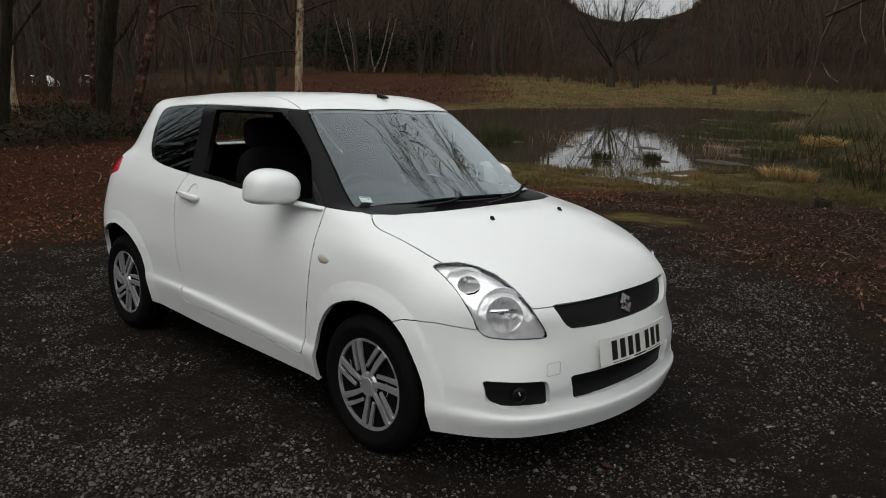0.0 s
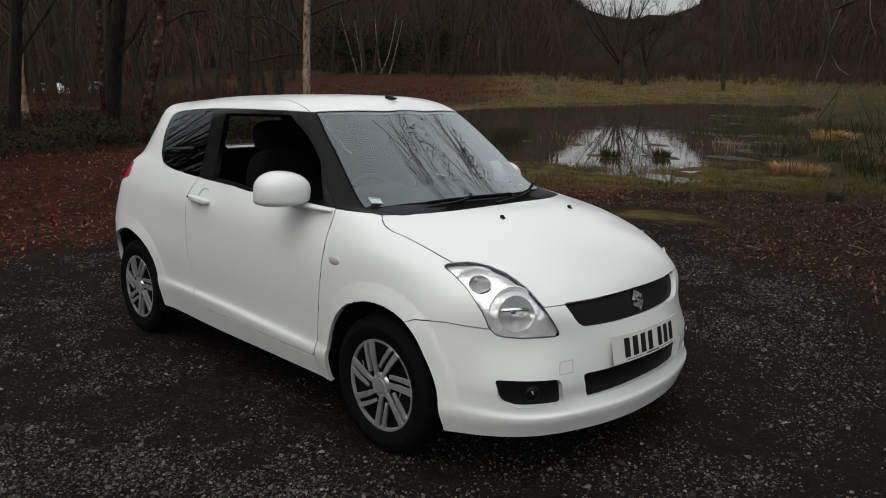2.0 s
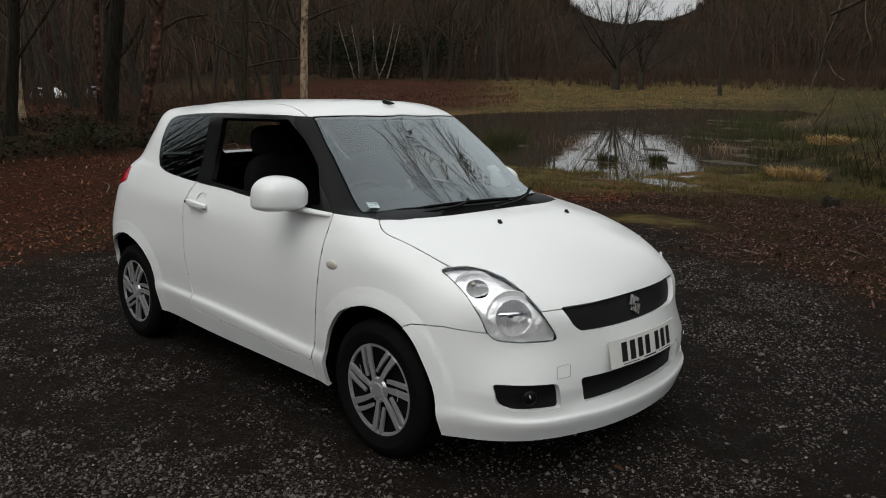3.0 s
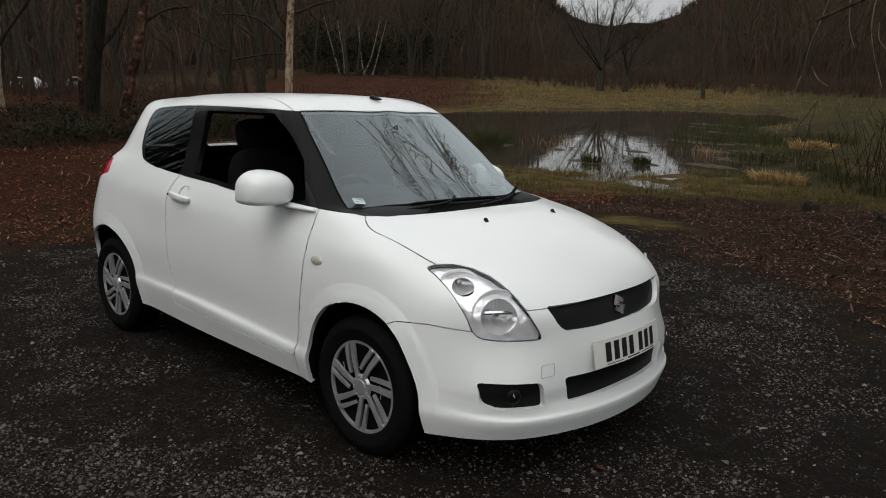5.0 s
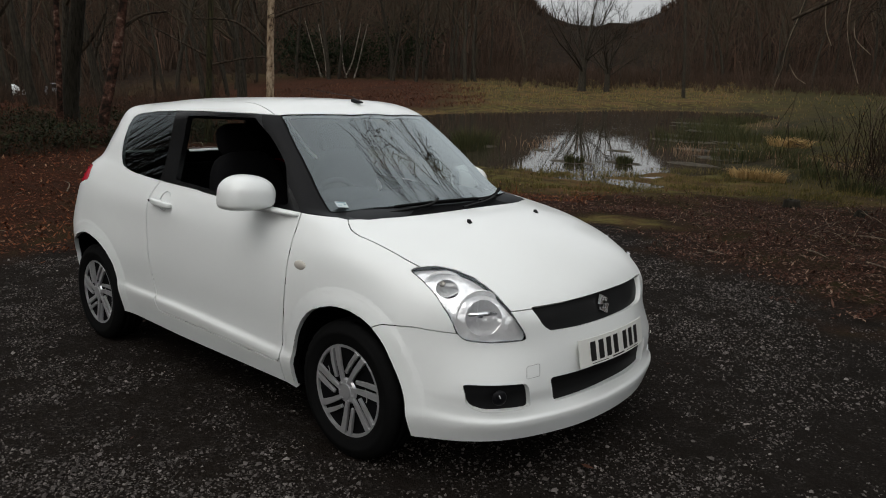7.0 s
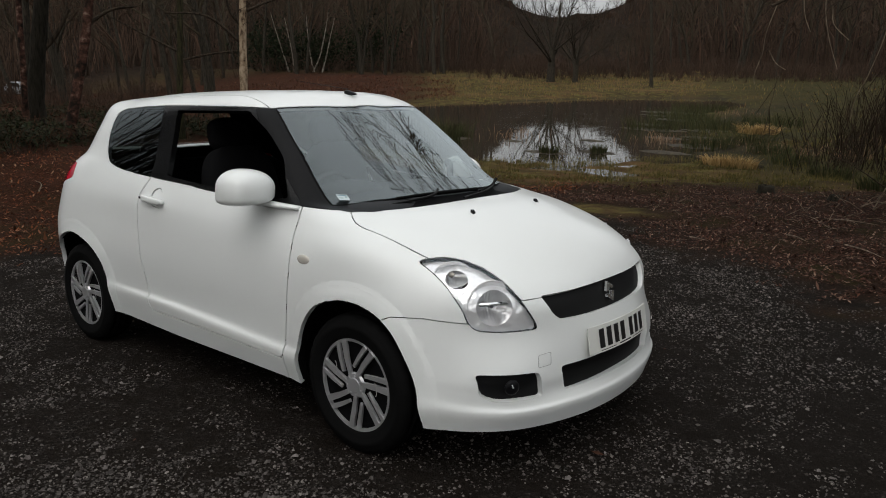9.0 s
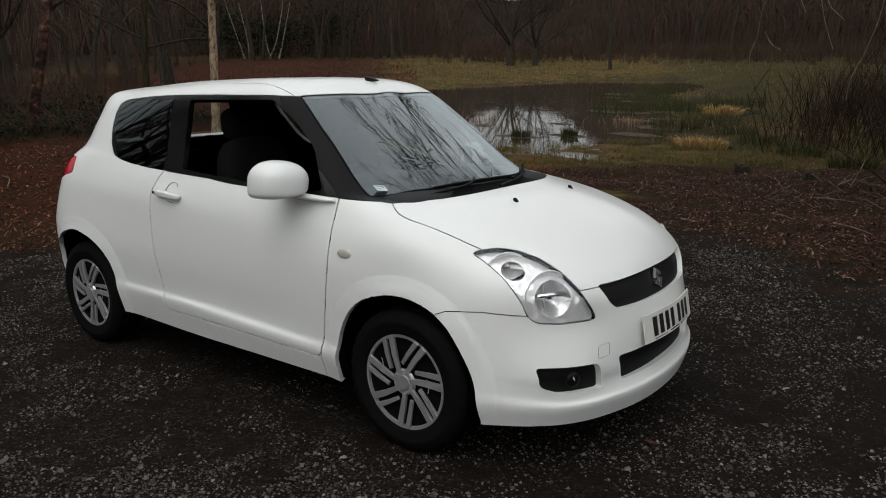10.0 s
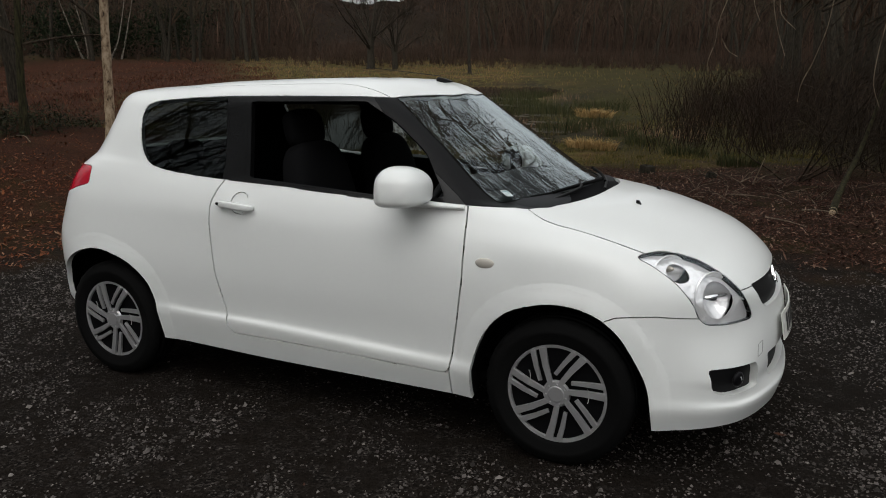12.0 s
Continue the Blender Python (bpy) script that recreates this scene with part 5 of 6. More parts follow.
def build_grass():
    rng = np.random.default_rng(21)
    # rough grass between the leaves and the water, and on the far meadow
    n = 60000
    x, y = rng.uniform(-16, 7, n), rng.uniform(6.5, 24, n)
    d = -0.607 * x + 0.707 * y
    pond = line_distance(x, y, POND, True)
    patch = fractal(x, y, 1.1, 2.5)
    keep = (d > 8.6 + .8 * rng.random(n)) & (pond < -.15) & (rng.random(n) < .35 + .9 * patch)
    x, y = x[keep][:24000], y[keep][:24000]
    z = ground_height(x, y, False)
    h = rng.uniform(.06, .20, len(x)) * (1 + .5 * np.clip(fractal(x, y, 2.0, 9.3), -.6, 1.5))
    stuff("rough_grass", *blades(x, y, z - .02, h, rng.uniform(.008, .018, len(x)), rng.uniform(.1, .9, len(x)), rng), grass_mat, "rough olive and straw coloured grass", "grass")
    n = 60000
    ang, r = rng.uniform(radians(66), radians(150), n), rng.uniform(20, 92, n)
    x, y = r * np.cos(ang), r * np.sin(ang)
    pond = line_distance(x, y, POND, True)
    bearing, reach = np.degrees(np.arctan2(y + 2.8, x - 2.3)), np.hypot(x - 2.3, y + 2.8)
    heath = ((bearing > 131) & (reach > 40 + 6 * fractal(x, y, 5.0, 4.0, 2))) | ((bearing > 140) & (x < -8))
    keep = (pond < -.2) & ((y > 18) | (x < -14)) & ~heath & ((bearing > 111) | (rng.random(n) < .2)) & (rng.random(n) < .5 + .8 * fractal(x, y, 4.0, 1.5, 2))
    x, y = x[keep][:40000], y[keep][:40000]
    z = ground_height(x, y, False)
    near = np.clip(np.hypot(x, y) / 45, .45, 1.3)
    stuff("meadow_grass", *blades(x, y, z - .03, near * rng.uniform(.06, .24, len(x)), near * rng.uniform(.02, .055, len(x)), rng.uniform(.1, .7, len(x)), rng), meadow_mat, "tall olive grass on the far bank", "grass")
    n = 60000
    x, y = rng.uniform(-12, 1.5, n), rng.uniform(6.8, 14.5, n)
    d = -0.607 * x + 0.707 * y
    keep = (d > 8.4 + .8 * fractal(x, y, .8, 3.7)) & (line_distance(x, y, POND, True) < -.2) & (rng.random(n) < np.clip(.2 + 2.2 * fractal(x, y, .7, 8.8, 3), .0, 1))
    x, y = x[keep][:17000], y[keep][:17000]
    stuff("bank_grass", *blades(x, y, ground_height(x, y, False) - .01, rng.uniform(.04, .13, len(x)), rng.uniform(.006, .014, len(x)), rng.uniform(.2, 1.0, len(x)), rng), grass_mat, "short mossy yellow green grass on the bank", "grass")
    n = 60000
    reach, ang = rng.uniform(17, 74, n), rng.uniform(radians(129), radians(174), n)
    x, y = 2.3 + reach * np.cos(ang), -2.8 + reach * np.sin(ang)
    keep = (line_distance(x, y, POND, True) < -1) & ((ang > radians(139)) | (reach > 42)) & (rng.random(n) < .45 + 1.1 * fractal(x, y, 2.2, 3.3, 2))
    keep &= (x < -16.5) | ((y > 6.5) & (x < -11.5))
    x, y = x[keep], y[keep]
    far = np.clip(np.hypot(x - 2.3, y + 2.8) / 30, .6, 1.8)
    stuff("bracken", *blades(x, y, ground_height(x, y, False) - .03, rng.uniform(.07, .28, len(x)), far * rng.uniform(.02, .05, len(x)), rng.uniform(.6, 1.2, len(x)), rng), bracken_mat, "dead rusty bracken on the heath", "bracken")
    n = 100000
    x, y = rng.uniform(-20, -10.0, n), rng.uniform(-4, 8.0, n)
    mound = fractal(x, y, 1.4, 7.3, 3)
    keep = (rng.random(n) < np.clip(.42 + 1.3 * mound, .0, 1)) & (rng.random(n) < smooth01(-10.0, -12.0, x))
    x, y, mound = x[keep][:52000], y[keep][:52000], mound[keep][:52000]
    scatter_leaves("brambles", x, y, rng.uniform(.022, .05, len(x)), bramble_mat, "low dark green bramble leaves under the trees", rng.random(len(x)) * np.clip(.10 + .55 * mound, .03, .55))
    bx, by = x[::24], y[::24]
    stuff("bramble_stems", *blades(bx, by, ground_height(bx, by, False) - .03, rng.uniform(.15, .6, len(bx)), rng.uniform(.008, .016, len(bx)), rng.uniform(.6, 1.3, len(bx)), rng), bracken_mat, "thin arching bramble stems", "brambles")


def build_clumps():
    rng = np.random.default_rng(31)
    rushes = [(-8.99, 21.6, .75, .55), (-9.5, 26.5, .8, .5), (-6.94, 22.5, .8, .6), (-5.29, 17.33, .55, .5), (-12.25, 14.8, .6, .65), (-7.0, 14.3, .17, .28), (-7.9, 13.4, .18, .26),
              (-10.6, 27.8, 1.0, .5), (-4.7, 18.6, .6, .45), (-3.6, 16.8, .4, .35), (-2.6, 15.2, .4, .32), (-11.5, 13.6, .4, .7), (-1.4, 13.4, .35, .3),
              (-8.2, 24.4, .7, .4), (-11.5, 33, 1.2, .5), (-0.2, 11.6, .3, .28), (-6.2, 26.0, .9, .5)]
    for x, y, r, h in rushes:
        n = int(420 * max(.5, r))
        a, q = rng.uniform(0, 2 * math.pi, n), r * np.sqrt(rng.random(n))
        px, py = x + q * np.cos(a) * 1.3, y + q * np.sin(a)
        V, F = blades(px, py, np.full(n, -.62 if line_distance(x, y, POND, True) > -.3 else float(ground_height(x, y, False))) , h * rng.uniform(.5, 1.1, n), rng.uniform(.012, .026, n), rng.uniform(.05, .7, n), rng, a)
        ob = stuff("rush_clump", V, F, rush_mat, "dark green rush clump in the wet ground", "rushes")
        ob["group"] = "rush clumps round the pond"
    for x, y, r, h in [(-3.70, 13.9, .30, .34), (-3.35, 14.0, .24, .30), (-5.75, 22.2, .34, .46), (-5.35, 22.3, .28, .4)]:
        n = int(900 * r)
        a, q = rng.uniform(0, 2 * math.pi, n), r * np.sqrt(rng.random(n))
        px, py = x + q * np.cos(a) * 1.35, y + q * np.sin(a) * .8
        V, F = blades(px, py, ground_height(px, py, False) - .05, h * rng.uniform(.5, 1.1, n), rng.uniform(.014, .03, n), rng.uniform(.3, .95, n), rng, a)
        ob = stuff("straw_tuft", V, F, straw_mat, "pale straw coloured dead grass tuft", "grass tuft")
        ob["group"] = "straw tufts by the pond"
    # thin dead stems standing in the shallows
    n = 900
    x, y = rng.uniform(-20, -2.5, n), rng.uniform(12.5, 30, n)
    pond = line_distance(x, y, POND, True)
    keep = (pond > -1.2) & (pond < 2.2 + 2.5 * (x > -9)) & (fractal(x, y, 1.0, 12.0) > .12)
    x, y = x[keep], y[keep]
    V, F = blades(x, y, np.full(len(x), -.64), rng.uniform(.15, .45, len(x)), rng.uniform(.012, .02, len(x)), rng.uniform(.05, .5, len(x)), rng)
    stuff("dead_stems", V, F, straw_dark, "thin dead reed stems in shallow water", "reeds")


def build_reeds():
    """Thin stands of dead reeds at the shallow end."""
    rng = np.random.default_rng(91)
    for x0, y0, x1, y1, wide, n in ((-7.6, 18.6, -4.2, 18.2, .5, 420), (-3.9, 18.0, -1.6, 16.6, .6, 380), (-9.9, 30.5, -7.8, 29.5, .5, 160), (-3.2, 21.5, -1.4, 20.5, .5, 140), (-11.8, 17.6, -10.2, 15.4, .5, 120)):
        k = rng.random(n)
        clump = rng.normal(0, wide, n)
        x, y = x0 + (x1 - x0) * k + .5 * clump, y0 + (y1 - y0) * k + clump
        keep = fractal(x, y, .5, 4.4, 2) > -.05
        x, y = x[keep], y[keep]
        z = np.maximum(ground_height(x, y, False), WATER) - .04
        V, F = blades(x, y, z, rng.uniform(.12, .42, len(x)), rng.uniform(.012, .022, len(x)), rng.uniform(.1, 1.0, len(x)), rng)
        ob = stuff("reed_stand", V, F, reed_mat, "pale brown dead reeds standing in mud", "reeds")
        ob["group"] = "reed stands in the marsh"


def build_mud_banks():
    """Low muddy islets in the shallow end of the pond."""
    rng = np.random.default_rng(8)
    spots = [(-6.9, 22.6, 1.5, .8), (-8.9, 21.7, 1.4, .7), (-9.5, 26.6, 1.9, .9), (-5.6, 17.6, 1.1, .8), (-7.3, 19.2, .9, .35), (-6.1, 20.0, 1.3, .5), (-10.6, 28.5, 2.2, .9), (-7.1, 14.4, .7, .35),
             (-8.0, 13.5, .8, .4), (-12.2, 14.7, .9, .6), (-7.8, 25.0, 1.5, .6), (-9.9, 23.5, 1.0, .3), (-12.0, 30.5, 2.0, .8), (-5.8, 15.6, .8, .4), (-8.6, 16.9, .5, .2), (-10.2, 15.2, .4, .2)]
    for x, y, a, b in spots:
        bm = bmesh.new()
        rows = []
        for i in range(7):
            k = i / 6
            rows.append([bm.verts.new((x + a * k * math.cos(t) * (1 + .35 * noise.noise(Vector((x + 2 * math.cos(t), y + 2 * math.sin(t), 0)))), y + b * k * math.sin(t) * (1 + .35 * noise.noise(Vector((x + 2 * math.cos(t), y + 2 * math.sin(t), 4)))),
                                       WATER + .055 * (1 - k * k) - .02 + .015 * noise.noise(Vector((x + 3 * k * math.cos(t), y + 3 * k * math.sin(t), 1))))) for t in [2 * math.pi * j / 24 for j in range(24)]])
        for p, q in zip(rows, rows[1:]):
            for j in range(24):
                bm.faces.new((p[j - 1], p[j], q[j], q[j - 1]))
        bmesh.ops.remove_doubles(bm, verts=bm.verts, dist=1e-4)
        bmesh.ops.recalc_face_normals(bm, faces=bm.faces)
        ob = part("mud_bank", bm, mud_mat)
        tagged(ob, "low muddy islet with moss in shallow water", "mud bank", "mud banks in the pond")


# ---------------------------------------------------------------- trees


class Wood:
    """Gathers tapered limbs into vertex and face lists."""

    def __init__(self):
        self.v, self.f = [], []

    def limb(self, pts, radii, sides):
        start = len(self.v)
        side = None
        for i, p in enumerate(pts):
            d = (pts[min(i + 1, len(pts) - 1)] - pts[max(i - 1, 0)]).normalized()
            side = d.orthogonal().normalized() if side is None else (side - d * side.dot(d)).normalized()
            up = d.cross(side)
            for k in range(sides):
                a = 2 * math.pi * k / sides
                self.v.append(tuple(p + (side * math.cos(a) + up * math.sin(a)) * radii[i]))
        for i in range(len(pts) - 1):
            for k in range(sides):
                a, b = start + i * sides + k, start + i * sides + (k + 1) % sides
                self.f.append((a, b, b + sides, a + sides))

    def mesh(self, name, mat):
        return mesh_of(name, self.v, self.f, mat)


def grow(wood, rng, p, d, length, r, level, plan, least=.0035):
    """A limb with its branches; plan: a row for each level of (bits, children, spread, droop, sides)."""
    bits, kids, spread, droop, sides = plan[level]
    pts, radii = [p.copy()], [r]
    step = length / bits
    for i in range(bits):
        d = (d + Vector((rng.uniform(-1, 1), rng.uniform(-1, 1), rng.uniform(-1, 1))) * .16 + Vector((0, 0, -droop))).normalized()
        p = p + d * step
        pts.append(p.copy())
        radii.append(max(r * (1 - (i + 1) / bits * .80), least))
    wood[min(level, 1)].limb(pts, radii, sides)
    if level + 1 < len(plan):
        for k in range(kids):
            t = rng.uniform(.30 if level == 0 else .15, 1.0)
            i = min(int(t * bits), bits - 1)
            q = pts[i].lerp(pts[i + 1], t * bits - i)
            axis = (pts[i + 1] - pts[i]).normalized()
            side = axis.orthogonal().normalized()
            side.rotate(Matrix.Rotation(rng.uniform(0, 2 * math.pi), 3, axis))
            way = (axis + side * rng.uniform(.6, 1.3) * spread).normalized()
            grow(wood, rng, q, way, length * rng.uniform(.32, .62) * (1.15 - .5 * t), radii[i] * rng.uniform(.35, .6), level + 1, plan, least)


def tree(name, seed, height, radius, plan, bark_mat, twig_mat, lean=(0, 0), label="", category="tree", group=""):
    rng = random.Random(seed)
    wood = (Wood(), Wood())
    grow(wood, rng, Vector((0, 0, -.15)), Vector((lean[0], lean[1], 1)).normalized(), height, radius, 0, plan)
    root = new(name)
    for w, part_name, mat in ((wood[0], "trunk", bark_mat), (wood[1], "crown", twig_mat)):
        if w.v:
            ob = new(part_name, w.mesh(part_name, mat))
            ob.parent = root
    tagged(root, label, category, group)
    return root


FAR_PLAN = [(7, 13, .9, -.02, 6), (5, 5, .9, -.05, 4), (3, 2, .9, -.03, 3), (2, 0, 1, 0, 3)]
NEAR_PLAN = [(12, 14, .9, -.015, 10), (7, 6, .9, -.03, 6), (5, 5, .9, .02, 4), (3, 3, .9, .05, 3), (3, 0, 1, .06, 3)]


# pale twigs that hang from the overhanging tree, each from its top to its tip
HANGING = [[(.10, 4.2, 2.55), (.02, 4.15, 2.14), (-.05, 4.15, 1.89), (-.06, 4.15, 1.72)], [(-.01, 4.15, 1.75), (.06, 4.16, 1.64), (.14, 4.16, 1.59)], [(-.06, 4.15, 1.72), (-.11, 4.14, 1.54), (-.10, 4.14, 1.46)],
           [(.42, 4.3, 2.6), (.39, 4.18, 2.13), (.44, 4.18, 1.87), (.54, 4.18, 1.60)], [(1.0, 4.3, 2.6), (.88, 4.18, 2.12), (.85, 4.18, 1.84), (.77, 4.18, 1.54)], [(.77, 4.18, 1.54), (.70, 4.18, 1.35), (.69, 4.18, 1.20)],
           [(.2, 4.2, 2.3), (.24, 4.17, 2.04), (.30, 4.17, 1.90)], [(.44, 4.2, 2.1), (.47, 4.18, 1.96), (.60, 4.18, 1.83)], [(1.3, 4.2, 1.9), (1.27, 4.16, 1.66), (1.27, 4.16, 1.37), (1.34, 4.16, 1.18)]]


def build_trees():
    rng = random.Random(77)

    def stand(x, y):
        return float(ground_height(x, y, False))
    # single trees that stand near
    def bent_tree(name, seed, pts, radius, bark_m, twig_m, label, limbs=(), height=9.0):
        """A trunk through given points that goes on upward, with given low limbs and a bare crown."""
        r3 = random.Random(seed)
        wood = (Wood(), Wood())
        base = Vector(pts[0])
        base.z = stand(base.x, base.y) - .12
        chain = [Vector((0, 0, 0))] + [Vector(q) - base for q in pts[1:]]
        while chain[-1].z < height:
            step = (chain[-1] - chain[-2]).normalized() * .9
            chain.append(chain[-1] + step + Vector((r3.uniform(-.06, .06), r3.uniform(-.06, .06), .12)))
        line = [Vector(q) for q in catmull([tuple(c) for c in chain], 4, False)]
        n = len(line)
        thick = [radius * (1.35 if i == 0 else 1.15 if i == 1 else 1) * (1 - .75 * i / n) * (1 + .06 * math.sin(i * 2.3)) for i in range(n)]
        wood[0].limb(line, thick, 12)
        for limb in limbs:
            row = [Vector(q) for q in catmull([tuple(Vector(q) - base) for q in limb], 5, False)]
            wood[1].limb(row, [radius * .38 * (1 - .65 * i / len(row)) for i in range(len(row))], 7)
            for i in range(4, len(row) - 1, 3):
                side = Vector((r3.uniform(-1, 1), r3.uniform(-1, 1), r3.uniform(-.3, .8))).normalized()
                grow((wood[1], wood[1]), r3, row[i].copy(), side, r3.uniform(.4, .9), radius * .10, 0, [(5, 4, .8, .0, 4), (4, 0, .9, .02, 3)])
        for i in range(n // 3, n - 1):
            side = Vector((r3.uniform(-1, 1), r3.uniform(-1, 1), r3.uniform(.1, 1.0))).normalized()
            grow((wood[1], wood[1]), r3, line[i].copy(), side, r3.uniform(1.2, 2.8), thick[i] * .42, 0, [(6, 6, .9, -.02, 5), (5, 4, .9, .0, 3), (3, 0, 1, .03, 3)])
        root = new(name)
        for w, part_name, mat in ((wood[0], "trunk", bark_m), (wood[1], "crown", twig_m)):
            new(part_name, w.mesh(part_name, mat)).parent = root
        tagged(root, label, "tree")
        root.matrix_world = Matrix.Translation(base)

    bent_tree("birch_tree", 3, [(-9.36, 5.36, 0), (-9.33, 5.40, .9), (-9.294, 5.419, 1.97), (-9.24, 5.46, 3.2)], .078, birch_mat, twig_dark, "slender silver birch with pale peeling bark",
              [[(-9.30, 5.41, 2.2), (-9.40, 5.27, 2.42), (-9.44, 5.20, 2.75), (-9.42, 5.1, 3.2)], [(-9.31, 5.41, 1.9), (-9.7, 5.0, 2.35), (-10.2, 4.5, 2.4)], [(-9.30, 5.42, 2.4), (-9.1, 5.8, 2.6), (-8.8, 6.2, 2.75)]])
    bent_tree("birch_tree", 8, [(-12.20, 3.50, 0), (-12.16, 3.66, .72), (-12.18, 3.88, 1.45), (-12.16, 4.02, 2.02), (-12.10, 4.14, 2.7), (-12.07, 4.22, 3.3)], .105, red_birch, twig_dark, "curved birch with reddish flaking bark",
              [[(-12.15, 4.05, 2.2), (-12.1, 4.5, 2.5), (-12.0, 5.0, 2.6)]])
    bent_tree("bare_tree", 5, [(-16.35, 4.65, 0), (-16.30, 4.79, 1.29), (-16.2, 5.03, 2.84), (-16.16, 5.13, 3.6)], .19, dark_bark, twig_dark, "dark bare tree trunk in the wood",
              [[(-16.25, 4.85, 1.7), (-16.1, 5.2, 2.1), (-15.9, 5.5, 2.7)]])
    bent_tree("bare_tree", 6, [(-15.97, 4.28, 0), (-15.93, 4.37, 1.55), (-15.9, 4.42, 2.78)], .07, red_birch, twig_dark, "thin reddish bare tree with flaking bark")
    bent_tree("birch_tree", 9, [(-18.36, 3.36, 0), (-18.38, 3.36, 1.22), (-18.36, 3.43, 2.0), (-18.34, 3.5, 2.8)], .075, birch_mat, twig_dark, "thin mottled birch among the trees")
    bent_tree("bare_tree", 12, [(-14.34, 1.88, 0), (-14.28, 2.05, 1.3), (-14.24, 2.14, 1.94), (-14.21, 2.22, 2.6), (-14.18, 2.3, 3.2)], .115, dark_bark, twig_dark, "dark forked bare tree",
              [[(-14.25, 2.1, 1.6), (-14.0, 2.36, 2.1), (-13.87, 2.69, 2.59), (-13.8, 2.9, 2.95), (-13.6, 3.3, 3.5)]])
    bent_tree("bare_tree", 14, [(-11.42, 5.36, 0), (-11.40, 5.42, 1.2), (-11.36, 5.50, 2.4)], .068, mossy_bark, twig_dark, "slim dark bare tree",
              [[(-11.38, 5.45, 1.75), (-11.9, 5.0, 2.1), (-12.5, 4.5, 2.5)], [(-11.38, 5.45, 1.6), (-10.9, 6.0, 1.75), (-10.5, 6.5, 1.8)]])
    for k, stem in enumerate(([(-60.85, 48.09, -0.55), (-61.14, 47.72, 1.85), (-61.56, 47.19, 4.20)], [(-60.55, 48.45, -0.55), (-60.62, 48.37, 2.16), (-60.91, 48.01, 4.68)], [(-59.23, 50.04, -0.55), (-59.42, 49.81, 1.64), (-59.58, 49.62, 4.18)],
                              [(-59.39, 49.86, -0.55), (-58.89, 50.43, 1.65), (-58.43, 50.95, 4.34)], [(-58.72, 50.62, -0.55), (-58.38, 50.99, 1.96), (-58.09, 51.33, 3.79)])):
        bent_tree("birch_tree", 15 + k, stem, .085, pale_birch, twig_brown, "white leaning birch stem across the meadow", height=5.4)
    bent_tree("bare_tree", 27, [(-22.85, 51.8, 0), (-23.0, 51.7, 2.8), (-23.3, 51.6, 6.5)], .12, bark, twig_brown, "tall grey bare trunk at the edge of the wood", height=15)
    for k, (x, y) in enumerate([(-4.2, -10.5), (-.8, -12), (2.4, -10.2), (6.0, -9.0), (-8.0, -9.2), (9.0, -4.5), (-8.6, -5.4), (-10.4, -7.6), (-11.8, -5.0), (-7.2, -6.8), (-13.2, -7.0)]):
        t = tree("bare_tree", 60 + k, 13 + k % 3, .17, NEAR_PLAN[:3] + [(3, 0, .9, .05, 3)], bark, twig_brown, (0, .04), "tall bare tree at the edge of the car park")
        t.matrix_world = pose(x, y, stand(x, y))
    # the spreading trees against the gap of sky
    for seed, x, y, size in ((23, -32.7, 53.3, 1.0), (24, -30.9, 54.3, .72)):
        r4 = random.Random(seed)
        wood = (Wood(), Wood())
        wood[0].limb([Vector((0, 0, -.3)), Vector((.05, 0, .6)), Vector((0, .08, 1.6)), Vector((.06, .1, 2.6 * size))], [.42 * size, .34 * size, .30 * size, .26 * size], 10)
        for k in range(13):
            turn, tilt = k * 2.4 + r4.uniform(-.3, .3), radians(r4.uniform(12, 62))
            way = Vector((math.sin(tilt) * math.cos(turn), math.sin(tilt) * math.sin(turn), math.cos(tilt)))
            grow((wood[1], wood[1]), r4, Vector((.04, .08, r4.uniform(1.5, 2.6) * size)), way, r4.uniform(5.2, 7.2) * size, 0.085 * size, 0,
                 [(7, 6, .62, -.035, 5), (4, 5, .7, -.03, 3), (3, 2, .8, -.01, 3), (2, 0, 1, 0, 3)], .007)
        root = new("bare_tree")
        for w, part_name, mat in ((wood[0], "trunk", bark), (wood[1], "crown", bark)):
            new(part_name, w.mesh(part_name, mat)).parent = root
        tagged(root, "large spreading bare tree against the sky", "tree")
        root.matrix_world = pose(x, y, stand(x, y))
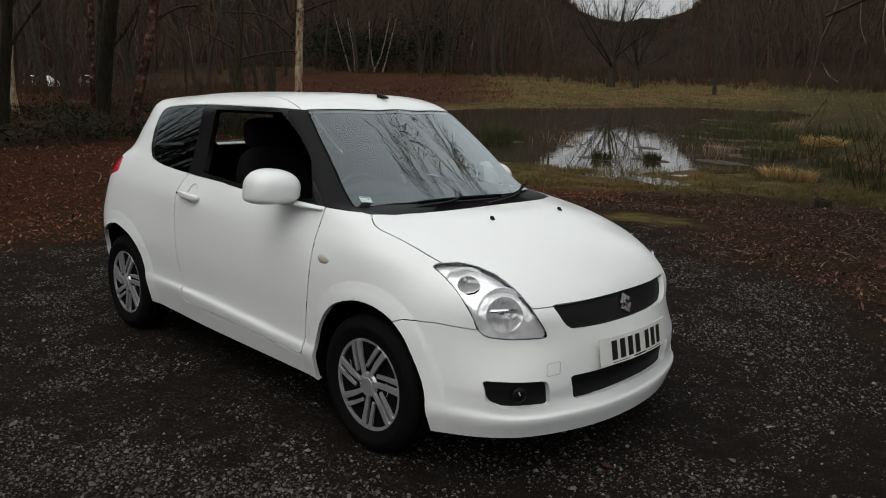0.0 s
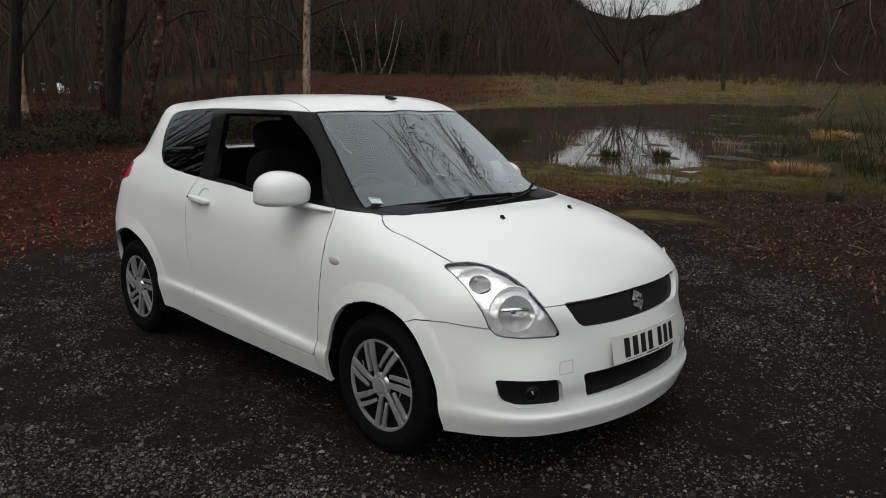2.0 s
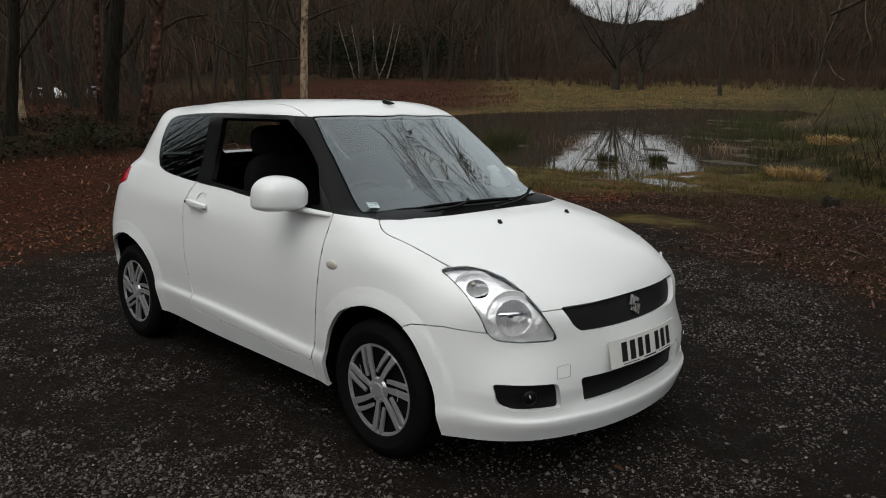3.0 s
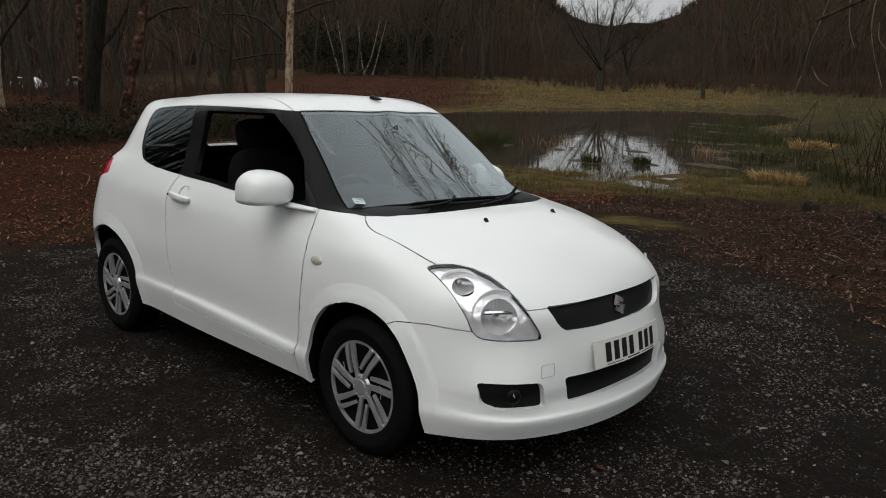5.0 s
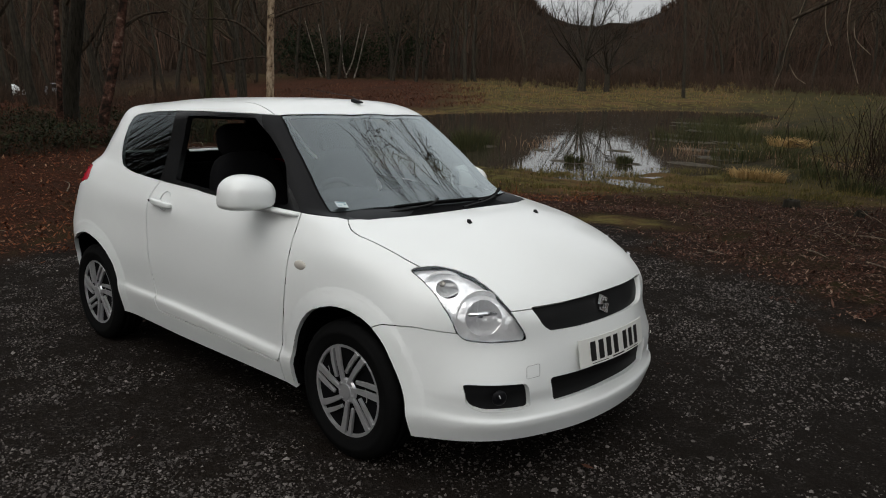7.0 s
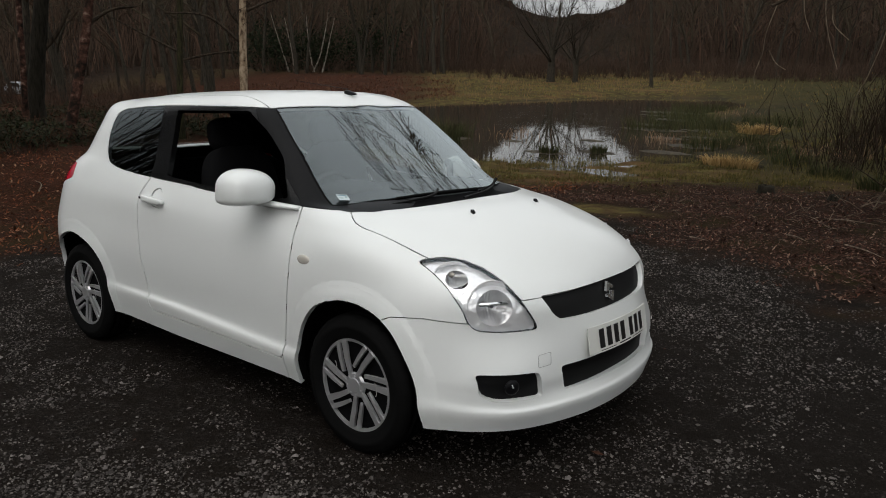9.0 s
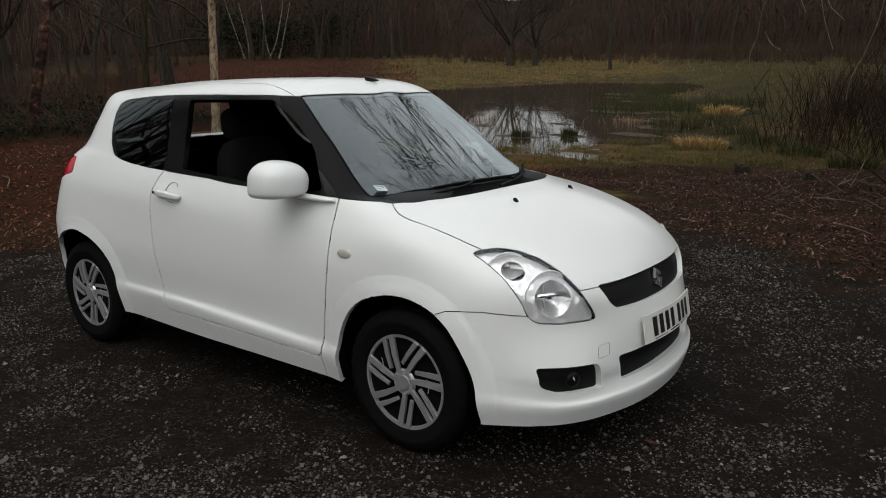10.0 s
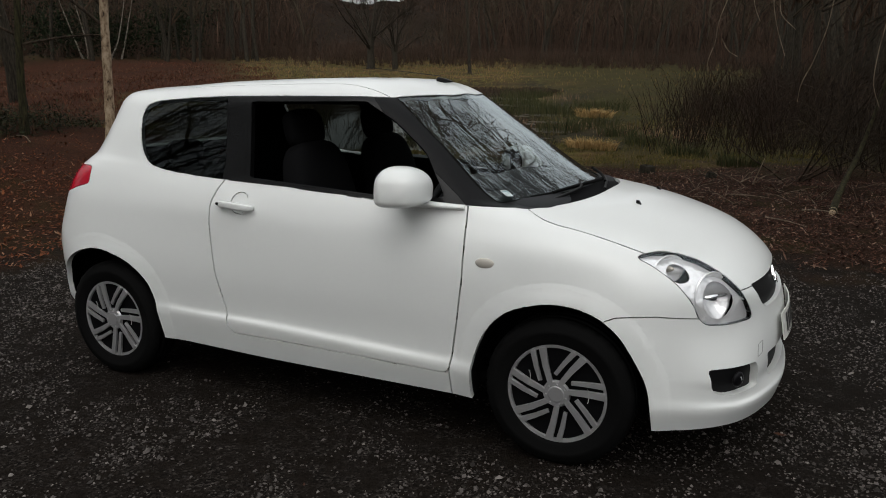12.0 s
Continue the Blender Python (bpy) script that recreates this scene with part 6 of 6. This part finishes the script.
    # the overhanging trees by the pond: limbs that reach out and hang down
    for seed, x, y, aims in ((41, 4.9, 7.4, [(.05, 3.9, 2.1), (.8, 4.5, 2.0), (.5, 5.0, 2.5), (1.7, 5.0, 1.7), (1.2, 5.6, 1.9), (.9, 4.8, 2.4), (1.6, 5.4, 2.2), (.4, 5.8, 3.0), (1.2, 6.6, 3.4), (2.2, 5.2, 1.6), (-.3, 5.2, 3.6), (-.6, 5.4, 7.2), (-.2, 6.4, 8.4), (.6, 5.0, 6.4), (-1.4, 6.8, 8.8), (-1.6, 5.2, 7.8), (.4, 7.4, 9.6), (-.9, 4.4, 6.4), (-2.4, 5.6, 6.2), (-2.8, 6.6, 5.2), (-1.8, 6.0, 5.6), (-2.2, 4.6, 4.8), (-3.0, 5.4, 7.4), (-1.2, 5.2, 5.0), (.8, 7.4, 4.2), (2.6, 6.4, 2.8), (1.8, 7.0, 1.8), (.0, 6.8, 5.0), (1.4, 5.6, 5.6), (-1.0, 6.6, 6.4), (-2.4, 6.0, 4.3), (-1.7, 6.4, 4.2), (-3.0, 6.2, 5.6), (-2.0, 5.2, 3.9)]),
                             (43, 4.2, 10.2, [(.8, 8.2, 2.2), (1.8, 8.6, 3.0), (.2, 9.0, 3.4), (2.6, 8.2, 1.8), (1.2, 9.6, 2.4), (-.6, 9.2, 4.4), (.6, 10.0, 5.4), (2.2, 9.4, 4.0), (1.6, 7.8, 1.4)])):
        r2 = random.Random(seed)
        wood = (Wood(), Wood())
        foot = Vector((0, 0, -.2))
        top = Vector((-.9, -.4, 9.5))
        wood[0].limb([foot.lerp(top, k / 8) + Vector((r2.uniform(-.06, .06), r2.uniform(-.06, .06), 0)) for k in range(9)], [.17 - .015 * k for k in range(9)], 10)
        z0 = stand(x, y)
        for ax, ay, az in aims:
            a = foot.lerp(top, min(.95, .16 + az / 11))
            b = Vector((ax - x, ay - y, az - z0))
            mid = a.lerp(b, .5) + Vector((0, 0, .45 + r2.uniform(0, .5)))
            pts = [Vector(p) for p in catmull([tuple(a), tuple(mid), tuple(b)], 6, False)]
            n = len(pts)
            radii = [.045 * (1 - .75 * i / n) for i in range(n)]
            wood[1].limb(pts, radii, 6)
            high = az > 3.8
            for k in range(10 if high else 9):
                i = r2.randrange(3 if high else 4, n - 1)
                side = Vector((r2.uniform(-1, 1), r2.uniform(-1, 1), r2.uniform(-.4, .5))).normalized()
                way = ((pts[i + 1] - pts[i]).normalized() * .7 + side).normalized()
                grow((wood[1], wood[1]), r2, pts[i].copy(), way, r2.uniform(1.0, 2.2) if high else r2.uniform(.8, 1.9), 0.021 if high else max(.009, radii[i] * .6), 0,
                     [(6, 7, .8, .0, 4), (4, 5, .8, .02, 3), (2, 0, 1, 0, 3)] if high else [(9, 5, .8, .10, 4), (6, 2, .8, .14, 3), (4, 0, 1, .12, 3)], 0.0065 if high else .0035)
        root = new("overhanging_tree")
        if seed == 41:
            for row in HANGING:
                line = [Vector((a - x, b - y, c - z0)) for a, b, c in catmull(row, 4, False)]
                pale = Wood()
                pale.limb(line, [.0052 * (1 - .45 * i / len(line)) for i in range(len(line))], 5)
                new("hanging_twig", pale.mesh("hanging_twig", twig_pale)).parent = root
        for w, part_name, mat in ((wood[0], "trunk", mossy_bark), (wood[1], "crown", twig_dark)):
            new(part_name, w.mesh(part_name, mat)).parent = root
        tagged(root, "bare overhanging tree with drooping twigs beside the pond", "tree")
        root.matrix_world = pose(x, y, z0)
    # the wood all round: a few kinds, copied
    kinds = [tree("woodland_tree", 100 + k, rng.uniform(11, 14), rng.uniform(.11, .2), FAR_PLAN, bark, twig_brown if k % 2 else twig_red, (rng.uniform(-.06, .06), rng.uniform(-.06, .06)),
                  "bare brown woodland tree", group="trees of the wood") for k in range(6)]
    places = []
    # last three spans are unseen: for reflections, the final one added to block sky
    for lo, hi, r0, r1, count in [(80, 152, 72, 98, 105), (148, 186, 24, 75, 55), (62, 92, 26, 66, 45), (40, 70, 15, 60, 15), (186, 400, 17, 45, 48), (196, 262, 14, 30, 40), (265, 385, 13, 26, 30)]:
        for _ in range(count):
            a, r = radians(rng.uniform(lo, hi)), math.sqrt(rng.uniform(r0 * r0, r1 * r1))
            places.append((r * math.cos(a), r * math.sin(a), 1.0))
    first = {}
    for i, (x, y, s) in enumerate(places):
        bearing = math.degrees(math.atan2(y + 2.8, x - 2.3))
        gap = 114.4 < bearing < 126.2 and y > 20
        s = rng.uniform(.34, .46) if gap else rng.uniform(.8, 1.25)
        k = rng.randrange(len(kinds))
        m = pose(x, y, stand(x, y), 0, 0, rng.uniform(0, 360))
        if k not in first:
            first[k] = kinds[k]
            kinds[k].matrix_world = m
        else:
            c = copy_thing(kinds[k], m)
            c.scale = (s, s, s)
    # evergreen hollies at the wood's edge
    for k, (x, y, w, h) in enumerate([(-58.5, 57.0, 4.2, 6.5), (-61.0, 52.0, 3.6, 4.6), (-63.5, 47.5, 4.0, 5.4)]):
        rng2 = np.random.default_rng(300 + k)
        n = 2600
        d3 = rng2.normal(0, 1, (n, 3))
        d3 = d3 / np.linalg.norm(d3, axis=1)[:, None] * rng2.uniform(.25, 1.2, (n, 1)) * (1 + .3 * np.sin(4 * d3[:, :1] + k) * np.cos(3 * d3[:, 1:2]))
        c3 = np.stack([d3[:, 0] * w, d3[:, 1] * w, h * .5 + d3[:, 2] * h * .5], 1)
        u3, v3 = rng2.normal(0, .07, (n, 3)), rng2.normal(0, .07, (n, 3))
        V = np.stack([c3 - u3, c3 + v3, c3 + u3, c3 - v3], 1).reshape(-1, 3)
        root = new("holly_bush")
        me = mesh_of("foliage", V, (np.arange(4)[None] + 4 * np.arange(n)[:, None]).tolist(), holly_mat, False)
        new("foliage", me).parent = root
        w2 = Wood()
        w2.limb([Vector((0, 0, -.2)), Vector((.05, 0, h * .4)), Vector((0, .05, h * .8))], [.09, .06, .03], 6)
        new("trunk", w2.mesh("trunk", far_bark)).parent = root
        tagged(root, "dark evergreen holly bush at the wood's edge", "bush", "hollies at the wood's edge")
        root.matrix_world = pose(x, y, stand(x, y))
    # the far wood behind, which nobody could count
    verts, faces, base = [], [], 0
    protos = []
    for k in kinds:
        for ob in k.children:
            me = ob.data
            co = np.empty(len(me.vertices) * 3)
            me.vertices.foreach_get("co", co)
            protos.append((k, co.reshape(-1, 3), np.array([p.vertices[:] for p in me.polygons])))
    for i in range(150):
        a, r = radians(rng.uniform(60, 190)), rng.uniform(96, 128)
        if i >= 85:
            a, r = radians(rng.uniform(108, 134)), rng.uniform(150, 178)
        x, y = r * math.cos(a), r * math.sin(a)
        gap = 115.0 < math.degrees(math.atan2(y + 2.8, x - 2.3)) < 125.8
        k, t, s = rng.choice(kinds), rng.uniform(0, 6.28), rng.uniform(.22, .36) if gap else rng.uniform(.9, 1.3)
        for owner, co, fa in protos:
            if owner == k:
                c, n = math.cos(t) * s, math.sin(t) * s
                verts.append(np.stack([co[:, 0] * c - co[:, 1] * n + x, co[:, 0] * n + co[:, 1] * c + y, co[:, 2] * s + stand(x, y)], -1))
                faces.append(fa + base)
                base += len(co)
    stuff("far_wood", np.concatenate(verts), np.concatenate(faces), twig_brown, "dense bare brown woodland on the far hillside", "woodland")
    # twiggy undergrowth of the wood
    nrng = np.random.default_rng(61)
    spans = [(70, 152, 66, 110, 30000, 3.2), (148, 188, 26, 60, 9000, 2.2), (52, 92, 24, 60, 16000, 2.6), (186, 400, 18, 45, 9000, 3.0), (56, 77, 12.5, 26, 13000, 3.2)]
    for lo, hi, r0, r1, n, top in spans:
        # each shrub is a fan of stems from one foot
        a, r = nrng.uniform(radians(lo), radians(hi), n // 10), nrng.uniform(r0, r1, n // 10)
        x, y = r * np.cos(a), r * np.sin(a)
        keep = (fractal(x, y, 6.0, 2.2, 2) > -.35) & ~((r < 74) & (a > radians(128)) & (a < radians(150)))
        x, y, r = np.repeat(x[keep], 14), np.repeat(y[keep], 14), np.repeat(r[keep], 14)
        x, y = x + nrng.normal(0, .10, len(x)), y + nrng.normal(0, .10, len(x))
        h = np.repeat(nrng.uniform(.3, 1.0, len(x) // 14), 14) * nrng.uniform(.5, 1.0, len(x)) * top
        V, F = blades(x, y, ground_height(x, y, False) - .1, h, nrng.uniform(.008, .018, len(x)) * (r / 30), nrng.uniform(.15, 1.25, len(x)), nrng)
        # the spans right of the pond take the shaded copy of the brush
        stuff("undergrowth", V, F, shaded_brush_mat if lo < 60 else brush_mat, "bare brown twiggy undergrowth of the wood", "undergrowth")
    n = 1500
    x, y = nrng.uniform(-3.4, 5.0, n), nrng.uniform(9.6, 15.5, n)
    keep = nrng.random(n) < smooth01(-.4, 2.4, x - .25 * (y - 11)) * np.clip(.55 + fractal(x, y, .9, 5.1, 2), .1, 1)
    x, y = x[keep], y[keep]
    V, F = blades(x, y, ground_height(x, y, False) - .05, nrng.uniform(.15, 1.0, len(x)) ** 1.7 * 2.0, nrng.uniform(.004, .010, len(x)), nrng.uniform(.5, 1.5, len(x)), nrng)
    stuff("undergrowth", V, F, shaded_brush_mat, "dark tangled bare thicket beside the pond", "undergrowth")
    shrubs = Wood()
    for _ in range(30):
        x, y = rng.uniform(-.6, 5.0), rng.uniform(9.2, 15.0)
        if rng.random() > float(smooth01(-.4, 2.0, np.array(x - .25 * (y - 11)))):
            continue
        foot = Vector((x, y, stand(x, y) - .1))
        for _ in range(6):
            way = Vector((rng.uniform(-1, 1), rng.uniform(-1, 1), rng.uniform(.4, 1.6))).normalized()
            grow((shrubs, shrubs), rng, foot.copy(), way, rng.uniform(1.0, 2.6), rng.uniform(.010, .022), 0, [(8, 7, .8, .035, 5), (5, 3, .8, .05, 3), (3, 0, 1, .06, 3)], .003)
    ob = new("thicket", shrubs.mesh("thicket", twig_dark))
    tagged(ob, "tangled bare brown shrubs beside the pond", "shrubs", kind="stuff")
    n = 14000
    x, y = nrng.uniform(-3.2, 9, n), nrng.uniform(13.5, 34, n)
    keep = (nrng.random(n) < smooth01(-2.8, -.6, x + .18 * (y - 13))) & (fractal(x, y, 1.6, 6.1, 2) > -.25)
    x, y = x[keep], y[keep]
    V, F = blades(x, y, ground_height(x, y, False) - .05, nrng.uniform(.15, 1.0, len(x)) ** 1.5 * 2.8, nrng.uniform(.008, .020, len(x)), nrng.uniform(.3, 1.3, len(x)), nrng)
    stuff("undergrowth", V, F, shaded_brush_mat, "dark brown scrub behind the pond", "undergrowth")
    n = 34000
    a, r = nrng.uniform(radians(58), radians(195), n), nrng.uniform(92, 182, n)
    x, y = r * np.cos(a), r * np.sin(a)
    off = np.abs(np.degrees(np.arctan2(y + 2.8, x - 2.3)) - 121.0)
    h = nrng.uniform(.3, 1.0, n) ** 1.4 * (1.6 + 8.0 * smooth01(3.0, 8.0, off))
    V, F = blades(x, y, ground_height(x, y, False) - .5, h, nrng.uniform(.06, .22, n), nrng.uniform(.05, .8, n), nrng)
    stuff("hillside_thicket", V, F, brush_mat, "bare brown thicket covering the far hillside", "woodland")
    # tree tops along the crest of the far hill, each a fan of stems
    n = 420
    a, r = nrng.uniform(radians(104), radians(140), n), nrng.uniform(152, 176, n)
    x, y = np.repeat(r * np.cos(a), 26), np.repeat(r * np.sin(a), 26)
    off = np.abs(np.degrees(np.arctan2(y + 2.8, x - 2.3)) - 121.0)
    h = np.repeat(nrng.uniform(1.8, 6.0, n), 26) * nrng.uniform(.45, 1.0, n * 26) * (.40 + .60 * smooth01(2.6, 6.5, off))
    V, F = blades(x + nrng.normal(0, .5, n * 26), y + nrng.normal(0, .5, n * 26), ground_height(x, y, False) - .6, h, nrng.uniform(.08, .26, n * 26), nrng.uniform(.05, .85, n * 26), nrng)
    stuff("hilltop_wood", V, F, brush_mat, "bare tree tops along the far skyline", "woodland")


def build_deadwood():
    def ground_at(x, y, up):
        return (x, y, float(ground_height(x, y)) + up)
    sticks = [[(-.30, 6.02, .05), (.02, 5.66, .07), (.40, 5.30, .04)], [(.2, 5.9, .03), (.75, 5.35, .05), (1.2, 4.8, .03)], [(-.3, 7.6, .06), (.2, 7.4, .10), (.9, 7.5, .05)], [(-1.1, 5.2, .02), (-.8, 5.05, .03), (-.55, 5.0, .02)],
              [(.1, 8.5, .05), (.3, 8.7, .35), (.42, 8.9, .55)], [(.05, 8.8, .04), (.35, 8.55, .22), (.7, 8.5, .3)], [(-.2, 8.6, .04), (.2, 8.9, .12), (.6, 9.2, .05)], [(.6, 6.6, .04), (1.1, 6.3, .08), (1.7, 6.2, .04)],
              [(-6.0, 2.4, .03), (-6.9, 2.8, .06), (-7.8, 3.0, .03)], [(-9.5, 4.2, .05), (-10.4, 4.6, .12), (-11.4, 4.7, .05)], [(-8.1, 1.2, .03), (-8.6, 1.5, .05), (-9.3, 1.6, .03)]]
    for s in sticks:
        mx, my = s[1][:2]
        pts = catmull([ground_at(mx + .42 * (x - mx), my + .42 * (y - my), u * .8) for x, y, u in s], 5, False)
        n = len(pts)
        ob = part("fallen_branch", tube(pts, [.010 * (1 - .7 * i / n) for i in range(n)], 6), stick_mat)
        tagged(ob, "pale fallen branch lying among leaves", "branch", "fallen branches")
    pts = catmull([ground_at(1.22, 6.45, .03), ground_at(1.27, 6.85, .14), ground_at(1.36, 7.35, .32), ground_at(1.50, 7.9, .62), ground_at(1.64, 8.3, 1.1), ground_at(1.80, 8.6, 1.9)], 6, False)
    ob = part("mossy_limb", tube(pts, [.046 - .0010 * i for i in range(len(pts))], 10), mossy_bark)
    tagged(ob, "mossy broken limb with pale cut end", "limb")
    end = Vector(pts[0])
    way = (Vector(pts[1]) - end).normalized()
    bm = bmesh.new()
    bmesh.ops.create_cone(bm, cap_ends=True, segments=12, radius1=.016, radius2=.046, depth=.20, matrix=Matrix.Translation(end - way * .05) @ way.to_track_quat('Z', 'Y').to_matrix().to_4x4())
    part("split_end", bm, cut_wood, ob, "pale split wood")
    rng = random.Random(52)
    litter = Wood()
    for k in range(120):
        x, y = (rng.uniform(-2.6, 2.4), rng.uniform(4.4, 9.6)) if k < 75 else (rng.uniform(-13, -5.5), rng.uniform(-2, 5))
        if float(line_distance(x, y, GRAVEL_EDGE, False)) < .25:
            continue
        t, n = rng.uniform(0, 6.28), rng.uniform(.06, .26)
        a, b = (x, y, .015), (x + n * math.cos(t), y + n * math.sin(t), .01 + rng.uniform(0, .09))
        mid = ((a[0] + b[0]) / 2 + rng.uniform(-.03, .03), (a[1] + b[1]) / 2 + rng.uniform(-.03, .03), .03)
        litter.limb([Vector(ground_at(*p)) for p in (a, mid, b)], [.0038, .003, .0016], 4)
    for k in range(38):
        x, y = rng.uniform(-.6, 1.7), rng.uniform(6.9, 9.3)
        t, n = rng.uniform(0, 6.28), rng.uniform(.15, .45)
        a, b = (x, y, .01), (x + n * math.cos(t), y + n * math.sin(t), rng.uniform(.02, .26))
        mid = ((a[0] + b[0]) / 2 + rng.uniform(-.05, .05), (a[1] + b[1]) / 2 + rng.uniform(-.05, .05), b[2] * .6 + .02)
        litter.limb([Vector(ground_at(*q)) for q in (a, mid, b)], [.0045, .0036, .0018], 4)
    ob = new("twig_litter", litter.mesh("twig_litter", stick_mat))
    tagged(ob, "short pale broken twigs scattered on the leaves", "twigs", kind="stuff")
    for x, y, r, h in ((-1.55, 9.84, .13, .15), (-.45, 9.45, .08, .08)):
        bm = bmesh.new()
        rows = []
        for k, (rr, z) in enumerate([(r * 1.5, -.05), (r * 1.1, .04), (r, h * .5), (r * .95, h * .95), (r * .6, h), (0.001, h * .97)]):
            rows.append([bm.verts.new((rr * math.cos(a) * (1 + .18 * noise.noise(Vector((3 * math.cos(a), 3 * math.sin(a), k * .3)))), rr * math.sin(a), z + .04 * noise.noise(Vector((2 * math.cos(a), 2 * math.sin(a), 5))))) for a in [2 * math.pi * j / 16 for j in range(16)]])
        for p, q in zip(rows, rows[1:]):
            for j in range(16):
                bm.faces.new((p[j - 1], p[j], q[j], q[j - 1]))
        bmesh.ops.recalc_face_normals(bm, faces=bm.faces)
        ob = part("tree_stump", bm, dark_bark)
        ob.matrix_basis = pose(*ground_at(x, y, 0))
        tagged(ob, "low dark rotten tree stump", "stump")


def build_far_car(x, y, turn, mat, label):
    root = new("parked_car")
    root.matrix_world = pose(x, y, float(ground_height(x, y, False)), 0, 0, turn)
    prof = [(-2.0, .3), (-2.05, .7), (-1.9, 1.0), (-1.3, 1.45), (.1, 1.45), (.8, .98), (1.9, .85), (2.05, .6), (2.0, .3)]
    bm = bmesh.new()
    a = [bm.verts.new((px, -.82, pz)) for px, pz in prof]
    b = [bm.verts.new((px, .82, pz)) for px, pz in prof]
    bm.faces.new(a)
    bm.faces.new(b[::-1])
    for i in range(len(a)):
        bm.faces.new((a[i - 1], b[i - 1], b[i], a[i]))
    bmesh.ops.bevel(bm, geom=bm.edges[:], offset=.06, segments=2, affect='EDGES')
    part("body", bm, mat, root)
    for y0 in (-.83, .83):
        bm = bmesh.new()
        slab(bm, [(-1.6, 1.0), (-1.2, 1.38), (.05, 1.38), (.6, 1.0)], -y0 - .012, -y0 + .012)
        part("side_window", bm, tinted, root, smooth=False)
        for wx in (-1.25, 1.25):
            bm = bmesh.new()
            bmesh.ops.create_cone(bm, cap_ends=True, segments=20, radius1=.31, radius2=.31, depth=.2, matrix=pose(wx, y0 * .9, .31, 90))
            part("wheel", bm, rubber, root)
    tagged(root, label, "car", "cars parked beyond the wood")


build_mud_banks()
build_reeds()
build_clumps()
build_trees()
build_deadwood()
build_far_car(-80.0, 24.3, 18, paint, "white car parked far beyond the trees")
build_far_car(-79.0, 29.3, 15, far_grey, "grey car parked far beyond the trees")
build_grass()
build_leaves()
build_stones()
